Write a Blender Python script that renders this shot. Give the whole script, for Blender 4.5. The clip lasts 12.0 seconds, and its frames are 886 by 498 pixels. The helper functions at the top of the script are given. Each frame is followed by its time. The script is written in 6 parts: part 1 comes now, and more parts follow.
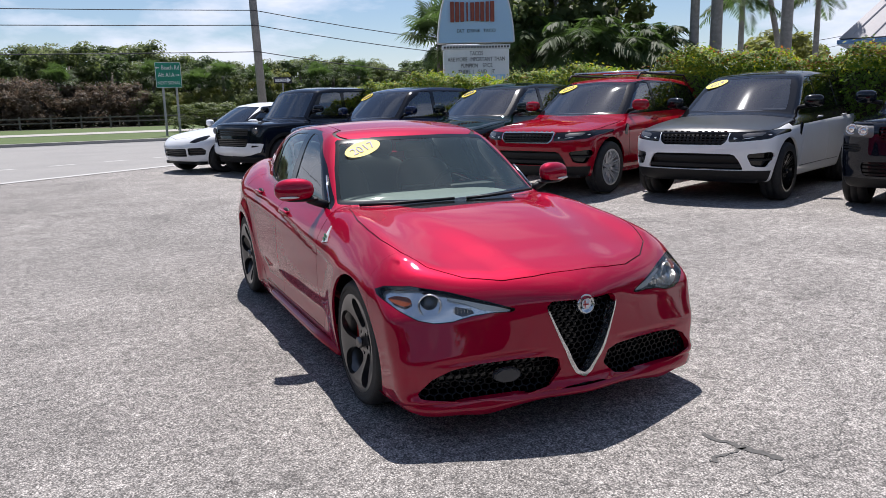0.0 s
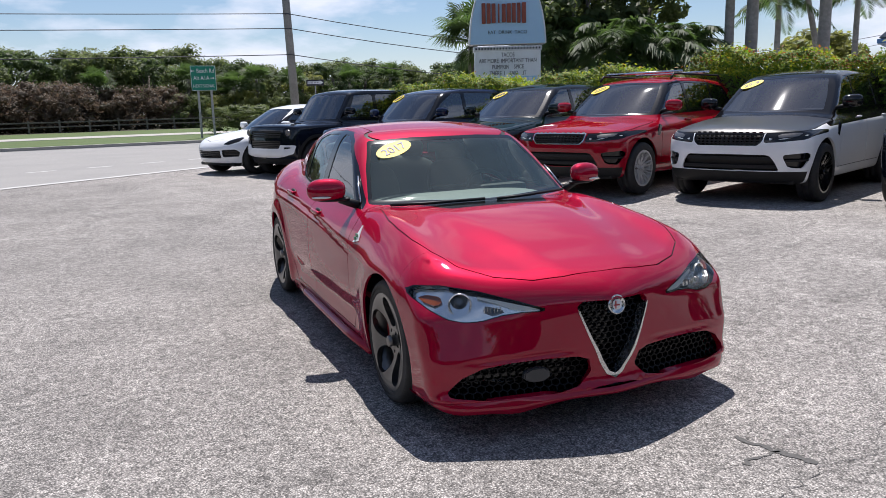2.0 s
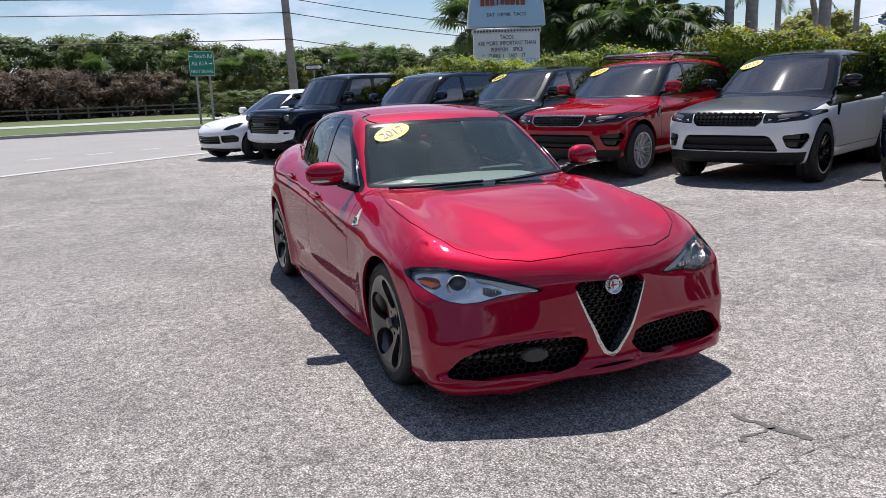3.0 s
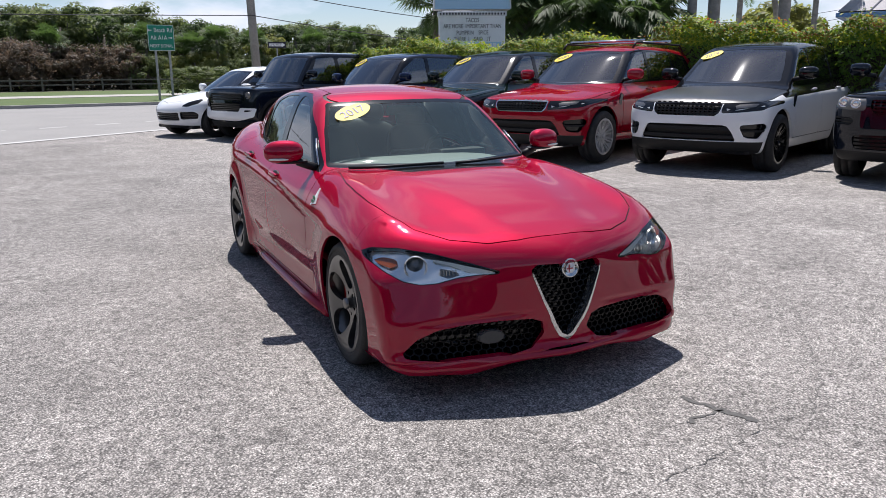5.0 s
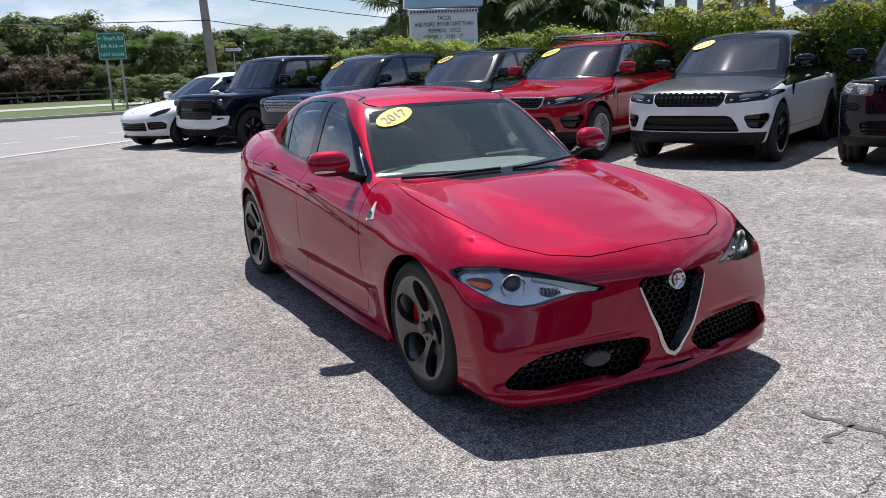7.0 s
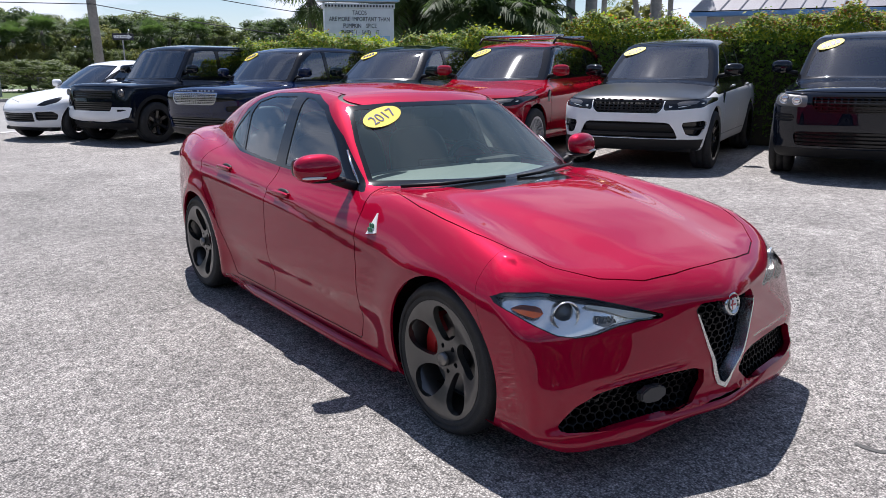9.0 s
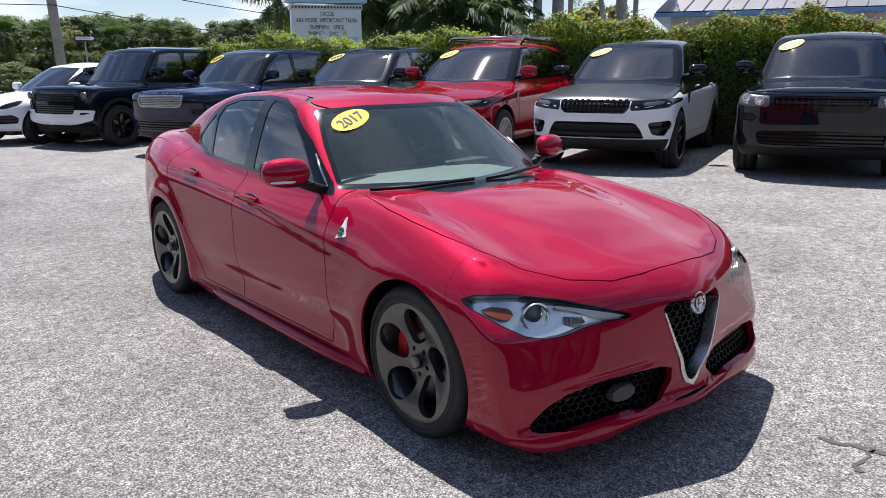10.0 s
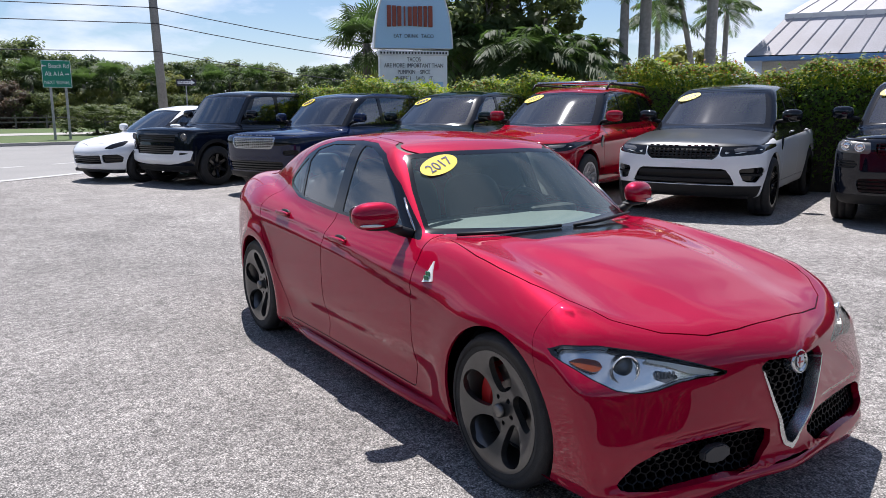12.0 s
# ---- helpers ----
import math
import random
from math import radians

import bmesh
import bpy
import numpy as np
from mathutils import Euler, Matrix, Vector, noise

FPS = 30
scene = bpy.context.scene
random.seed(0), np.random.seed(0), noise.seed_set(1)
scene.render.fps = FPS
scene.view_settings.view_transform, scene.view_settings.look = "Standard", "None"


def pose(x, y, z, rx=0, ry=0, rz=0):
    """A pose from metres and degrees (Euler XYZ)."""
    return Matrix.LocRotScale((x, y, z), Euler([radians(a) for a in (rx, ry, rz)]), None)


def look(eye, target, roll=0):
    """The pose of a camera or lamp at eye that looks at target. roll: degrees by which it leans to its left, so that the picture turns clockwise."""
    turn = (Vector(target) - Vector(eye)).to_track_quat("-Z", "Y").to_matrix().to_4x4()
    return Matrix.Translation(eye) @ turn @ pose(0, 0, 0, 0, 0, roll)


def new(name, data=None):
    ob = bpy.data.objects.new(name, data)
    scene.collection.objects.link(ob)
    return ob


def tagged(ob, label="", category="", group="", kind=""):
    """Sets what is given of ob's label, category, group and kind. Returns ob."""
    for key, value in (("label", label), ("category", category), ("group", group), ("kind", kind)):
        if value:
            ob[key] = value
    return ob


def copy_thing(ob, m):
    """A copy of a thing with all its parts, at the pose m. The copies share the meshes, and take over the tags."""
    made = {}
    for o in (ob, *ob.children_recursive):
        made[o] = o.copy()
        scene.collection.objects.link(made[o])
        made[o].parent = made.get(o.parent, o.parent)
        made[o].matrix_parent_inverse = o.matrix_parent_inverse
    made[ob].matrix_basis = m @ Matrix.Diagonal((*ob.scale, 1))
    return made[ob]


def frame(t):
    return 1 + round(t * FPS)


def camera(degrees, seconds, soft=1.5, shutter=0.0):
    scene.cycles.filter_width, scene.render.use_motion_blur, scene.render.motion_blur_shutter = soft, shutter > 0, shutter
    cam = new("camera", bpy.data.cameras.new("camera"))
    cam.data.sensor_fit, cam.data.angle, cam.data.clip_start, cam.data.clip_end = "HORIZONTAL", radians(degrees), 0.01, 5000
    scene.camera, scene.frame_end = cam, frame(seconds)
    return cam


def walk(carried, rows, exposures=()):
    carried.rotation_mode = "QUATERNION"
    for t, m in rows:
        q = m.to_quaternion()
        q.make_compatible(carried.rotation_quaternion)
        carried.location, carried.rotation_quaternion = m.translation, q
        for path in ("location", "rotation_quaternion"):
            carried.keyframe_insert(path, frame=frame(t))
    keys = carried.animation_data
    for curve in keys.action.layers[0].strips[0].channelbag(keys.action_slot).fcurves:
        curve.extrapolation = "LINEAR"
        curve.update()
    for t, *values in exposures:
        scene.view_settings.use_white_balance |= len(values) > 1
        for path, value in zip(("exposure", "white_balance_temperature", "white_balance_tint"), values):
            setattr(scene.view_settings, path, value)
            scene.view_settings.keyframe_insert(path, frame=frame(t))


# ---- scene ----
cam = camera(61.0, 12.0, soft=0.8)
PATH = [
    (0, (-2.054, -5.027, 1.544), (-1.228, -3.245, 1.166), -1.4),
    (0.5, (-2.051, -5.028, 1.542), (-1.237, -3.239, 1.171), -1.4),
    (1, (-2.054, -5.029, 1.542), (-1.256, -3.233, 1.176), -1.4),
    (1.5, (-2.06, -5.038, 1.541), (-1.283, -3.232, 1.176), -1.4),
    (2, (-2.06, -5.043, 1.536), (-1.308, -3.228, 1.165), -1.6),
    (2.5, (-2.063, -5.069, 1.529), (-1.328, -3.249, 1.142), -1.8),
    (3, (-2.058, -5.071, 1.529), (-1.312, -3.261, 1.117), -2.1),
    (4.8, (-2.042, -5.091, 1.525), (-1.208, -3.331, 1.07), -0.7),
    (5, (-2.037, -5.077, 1.516), (-1.205, -3.316, 1.059), -0.5),
    (5.5, (-2.079, -5.01, 1.513), (-1.249, -3.252, 1.044), -0.1),
    (6, (-2.236, -4.817, 1.51), (-1.391, -3.069, 1.029), -0.5),
    (6.5, (-2.426, -4.632, 1.535), (-1.549, -2.9, 1.057), -1.4),
    (7, (-2.413, -4.486, 1.532), (-1.483, -2.776, 1.07), -2.4),
    (7.2, (-2.371, -4.395, 1.536), (-1.42, -2.697, 1.078), -2.6),
    (8.8, (-2.671, -3.82, 1.537), (-1.519, -2.253, 1.071), -0.5),
    (9, (-2.664, -3.797, 1.535), (-1.497, -2.243, 1.063), -0.3),
    (9.5, (-2.672, -3.78, 1.532), (-1.462, -2.261, 1.055), -0.1),
    (10, (-2.665, -3.804, 1.547), (-1.437, -2.298, 1.076), -0.5),
    (10.5, (-2.681, -3.81, 1.536), (-1.458, -2.295, 1.079), -0.9),
    (11, (-2.691, -3.819, 1.535), (-1.495, -2.276, 1.099), -1.0),
    (11.5, (-2.692, -3.822, 1.541), (-1.551, -2.231, 1.129), -0.7),
    (12, (-2.687, -3.772, 1.567), (-1.612, -2.124, 1.204), -0.3),
]
walk(cam, [(t, look(eye, target, roll)) for t, eye, target, roll in PATH], exposures=((0.0, 0.44, 6300, 14), (7.2, 0.44, 6250, 14), (8.8, 0.56, 6150, 14), (12.0, 0.56, 6150, 14)))

# ---- light: high sun behind the parked row, blue sky with cloud ----
SUN_WAY = Vector((0.165, 0.425, 1.0)).normalized()
sun = new("sun", bpy.data.lights.new("sun", "SUN"))
sun.data.energy, sun.data.angle, sun.data.color = 5.0, radians(0.53), (1.0, 0.955, 0.89)
sun.matrix_basis = look((0, 0, 40), tuple(Vector((0, 0, 40)) - SUN_WAY))

world = bpy.data.worlds.new("sky")
scene.world = world
world.use_nodes = True
wn, wl = world.node_tree.nodes, world.node_tree.links
wn.clear()
w_out, w_bg = wn.new("ShaderNodeOutputWorld"), wn.new("ShaderNodeBackground")
w_sky = wn.new("ShaderNodeTexSky")
w_sky.sky_type, w_sky.sun_disc = "NISHITA", False
w_sky.sun_elevation, w_sky.sun_rotation = math.asin(SUN_WAY.z), math.atan2(SUN_WAY.x, SUN_WAY.y)
w_sky.air_density, w_sky.dust_density, w_sky.ozone_density = 1.0, 0.4, 3.5
w_co, w_map, w_noise, w_ramp, w_mix, w_sep, w_low, w_mul = (wn.new("ShaderNode" + k) for k in ("TexCoord", "Mapping", "TexNoise", "ValToRGB", "Mix", "SeparateXYZ", "MapRange", "Math"))
w_map.inputs["Scale"].default_value = (1.0, 1.0, 3.0)
w_map.inputs["Location"].default_value = (0.35, 0.2, 0.1)
w_noise.inputs["Scale"].default_value, w_noise.inputs["Detail"].default_value = 2.9, 9.0
w_noise.inputs["Roughness"].default_value = 0.56
w_ramp.color_ramp.elements[0].position, w_ramp.color_ramp.elements[1].position = 0.49, 0.61
w_low.inputs["From Min"].default_value, w_low.inputs["From Max"].default_value = 0.10, 0.55
w_low.inputs["To Min"].default_value, w_low.inputs["To Max"].default_value = 1.0, 0.28
w_mul.operation = "MULTIPLY"
w_mix.data_type = "RGBA"
w_mix.inputs[7].default_value = (8.8, 9.3, 10.4, 1)
wl.new(w_co.outputs["Generated"], w_map.inputs["Vector"])
wl.new(w_co.outputs["Generated"], w_sep.inputs[0])
wl.new(w_sep.outputs["Z"], w_low.inputs["Value"])
wl.new(w_map.outputs["Vector"], w_noise.inputs["Vector"])
wl.new(w_noise.outputs["Fac"], w_ramp.inputs["Fac"])
wl.new(w_ramp.outputs["Color"], w_mul.inputs[0])
wl.new(w_low.outputs["Result"], w_mul.inputs[1])
w_haze, w_max = wn.new("ShaderNodeMapRange"), wn.new("ShaderNodeMath")
w_haze.interpolation_type = "SMOOTHSTEP"
w_haze.inputs["From Min"].default_value, w_haze.inputs["From Max"].default_value = -0.02, 0.12
w_haze.inputs["To Min"].default_value, w_haze.inputs["To Max"].default_value = 0.40, 0.0
w_max.operation = "MAXIMUM"
wl.new(w_sep.outputs["Z"], w_haze.inputs["Value"])
wl.new(w_mul.outputs[0], w_max.inputs[0])
wl.new(w_haze.outputs["Result"], w_max.inputs[1])
wl.new(w_max.outputs[0], w_mix.inputs["Factor"])
wl.new(w_sky.outputs["Color"], w_mix.inputs[6])
wl.new(w_mix.outputs[2], w_bg.inputs["Color"])
w_bg.inputs["Strength"].default_value = 0.075
wl.new(w_bg.outputs["Background"], w_out.inputs["Surface"])


# ---- materials ----
def material(name, colour, rough=0.6, metal=0.0, coat=0.0, coat_rough=0.03, grain=0.0, grain_size=40.0, stain=0.0, stain_size=2.0,
             bump=0.0, tint=None, ior=1.5, per_object=0.0, per_island=0.0, transmission=0.0):
    m = bpy.data.materials.new(name)
    m.use_nodes = True
    n, l = m.node_tree.nodes, m.node_tree.links
    p = n["Principled BSDF"]
    p.inputs["Roughness"].default_value, p.inputs["Metallic"].default_value = rough, metal
    p.inputs["Coat Weight"].default_value, p.inputs["Coat Roughness"].default_value = coat, coat_rough
    p.inputs["IOR"].default_value, p.inputs["Transmission Weight"].default_value = ior, transmission
    base = (*colour, 1)
    co = n.new("ShaderNodeTexCoord")
    socket = None

    def mix(factor_socket, a, b, amount):
        k = n.new("ShaderNodeMix")
        k.data_type = "RGBA"
        f = n.new("ShaderNodeMath")
        f.operation = "MULTIPLY"
        l.new(factor_socket, f.inputs[0])
        f.inputs[1].default_value = amount
        l.new(f.outputs[0], k.inputs[0])
        for slot, v in ((6, a), (7, b)):
            if isinstance(v, tuple):
                k.inputs[slot].default_value = v
            else:
                l.new(v, k.inputs[slot])
        return k.outputs[2]

    def noise_node(size, detail=4.0):
        t = n.new("ShaderNodeTexNoise")
        t.inputs["Scale"].default_value, t.inputs["Detail"].default_value = size, detail
        l.new(co.outputs["Object"], t.inputs["Vector"])
        return t.outputs["Fac"]

    def sharpen(s, lo, hi):
        r = n.new("ShaderNodeMapRange")
        r.inputs["From Min"].default_value, r.inputs["From Max"].default_value = lo, hi
        l.new(s, r.inputs["Value"])
        return r.outputs["Result"]

    other = (*(tint or tuple(c * 0.45 for c in colour)), 1)
    if stain:
        socket = mix(sharpen(noise_node(stain_size), 0.42, 0.68), base, other, stain)
    if grain:
        socket = mix(sharpen(noise_node(grain_size, 2.0), 0.4, 0.62), socket or base, tuple(c * 0.4 for c in colour) + (1,), grain)
    if per_object or per_island:
        info = n.new("ShaderNodeObjectInfo" if per_object else "ShaderNodeNewGeometry")
        socket = mix(info.outputs["Random" if per_object else "Random Per Island"], socket or base, other, per_object or per_island)
    if socket:
        l.new(socket, p.inputs["Base Color"])
    else:
        p.inputs["Base Color"].default_value = base
    if bump:
        b = n.new("ShaderNodeBump")
        b.inputs["Strength"].default_value, b.inputs["Distance"].default_value = bump, 0.01
        l.new(noise_node(grain_size, 3.0), b.inputs["Height"])
        l.new(b.outputs["Normal"], p.inputs["Normal"])
    return m


def paint(name, colour, metal=0.2, rough=0.38, flake=0.12, coat_ior=1.58):
    """Clear-coated car paint with fine flakes and a thin uneven film of dust."""
    m = material(name, colour, rough, metal, coat=1.0, coat_rough=0.02, grain=flake, grain_size=900.0, stain=0.12, stain_size=1.3)
    m.node_tree.nodes["Principled BSDF"].inputs["Specular IOR Level"].default_value = 0.0
    m.node_tree.nodes["Principled BSDF"].inputs["Coat IOR"].default_value = coat_ior
    return m


def glass(name, tint, ior=1.5, rough=0.02, film=0.92, veil=0.0, veil_colour=(0.7, 0.82, 0.78)):
    """A thin pane: mirror-like gloss by Fresnel over a tinted clear film, with a matt veil painted in for reflected
    glare.
    """
    m = bpy.data.materials.new(name)
    m.use_nodes = True
    n, l = m.node_tree.nodes, m.node_tree.links
    n.clear()
    out, mixer = n.new("ShaderNodeOutputMaterial"), n.new("ShaderNodeMixShader")
    clear, gloss, fres = n.new("ShaderNodeBsdfTransparent"), n.new("ShaderNodeBsdfGlossy"), n.new("ShaderNodeFresnel")
    clear.inputs["Color"].default_value = (*tint, 1)
    gloss.inputs["Roughness"].default_value, gloss.inputs["Color"].default_value = rough, (film, film, film, 1)
    fres.inputs["IOR"].default_value = ior
    l.new(fres.outputs[0], mixer.inputs[0])
    l.new(clear.outputs[0], mixer.inputs[1])
    l.new(gloss.outputs[0], mixer.inputs[2])
    film_mix, matt, speck = n.new("ShaderNodeMixShader"), n.new("ShaderNodeBsdfDiffuse"), n.new("ShaderNodeTexNoise")
    matt.inputs["Color"].default_value = (*veil_colour, 1)
    co, level = n.new("ShaderNodeTexCoord"), n.new("ShaderNodeMapRange")
    speck.inputs["Scale"].default_value, speck.inputs["Detail"].default_value = 3.0, 5.0
    level.inputs["To Min"].default_value, level.inputs["To Max"].default_value = veil * 0.6, veil * 1.4
    l.new(co.outputs["Object"], speck.inputs["Vector"])
    l.new(speck.outputs["Fac"], level.inputs["Value"])
    l.new(level.outputs["Result"], film_mix.inputs[0])
    l.new(mixer.outputs[0], film_mix.inputs[1])
    l.new(matt.outputs[0], film_mix.inputs[2])
    l.new(film_mix.outputs[0], out.inputs["Surface"])
    return m


def leaf_material(name, colour, other, dry=None):
    m = material(name, colour, rough=0.62, per_island=0.9, tint=other, grain=0.25, grain_size=3.0)
    n, l = m.node_tree.nodes, m.node_tree.links
    p, out = n["Principled BSDF"], n["Material Output"]
    thin, mixer = n.new("ShaderNodeBsdfTranslucent"), n.new("ShaderNodeMixShader")
    thin.inputs["Color"].default_value = tuple(min(1, c * 1.9) for c in colour) + (1,)
    mixer.inputs[0].default_value = 0.42
    l.new(p.outputs[0], mixer.inputs[1])
    l.new(thin.outputs[0], mixer.inputs[2])
    l.new(mixer.outputs[0], out.inputs["Surface"])
    return m


RED = paint("red_paint", (0.345, 0.0020, 0.027), 0.25, 0.44, coat_ior=1.5)
RED_SUV = paint("bright_red_paint", (0.30, 0.003, 0.015), 0.0, 0.5)
WHITE = paint("white_paint", (0.84, 0.85, 0.86), 0.0, 0.4, 0.02)
BLACK = paint("black_paint", (0.005, 0.007, 0.013), 0.0, 0.35, 0.05, coat_ior=1.5)
NAVY = paint("navy_paint", (0.004, 0.010, 0.040), 0.0, 0.35, 0.05, coat_ior=1.5)
GREEN_BLACK = paint("dark_green_paint", (0.005, 0.012, 0.010), 0.0, 0.35, 0.05, coat_ior=1.5)
BLACK_SATIN = material("satin_black_paint", (0.018, 0.018, 0.017), 0.34, 0.2, coat=0.5, coat_rough=0.2, stain=0.3, stain_size=3)
PLASTIC = material("black_plastic", (0.011, 0.011, 0.012), 0.55, grain=0.3, grain_size=300, bump=0.1, ior=1.36)
GLOSS_BLACK = material("gloss_black", (0.006, 0.006, 0.007), 0.12, stain=0.2)
MESH_BLACK = material("black_mesh_plastic", (0.004, 0.004, 0.005), 0.45, stain=0.3, ior=1.32)
RUBBER = material("tyre_rubber", (0.016, 0.016, 0.017), 0.72, grain=0.4, grain_size=160, stain=0.5, stain_size=14, tint=(0.045, 0.042, 0.038), bump=0.2)
COVER_GREY = material("dark_grey_cover", (0.05, 0.05, 0.052), 0.4, stain=0.2)
RIM_GREY = material("dark_grey_alloy", (0.115, 0.112, 0.108), 0.32, 0.75, coat=0.4, stain=0.35, stain_size=9)
RIM_SILVER = material("silver_alloy", (0.68, 0.68, 0.68), 0.32, 0.5, stain=0.2)
RIM_BLACK = material("black_alloy", (0.012, 0.012, 0.013), 0.25, 0.4, coat=0.5)
STEEL = material("brake_steel", (0.22, 0.21, 0.2), 0.35, 0.9, stain=0.4, stain_size=20)
CALIPER = material("red_caliper", (0.42, 0.012, 0.012), 0.35, coat=0.6, stain=0.2)
CHROME = material("satin_chrome", (0.62, 0.63, 0.64), 0.2, 0.95, stain=0.12, stain_size=6)
LAMP_CHROME = material("lamp_reflector", (0.90, 0.90, 0.88), 0.18, 0.8, coat=0.3, grain_size=16, bump=0.12, stain=0.12, stain_size=15)
AMBER = material("amber_lens", (0.26, 0.055, 0.012), 0.2, coat=0.6, grain=0.2, grain_size=90)
LIGHT_BAR = material("white_light_guide", (0.78, 0.79, 0.75), 0.25, coat=0.5, stain=0.1)
TAIL_RED = material("red_lens", (0.3, 0.004, 0.006), 0.12, coat=0.8, stain=0.2)
CABIN = material("dark_cabin_trim", (0.02, 0.02, 0.021), 0.7, grain=0.3, grain_size=120)
LEATHER = material("black_leather", (0.04, 0.039, 0.039), 0.5, grain=0.3, grain_size=150, bump=0.15)
DASH = material("grey_dash_top", (0.20, 0.22, 0.21), 0.65, grain=0.25, grain_size=200)
GLASS = glass("windscreen_glass", (0.60, 0.74, 0.69), 1.78, 0.03, veil=0.03, veil_colour=(0.55, 0.82, 0.74))
GLASS_DARK = glass("privacy_glass", (0.36, 0.45, 0.48), 1.9, film=1.0, veil=0.010)
GLASS_BULB = material("projector_lens", (0.10, 0.11, 0.12), 0.06, coat=1.0, stain=0.2)
GLASS_LENS = glass("clear_lens", (0.97, 0.97, 0.96), 1.33)
GLASS_SUV = glass("suv_glass", (0.26, 0.29, 0.35), 2.3, 0.03, film=1.0, veil=0.003, veil_colour=(0.55, 0.64, 0.85))
YELLOW = material("yellow_sticker", (0.80, 0.62, 0.02), 0.55, stain=0.1)
INK = material("dark_blue_ink", (0.03, 0.02, 0.10), 0.5, stain=0.1)
WHITE_ENAMEL = material("white_enamel", (0.78, 0.78, 0.76), 0.3, coat=0.5, stain=0.1)
GREEN_ENAMEL = material("green_enamel", (0.02, 0.16, 0.07), 0.3, coat=0.5)
BADGE_RED = material("badge_red", (0.45, 0.03, 0.04), 0.3, coat=0.5)


# ---- mesh helpers ----
def smooth_curve(points):
    """A cubic curve without overshoot through (x, y) points."""
    xs, ys = np.array([p[0] for p in points], float), np.array([p[1] for p in points], float)
    h = np.diff(xs)
    s = np.diff(ys) / h
    m = np.zeros(len(xs))
    m[0], m[-1] = s[0], s[-1]
    for i in range(1, len(xs) - 1):
        if s[i - 1] * s[i] > 0:
            w1, w2 = 2 * h[i] + h[i - 1], h[i] + 2 * h[i - 1]
            m[i] = (w1 + w2) / (w1 / s[i - 1] + w2 / s[i])

    def at(x):
        x = np.clip(x, xs[0], xs[-1])
        i = np.clip(np.searchsorted(xs, x) - 1, 0, len(h) - 1)
        t = (x - xs[i]) / h[i]
        a, b = t * t * (3 - 2 * t), t * (1 - t)
        return ys[i] * (1 - a) + ys[i + 1] * a + h[i] * b * (m[i] * (1 - t) - m[i + 1] * t)
    return at


def smax(a, b, k):
    h = np.maximum(k - np.abs(a - b), 0) / k
    return np.maximum(a, b) + h * h * k * 0.25


def smin(a, b, k):
    return -smax(-a, -b, k)


def step(x, a, b):
    t = np.clip((x - a) / (b - a), 0, 1)
    return t * t * (3 - 2 * t)


def poly_distance(points):
    """Signed distance to a polygon in a plane, negative inside."""
    p = np.array(points, float)
    q = np.roll(p, -1, axis=0)

    def at(u, v):
        best = np.full(u.shape, 1e9)
        inside = np.zeros(u.shape, bool)
        for (ax, ay), (bx, by) in zip(p, q):
            ex, ey = bx - ax, by - ay
            t = np.clip(((u - ax) * ex + (v - ay) * ey) / (ex * ex + ey * ey), 0, 1)
            best = np.minimum(best, np.hypot(u - ax - t * ex, v - ay - t * ey))
            if ey:
                cross = ((ay > v) != (by > v)) & (u < ex * (v - ay) / ey + ax)
                inside ^= cross
        return np.where(inside, -best, best)
    return at


def line_distance(points):
    p = np.array(points, float)

    def at(u, v):
        best = np.full(u.shape, 1e9)
        for (ax, ay), (bx, by) in zip(p[:-1], p[1:]):
            ex, ey = bx - ax, by - ay
            t = np.clip(((u - ax) * ex + (v - ay) * ey) / (ex * ex + ey * ey), 0, 1)
            best = np.minimum(best, np.hypot(u - ax - t * ex, v - ay - t * ey))
        return best
    return at


def mesh_object(name, verts, faces, mat, parent=None, label="", smooth=True, mats=None, face_mats=None):
    me = bpy.data.meshes.new(name)
    me.from_pydata([tuple(map(float, v)) for v in verts], [], [tuple(f) for f in faces])
    for m in (mats or [mat]):
        me.materials.append(m)
    if face_mats is not None:
        me.polygons.foreach_set("material_index", face_mats)
    if smooth:
        me.polygons.foreach_set("use_smooth", [True] * len(me.polygons))
    me.update()
    ob = new(name, me)
    if parent:
        ob.parent = parent
    if label:
        ob["label"] = label
    return ob


def part(name, bm, mat, parent=None, label="", smooth=False):
    me = bpy.data.meshes.new(name)
    bm.normal_update()
    bm.to_mesh(me)
    bm.free()
    me.materials.append(mat)
    if smooth:
        me.polygons.foreach_set("use_smooth", [True] * len(me.polygons))
    ob = new(name, me)
    if parent:
        ob.parent = parent
    if label:
        ob["label"] = label
    return ob


def block(sx, sy, sz, at=(0, 0, 0), bevel=0.01, turn=None, segments=2):
    bm = bmesh.new()
    bmesh.ops.create_cube(bm, size=1.0)
    bmesh.ops.scale(bm, vec=(sx, sy, sz), verts=bm.verts)
    if bevel:
        bmesh.ops.bevel(bm, geom=list(bm.edges), offset=min(bevel, 0.45 * min(sx, sy, sz)), segments=segments, profile=0.6, affect="EDGES")
    m = Matrix.Translation(at) @ (turn or Matrix())
    bmesh.ops.transform(bm, matrix=m, verts=bm.verts)
    return bm


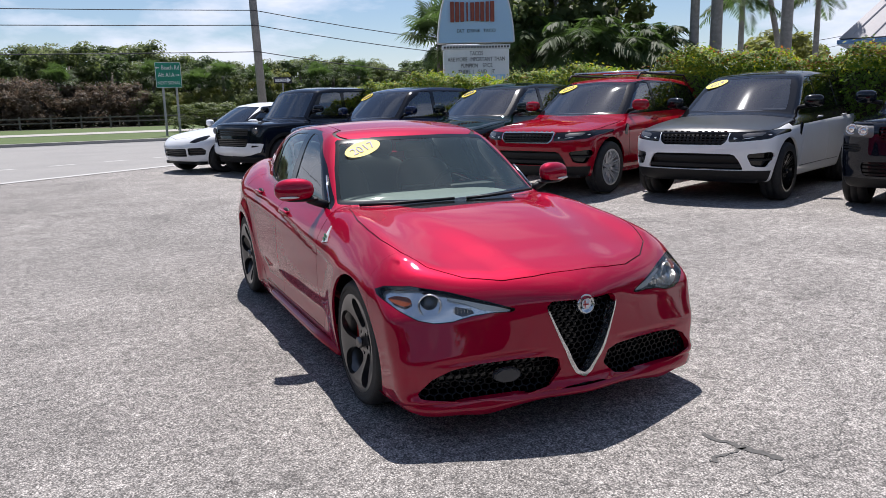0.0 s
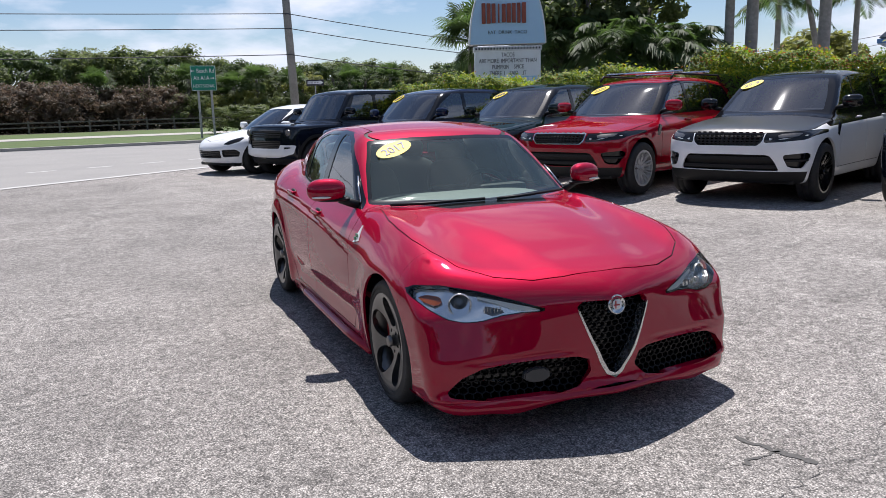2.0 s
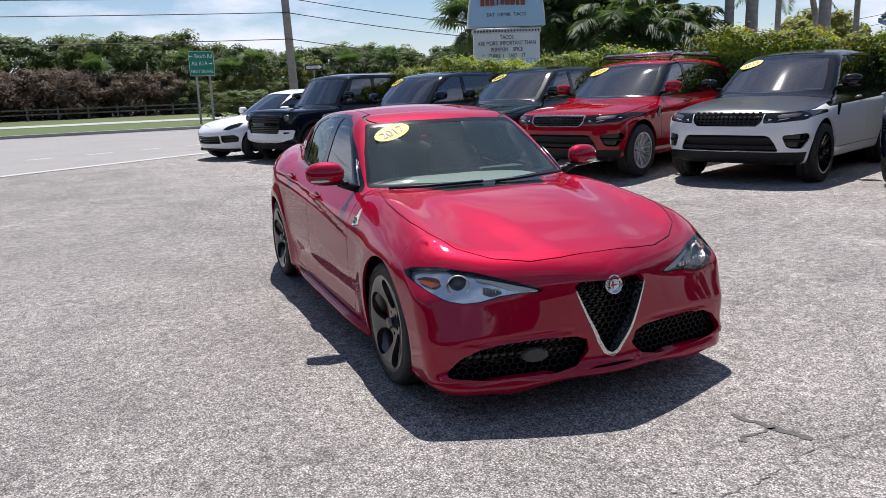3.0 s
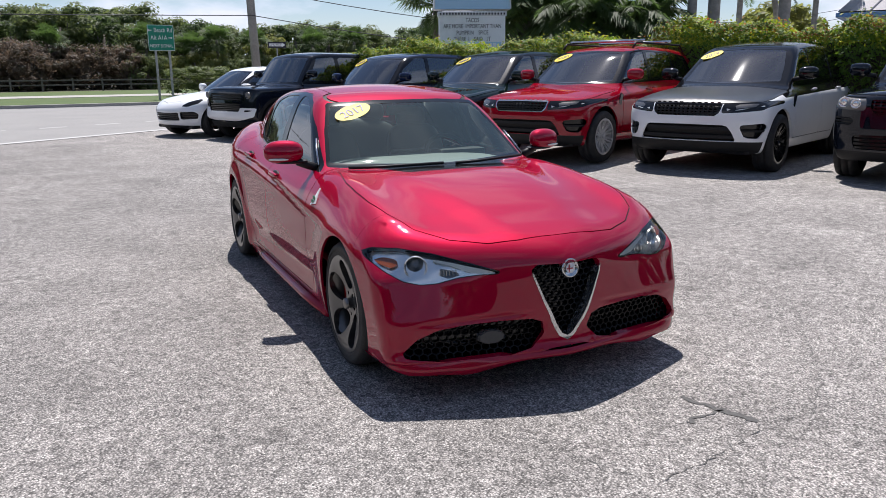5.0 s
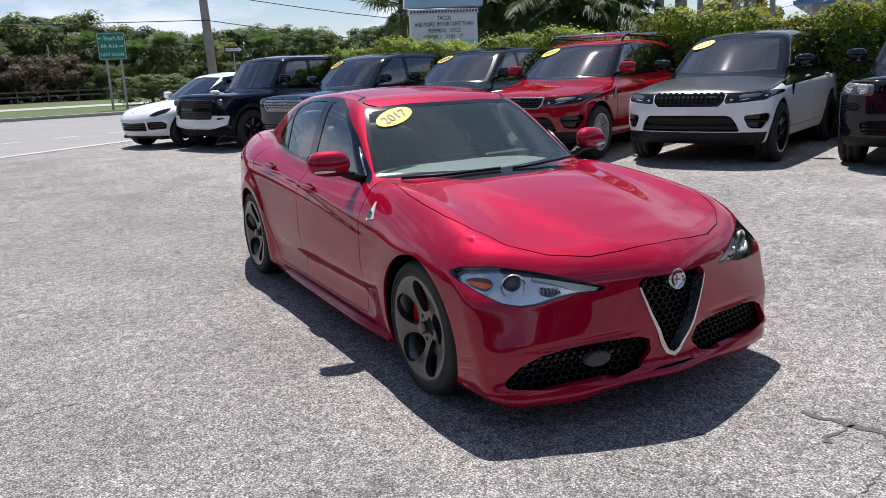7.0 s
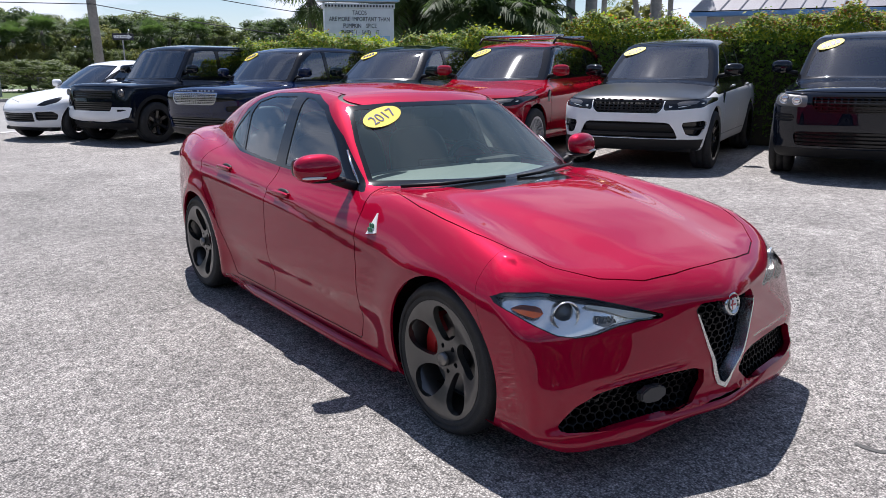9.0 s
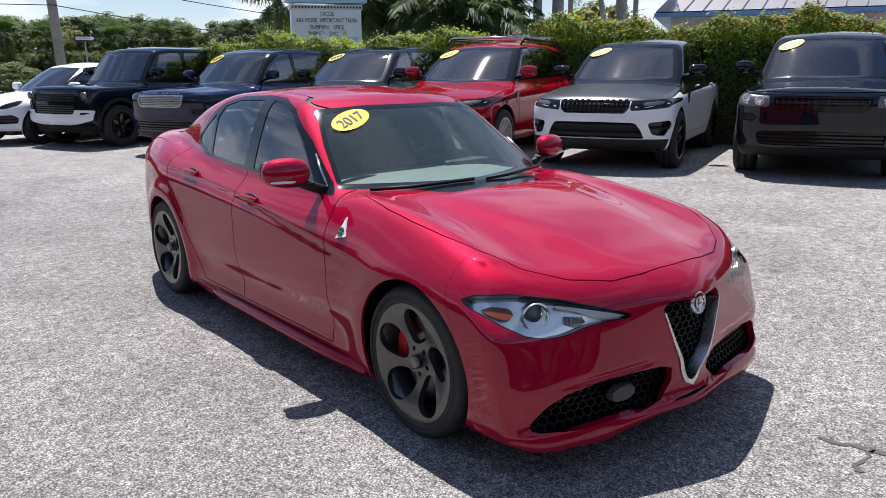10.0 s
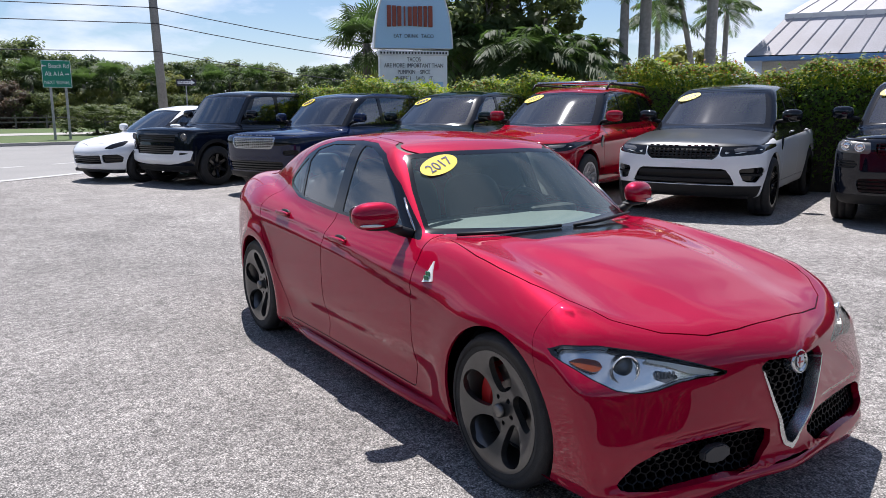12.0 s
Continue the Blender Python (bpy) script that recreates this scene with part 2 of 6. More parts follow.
def lathe(profile, steps, axis="x", closed=False):
    """Turns a profile of (radius, along) round an axis: vertices and faces."""
    v, f, k = [], [], len(profile)
    for i in range(steps):
        a = 2 * math.pi * i / steps
        for r, h in profile:
            p = (h, r * math.cos(a), r * math.sin(a))
            v.append(p if axis == "x" else (p[1], p[2], p[0]))
    for i in range(steps):
        j = (i + 1) % steps
        for a in range(k if closed else k - 1):
            b = (a + 1) % k
            f.append((i * k + a, i * k + b, j * k + b, j * k + a))
    return v, f


def tube(path, radius, sides=8, taper=None, cap=True):
    """A round bar along a path of points: vertices and faces."""
    pts = [Vector(p) for p in path]
    v, f = [], []
    for i, p in enumerate(pts):
        d = (pts[min(i + 1, len(pts) - 1)] - pts[max(i - 1, 0)]).normalized()
        a = d.orthogonal().normalized() if i == 0 else (a - d * a.dot(d)).normalized()
        b = d.cross(a)
        r = radius if taper is None else radius + (taper - radius) * i / (len(pts) - 1)
        for s in range(sides):
            t = 2 * math.pi * s / sides
            v.append(p + (a * math.cos(t) + b * math.sin(t)) * r)
    for i in range(len(pts) - 1):
        for s in range(sides):
            n = (s + 1) % sides
            f.append((i * sides + s, i * sides + n, (i + 1) * sides + n, (i + 1) * sides + s))
    if cap:
        f.append(tuple(range(sides))[::-1])
        f.append(tuple(range((len(pts) - 1) * sides, len(pts) * sides)))
    return v, f


def gather(pieces):
    v, f = [], []
    for pv, pf in pieces:
        o = len(v)
        v += [tuple(p) for p in pv]
        f += [tuple(i + o for i in q) for q in pf]
    return v, f


def letters(name, text, size, mat, parent, m, depth=0.003, align="CENTER", stretch=1.0):
    """Words in the built-in font as a mesh."""
    cu = bpy.data.curves.new(name, "FONT")
    cu.body, cu.size, cu.extrude, cu.align_x, cu.align_y = text, size, depth, align, "CENTER"
    tmp = bpy.data.objects.new(name, cu)
    scene.collection.objects.link(tmp)
    dg = bpy.context.evaluated_depsgraph_get()
    me = bpy.data.meshes.new_from_object(tmp.evaluated_get(dg))
    bpy.data.objects.remove(tmp)
    me.transform(m @ Matrix.Diagonal((stretch, 1, 1, 1)))
    me.materials.clear()
    me.materials.append(mat)
    ob = new(name, me)
    if parent:
        ob.parent = parent
    return ob


class Shell:
    """A closed surface found by rays from a spine out to the zero of a field; then cut into groups of faces."""
    kept = ()

    def __init__(self, field, y_a, y_b, z0, rings, rows, around, reach=2.6):
        self.field = field
        ang = -math.pi / 2 + 2 * math.pi * np.arange(around) / around
        o, d = [], []
        for i in range(rings):
            t = math.pi / 2 * (i + 0.3) / rings
            d.append(np.stack([math.sin(t) * np.cos(ang), np.full(around, -math.cos(t)), math.sin(t) * np.sin(ang)], 1))
            o.append(np.tile((0, y_a, z0), (around, 1)))
        for y in np.linspace(y_a, y_b, rows):
            d.append(np.stack([np.cos(ang), np.zeros(around), np.sin(ang)], 1))
            o.append(np.tile((0, y, z0), (around, 1)))
        for i in range(rings - 1, -1, -1):
            t = math.pi / 2 * (i + 0.3) / rings
            d.append(np.stack([math.sin(t) * np.cos(ang), np.full(around, math.cos(t)), math.sin(t) * np.sin(ang)], 1))
            o.append(np.tile((0, y_b, z0), (around, 1)))
        o, d = np.concatenate(o), np.concatenate(d)
        n = len(o)
        lo, hi, open_ = np.zeros(n), np.full(n, reach), np.ones(n, bool)
        for s in np.linspace(0.08, reach, 64):
            idx = np.nonzero(open_)[0]
            if not len(idx):
                break
            out = field(o[idx] + d[idx] * s) > 0
            hi[idx[out]] = s
            lo[idx[~out]] = s
            open_[idx[out]] = False
        for _ in range(14):
            mid = (lo + hi) / 2
            out = field(o + d * mid[:, None]) > 0
            hi, lo = np.where(out, mid, hi), np.where(out, lo, mid)
        self.v = list(map(tuple, o + d * ((lo + hi) / 2)[:, None]))
        total = n // around
        self.g = {"body": [(i * around + j, i * around + (j + 1) % around, (i + 1) * around + (j + 1) % around, (i + 1) * around + j)
                           for i in range(total - 1) for j in range(around)]}
        self.g["body"].append(tuple(range(around))[::-1])
        self.g["body"].append(tuple(range((total - 1) * around, total * around)))

    def points(self):
        """The vertices as an array, made anew only when some were added."""
        if len(self.v) != len(self.kept):
            self.kept = np.array(self.v)
        return self.kept

    def cut(self, source, name, distance):
        """Moves what lies where distance(x, y, z) < 0 from one group to another, along the exact line."""
        v = self.points()
        d = distance(v[:, 0], v[:, 1], v[:, 2])
        d = np.where(np.abs(d) < 2e-4, 2e-4, d)
        neg = (d < 0).tolist()
        stay, go, cache = [], self.g.setdefault(name, []), {}

        def crossing(a, b):
            key = (a, b) if a < b else (b, a)
            if key not in cache:
                t = d[a] / (d[a] - d[b])
                cache[key] = len(self.v)
                self.v.append(tuple(v[a] + (v[b] - v[a]) * t))
            return cache[key]
        for f in self.g[source]:
            k = sum(neg[i] for i in f)
            if k == 0:
                stay.append(f)
            elif k == len(f):
                go.append(f)
            else:
                pos_f, neg_f, flips = [], [], 0
                for a, b in zip(f, f[1:] + f[:1]):
                    (neg_f if neg[a] else pos_f).append(a)
                    if neg[a] != neg[b]:
                        c = crossing(a, b)
                        pos_f.append(c), neg_f.append(c)
                        flips += 1
                if flips == 2:
                    stay.append(tuple(pos_f)), go.append(tuple(neg_f))
                else:
                    (go if k * 2 > len(f) else stay).append(f)
        self.g[source] = stay

    def seam(self, source, name, distance, width=0.003):
        """A panel inside distance < 0, with a dark joint round it."""
        self.cut(source, name + "_rim", lambda x, y, z: distance(x, y, z) - width)
        self.cut(name + "_rim", name, lambda x, y, z: distance(x, y, z) + width)
        self.g.setdefault("seam", []).extend(self.g.pop(name + "_rim"))

    def normals(self, p):
        e = 1e-3
        g = np.stack([self.field(p + np.eye(3)[i] * e) - self.field(p - np.eye(3)[i] * e) for i in range(3)], 1)
        return g / np.maximum(np.linalg.norm(g, axis=1, keepdims=True), 1e-9)

    def take(self, name, side=None, keep=None, inset=0.0):
        """The vertices and faces of a group, set in by some metres; side: -1 or 1 for one half."""
        faces = self.g.get(name, [])
        v = self.points()
        if side:
            faces = [f for f in faces if sum(self.v[i][0] for i in f) * side > 0]
        if keep:
            faces = [f for f in faces if keep(*(v[list(f)].mean(axis=0)))]
        used = sorted({i for f in faces for i in f})
        if not used:
            return [], []
        new_i = {i: k for k, i in enumerate(used)}
        p = v[used]
        if inset:
            p = p - self.normals(p) * inset
        return p, [tuple(new_i[i] for i in f) for f in faces]


def panel(shell, group, name, mat, parent, label="", side=None, keep=None, inset=0.0, thick=0.012, mirror=1):
    """A cut piece of a shell as a part: smooth outer face and a turned-in edge of some thickness."""
    v, f = shell.take(group, side, keep, inset)
    if not f:
        return None
    v = np.array(v)
    n = shell.normals(v + (shell.normals(v) * inset if inset else 0))
    a, b, c = (v[[q[i] for q in f]] for i in (0, 1, 2))
    if (np.cross(b - a, c - b) * n[[q[0] for q in f]]).sum() < 0:
        f = [tuple(q)[::-1] for q in f]
    verts, norms = [tuple(p) for p in v], [tuple(p) for p in n]
    if thick:
        edges = {}
        for q in f:
            for i, j in zip(q, q[1:] + q[:1]):
                edges[(i, j)] = True
        for i, j in [e for e in edges if (e[1], e[0]) not in edges]:
            d = v[j] - v[i]
            out = np.cross(d, n[i] + n[j])
            size = np.linalg.norm(out)
            if size < 1e-9:
                continue
            out = tuple(out / size)
            o = len(verts)
            verts += [tuple(v[j]), tuple(v[i]), tuple(v[i] - n[i] * thick), tuple(v[j] - n[j] * thick)]
            norms += [out] * 4
            f.append((o, o + 1, o + 2, o + 3))
    if mirror < 0:
        verts, norms, f = [(-p[0], p[1], p[2]) for p in verts], [(-p[0], p[1], p[2]) for p in norms], [tuple(q)[::-1] for q in f]
    ob = mesh_object(name, verts, f, mat, parent, label)
    ob.data.normals_split_custom_set_from_vertices(norms)
    return ob


def car_field(P):
    """Body and cabin of a car: side, top, nose, tail and floor, rounded into one another."""
    top, plan, section, face, back = (smooth_curve(P[k]) for k in ("top", "plan", "section", "face", "back"))
    roof, cabin, cabin_plan = (smooth_curve(P[k]) for k in ("roof", "cabin", "cabin_plan"))
    sculpt = P.get("sculpt")
    yb, zb, yt, zt = P["screen"]
    slope = (yt - yb) / (zt - zb)
    lean = 1 / math.sqrt(1 + slope * slope)

    def field(p):
        x, y, z = np.abs(p[:, 0]), p[:, 1], p[:, 2]
        side = x - plan(y) - section(z)
        lid = z - top(y) + P["crown"] * (x / 0.75) ** P.get("crown_power", 2.6)
        nose = P["nose"](x) + face(z) - y
        tail = y - P["tail"] + P["tail_round"] * x ** 3 + back(z)
        if sculpt:
            ds, dl, dn = sculpt(x, y, z)
            side, lid, nose = side + ds, lid + dl, nose + dn
        f = smax(side, lid, P["k_shoulder"])
        f = smax(f, nose, P["k_nose"])
        f = smax(f, tail, 0.08)
        f = smax(f, P["floor"] - z, 0.05)
        g = smax(x - cabin(z) - cabin_plan(y), z - roof(y) + P["roof_crown"] * (x / 0.55) ** 2, P["k_roof"])
        g = smax(g, (yb + (z - zb) * slope + P["screen_curve"] * (x / 0.65) ** 2 - y) * lean, P.get("k_screen", 0.06))
        if "gate" in P:
            gy, gz, gs = P["gate"]
            g = smax(g, (y - gy + (z - gz) * gs) * 0.9, 0.10)
        return smin(f, smax(g, 0.6 - z, 0.05), P["k_belt"])
    return field


# ---- wheels ----
class Sheet(Shell):
    """A ready surface that can be cut like a shell."""

    def __init__(self, verts, faces):
        self.v, self.g, self.field = [tuple(p) for p in verts], {"body": list(faces)}, None


def wheel(parent, x, y, radius, width, rim, style, mat, side, caliper=None, ground=0.0):
    """A wheel whose outer face looks to side; x is the middle of the tyre."""
    hr, hw = rim, width / 2
    nr, na = 34, 150
    v, f = [], []
    for i in range(nr + 1):
        r = hr * (0.06 + 0.94 * i / nr)
        dish = float(hw - 0.004 - 0.045 * (1 - step(r / hr, 0.3, 0.98)) + 0.012 * (1 - step(r / hr, 0.1, 0.22)))
        for j in range(na):
            a = 2 * math.pi * j / na
            v.append((dish, r * math.cos(a), r * math.sin(a)))
    for i in range(nr):
        for j in range(na):
            k = (j + 1) % na
            f.append((i * na + j, i * na + k, (i + 1) * na + k, (i + 1) * na + j))
    s = Sheet(v, f)

    def face(p):
        r = np.hypot(p[:, 1], p[:, 2]) / hr
        return p[:, 0] - hw + 0.045 * (1 - step(r, 0.3, 0.98))
    s.field = face

    def holes(px, py, pz):
        r, a = np.hypot(py, pz) / hr, np.arctan2(pz, py)
        n = style["count"]
        if style["kind"] == "dial":
            b = (a - 0.35 + math.pi) % (2 * math.pi / n) - math.pi / n
            u, w = r * np.cos(b) - 0.60, r * np.sin(b)
            c, q = math.cos(0.42), math.sin(0.42)
            u, w = u * c + w * q, -u * q + w * c
            egg = 0.268 + 0.22 * u
            return (np.hypot(u / 0.335, w / egg) - 1) * 0.25
        b = (a + math.pi + style.get("twist", 0) * r) % (2 * math.pi / n) - math.pi / n
        gap = style["spoke"] * (0.9 + 0.3 * r)
        d = gap - np.abs(b) * r
        if style.get("double"):
            d = np.minimum(d, np.maximum(np.abs(b) * r - gap * 0.38, 0.55 - r))
        return np.maximum(d, np.maximum(0.26 - r, r - 0.9))
    s.cut("body", "hole", holes)
    for k in range(5):
        a0 = 2 * math.pi * (k + 0.5) / 5 + 0.3
        s.cut("body", "hole", lambda px, py, pz: np.hypot(py - 0.058 * math.cos(a0), pz - 0.058 * math.sin(a0)) - 0.011)

    def flip(vv):
        return [(p[0] * side, p[1], p[2]) for p in vv]

    def fix(ff):
        return [tuple(q) for q in ff] if side > 0 else [tuple(q)[::-1] for q in ff]
    rim_ob = panel(s, "body", "wheel", mat, parent, thick=0.03, mirror=side)
    rim_ob.location = (x * side, y, radius + ground)
    tv, tf = lathe([(hr - 0.012, -hw * 0.8), (hr + 0.012, -hw), (radius - 0.05, -hw * 1.03), (radius - 0.014, -hw * 0.92), (radius, -hw * 0.7),
                    (radius, -hw * 0.34), (radius - 0.007, -hw * 0.33), (radius - 0.007, -hw * 0.27), (radius, -hw * 0.26),
                    (radius, hw * 0.26), (radius - 0.007, hw * 0.27), (radius - 0.007, hw * 0.33), (radius, hw * 0.34),
                    (radius, hw * 0.7), (radius - 0.014, hw * 0.92), (radius - 0.05, hw * 1.03), (hr + 0.03, hw * 1.0), (hr + 0.022, hw * 1.01), (hr + 0.006, hw * 0.985), (hr - 0.004, hw * 0.9)], 72)
    mesh_object("tyre", flip(tv), fix([q[::-1] for q in tf]), RUBBER, rim_ob, "black rubber tyre")
    bv, bf = lathe([(hr, hw * 0.96), (hr - 0.012, hw * 0.9), (hr - 0.03, hw * 0.2), (hr - 0.03, -hw * 0.8), (hr, -hw * 0.9)], 60)
    mesh_object("rim_barrel", flip(bv), fix(bf), mat, rim_ob)
    dv, df = lathe([(0.05, 0.0), (hr * 0.72, 0.0), (hr * 0.72, -0.028), (0.05, -0.028)], 60, closed=True)
    mesh_object("brake_disc", flip(dv), fix([q[::-1] for q in df]), STEEL, rim_ob, "grey steel brake disc", smooth=False)
    hv, hf = lathe([(0.0005, hw - 0.012), (0.022, hw - 0.012), (0.029, hw - 0.016), (0.031, hw - 0.03)], 32)
    mesh_object("wheel_cap", flip(hv), fix(hf), STEEL if caliper else mat, rim_ob, "small round metal cap")
    kv, kf = lathe([(0.001, -0.035), (0.075, -0.03), (0.085, 0.012), (0.06, hw - 0.06), (0.001, hw - 0.058)], 32)
    mesh_object("hub_carrier", flip(kv), fix(kf), PLASTIC, rim_ob)
    if caliper:
        cv, cf = [], []
        n = 16
        for i in range(n + 1):
            a = radians(caliper) + radians(62) * (i / n - 0.5)
            for r, h in ((hr * 0.46, 0.012), (hr * 0.50, 0.036), (hr * 0.74, 0.036), (hr * 0.82, 0.01), (hr * 0.82, -0.05), (hr * 0.46, -0.05)):
                cv.append((h, r * math.cos(a), r * math.sin(a)))
        for i in range(n):
            for j in range(6):
                k = (j + 1) % 6
                cf.append((i * 6 + j, i * 6 + k, (i + 1) * 6 + k, (i + 1) * 6 + j))
        cf += [tuple(range(6)), tuple(range(n * 6, n * 6 + 6))[::-1]]
        mesh_object("brake_caliper", flip(cv), fix(cf), CALIPER, rim_ob, "red brake caliper", smooth=False)
    return rim_ob


def super_round(sx, sy, sz, at, power=2.6, turn=0.0, n=28):
    """A rounded pillow form: vertices and faces."""
    v, f = [], []

    def w(c):
        return math.copysign(abs(c) ** (2 / power), c)
    for i in range(n + 1):
        a = math.pi * (i / n - 0.5)
        a = max(min(a, math.pi / 2 - 0.02), -math.pi / 2 + 0.02)
        for j in range(2 * n):
            b = math.pi * j / n
            x, y, z = sx * w(math.cos(a)) * w(math.cos(b)), sy * w(math.cos(a)) * w(math.sin(b)), sz * w(math.sin(a))
            c, s = math.cos(turn), math.sin(turn)
            v.append((at[0] + x * c - y * s, at[1] + x * s + y * c, at[2] + z))
    for i in range(n):
        for j in range(2 * n):
            k = (j + 1) % (2 * n)
            f.append((i * 2 * n + j, i * 2 * n + k, (i + 1) * 2 * n + k, (i + 1) * 2 * n + j))
    f += [tuple(range(2 * n))[::-1], tuple(range(n * 2 * n, n * 2 * n + 2 * n))]
    return v, f


def first_inside(test, start, end, shape, steps=70):
    """The first place between start and end where test(values) holds, for many rays at once."""
    lo, hi, found = np.full(shape, float(start)), np.full(shape, np.nan), np.zeros(shape, bool)
    for s in np.linspace(start, end, steps):
        inside = test(np.full(shape, s)) & ~found
        hi[inside] = s
        found |= inside
        lo[~found] = s
        if found.all():
            break
    for _ in range(12):
        mid = np.where(found, (lo + np.nan_to_num(hi)) / 2, 0.0)
        inside = test(mid)
        hi, lo = np.where(found & inside, mid, hi), np.where(found & ~inside, mid, lo)
    return hi


def front_depth(field, x, z, start=-2.9, end=-0.5):
    """Where the front of a body lies at (x, z): its y."""
    x, z = np.atleast_1d(x).astype(float), np.atleast_1d(z).astype(float)
    return first_inside(lambda y: field(np.stack([x, y, z], 1)) < 0, start, end, x.shape)


def side_depth(field, y, z):
    y, z = np.atleast_1d(y).astype(float), np.atleast_1d(z).astype(float)
    return first_inside(lambda x: field(np.stack([x, y, z], 1)) < 0, 1.2, 0.3, y.shape)


def honeycomb(field, distance, box, cell, inset, wall=0.22, sign=1, squash=1.0):
    """Hexagon cells of a mesh grille over the part of a nose where distance(x, z) < 0."""
    x0, x1, z0, z1 = box
    cells = [(x0 + (c + 0.5 * (r % 2)) * cell, z0 + r * cell * 0.87 * squash)
             for r in range(int((z1 - z0) / (cell * 0.87 * squash)) + 1) for c in range(int((x1 - x0) / cell) + 1)]
    cells = np.array(cells)
    cells = cells[distance(cells[:, 0], cells[:, 1]) < cell * 0.35]
    a = math.pi / 6 + math.pi * np.arange(6) / 3
    ring = np.stack([np.cos(a), squash * np.sin(a)], 1) * cell * 0.577
    pts = cells[:, None, :] + np.concatenate([ring, ring * (1 - wall)])[None]
    y = front_depth(field, pts[:, :, 0].ravel(), pts[:, :, 1].ravel(), -2.6, -1.2).reshape(pts.shape[:2])
    v, f = [], []
    for q, yy in zip(pts, y):
        if np.isnan(yy).any():
            continue
        o = len(v)
        v += [(p[0] * sign, h + inset, p[1]) for p, h in zip(q, yy)] + [(p[0] * sign, h + inset + 0.02, p[1]) for p, h in zip(q[6:], yy[6:])]
        for k in range(6):
            n = (k + 1) % 6
            f += [(o + k, o + n, o + 6 + n, o + 6 + k), (o + 6 + k, o + 6 + n, o + 12 + n, o + 12 + k)]
    return v, f


# ---- the red saloon ----
SEDAN = dict(
    top=[(-2.3, 0.63), (-2.2, 0.690), (-2.1, 0.726), (-1.95, 0.762), (-1.8, 0.795), (-1.65, 0.832), (-1.365, 0.890), (-1.0, 0.938), (-0.6, 0.96), (0.2, 0.97), (1.2, 1.03), (1.75, 1.075), (2.2, 1.09), (2.45, 1.075)],
    plan=[(-2.4, 0.872), (-1.9, 0.90), (-1.41, 0.915), (-0.8, 0.90), (0.0, 0.905), (0.8, 0.912), (1.41, 0.928), (1.85, 0.87), (2.15, 0.79), (2.45, 0.67)],
    section=[(0.1, -0.06), (0.2, -0.03), (0.36, -0.012), (0.55, 0.0), (0.72, -0.004), (0.9, -0.02), (1.1, -0.05)],
    face=[(0.1, 0.16), (0.165, 0.05), (0.21, 0.012), (0.27, 0.022), (0.40, 0.0), (0.55, 0.0), (0.62, 0.006), (0.68, 0.028), (0.74, 0.075), (0.80, 0.16)],
    back=[(0.1, 0.25), (0.3, 0.10), (0.5, 0.03), (0.8, 0.0), (0.95, 0.01), (1.1, 0.0)],
    roof=[(-0.9, 1.0), (-0.25, 1.335), (0.1, 1.405), (0.5, 1.434), (0.9, 1.418), (1.3, 1.35), (1.7, 1.22), (2.05, 1.085), (2.4, 0.94)],
    cabin=[(0.8, 0.80), (0.95, 0.765), (1.1, 0.71), (1.25, 0.645), (1.36, 0.585), (1.45, 0.53)],
    cabin_plan=[(-0.9, -0.03), (-0.2, 0.0), (0.5, 0.015), (1.0, -0.005), (1.5, -0.08), (2.2, -0.22)],
    screen=(-0.765, 0.935, -0.20, 1.33), screen_curve=0.15, nose=lambda x: -2.20 + 0.17 * (np.sqrt(x * x + 0.004) - 0.063) + 0.31 * x ** 6,
    tail=2.42, tail_round=0.35, crown=0.038, k_shoulder=0.16, k_nose=0.07, floor=0.13, roof_crown=0.035, k_roof=0.09, k_belt=0.05, gate=(2.12, 1.0, 0.3))
SHOULDER = smooth_curve([(-2.2, 0.62), (-1.5, 0.665), (-0.9, 0.715), (0.1, 0.833), (0.96, 0.894), (1.6, 0.92), (2.4, 0.9)])


def sedan_sculpt(x, y, z):
    t = z - SHOULDER(y)
    side = 0.30 * 0.5 * (t + np.sqrt(t * t + 0.0006)) * step(y, -1.9, -1.2)
    side = side + 0.024 * np.exp(-((z - 0.33) / 0.085) ** 2) * step(y, -1.02, -0.72) * (1 - step(y, 0.75, 1.02))
    side = side + 0.008 * np.exp(-((z - SHOULDER(y) + 0.03) / 0.02) ** 2) * step(y, -1.1, -0.6) * (1 - step(y, 1.2, 1.6))
    for yc, a, wide in ((-1.41, 0.010, 0.10), (1.41, 0.02, 0.06)):
        side = side - a * np.exp(-((np.hypot(y - yc, z - 0.33) - 0.40) / wide) ** 2) * step(y, -1.88, -1.55)
    xl = 0.20 + 0.2 * (y + 2.1)
    lid = -0.012 * (1 - step(x, xl - 0.06, xl + 0.15)) * step(y, -2.2, -1.9) * (1 - step(y, -1.1, -0.7))
    lid = lid - 0.034 * np.exp(-((x - 0.74) / 0.13) ** 2) * step(y, -2.2, -1.85) * (1 - step(y, -0.85, -0.45))
    lip = -0.02 * np.exp(-((z - 0.19) / 0.025) ** 2)
    lip = lip + step(z, 0.27, 0.71) * (0.13 * (np.sqrt(x * x + 0.004) - 0.063) + 0.35 * x ** 4 - 0.40 * x ** 6)
    lip = lip + 0.009 * np.exp(-((z - 0.395 + 0.05 * (x - 0.3)) / 0.013) ** 2) * step(x, 0.14, 0.34) * (1 - step(x, 0.52, 0.80))
    lip = lip - 0.17 * x ** 6 * (1 - step(z, 0.56, 0.72)) - 0.05 * x ** 4 * step(z, 0.40, 0.60)
    return side, lid, lip


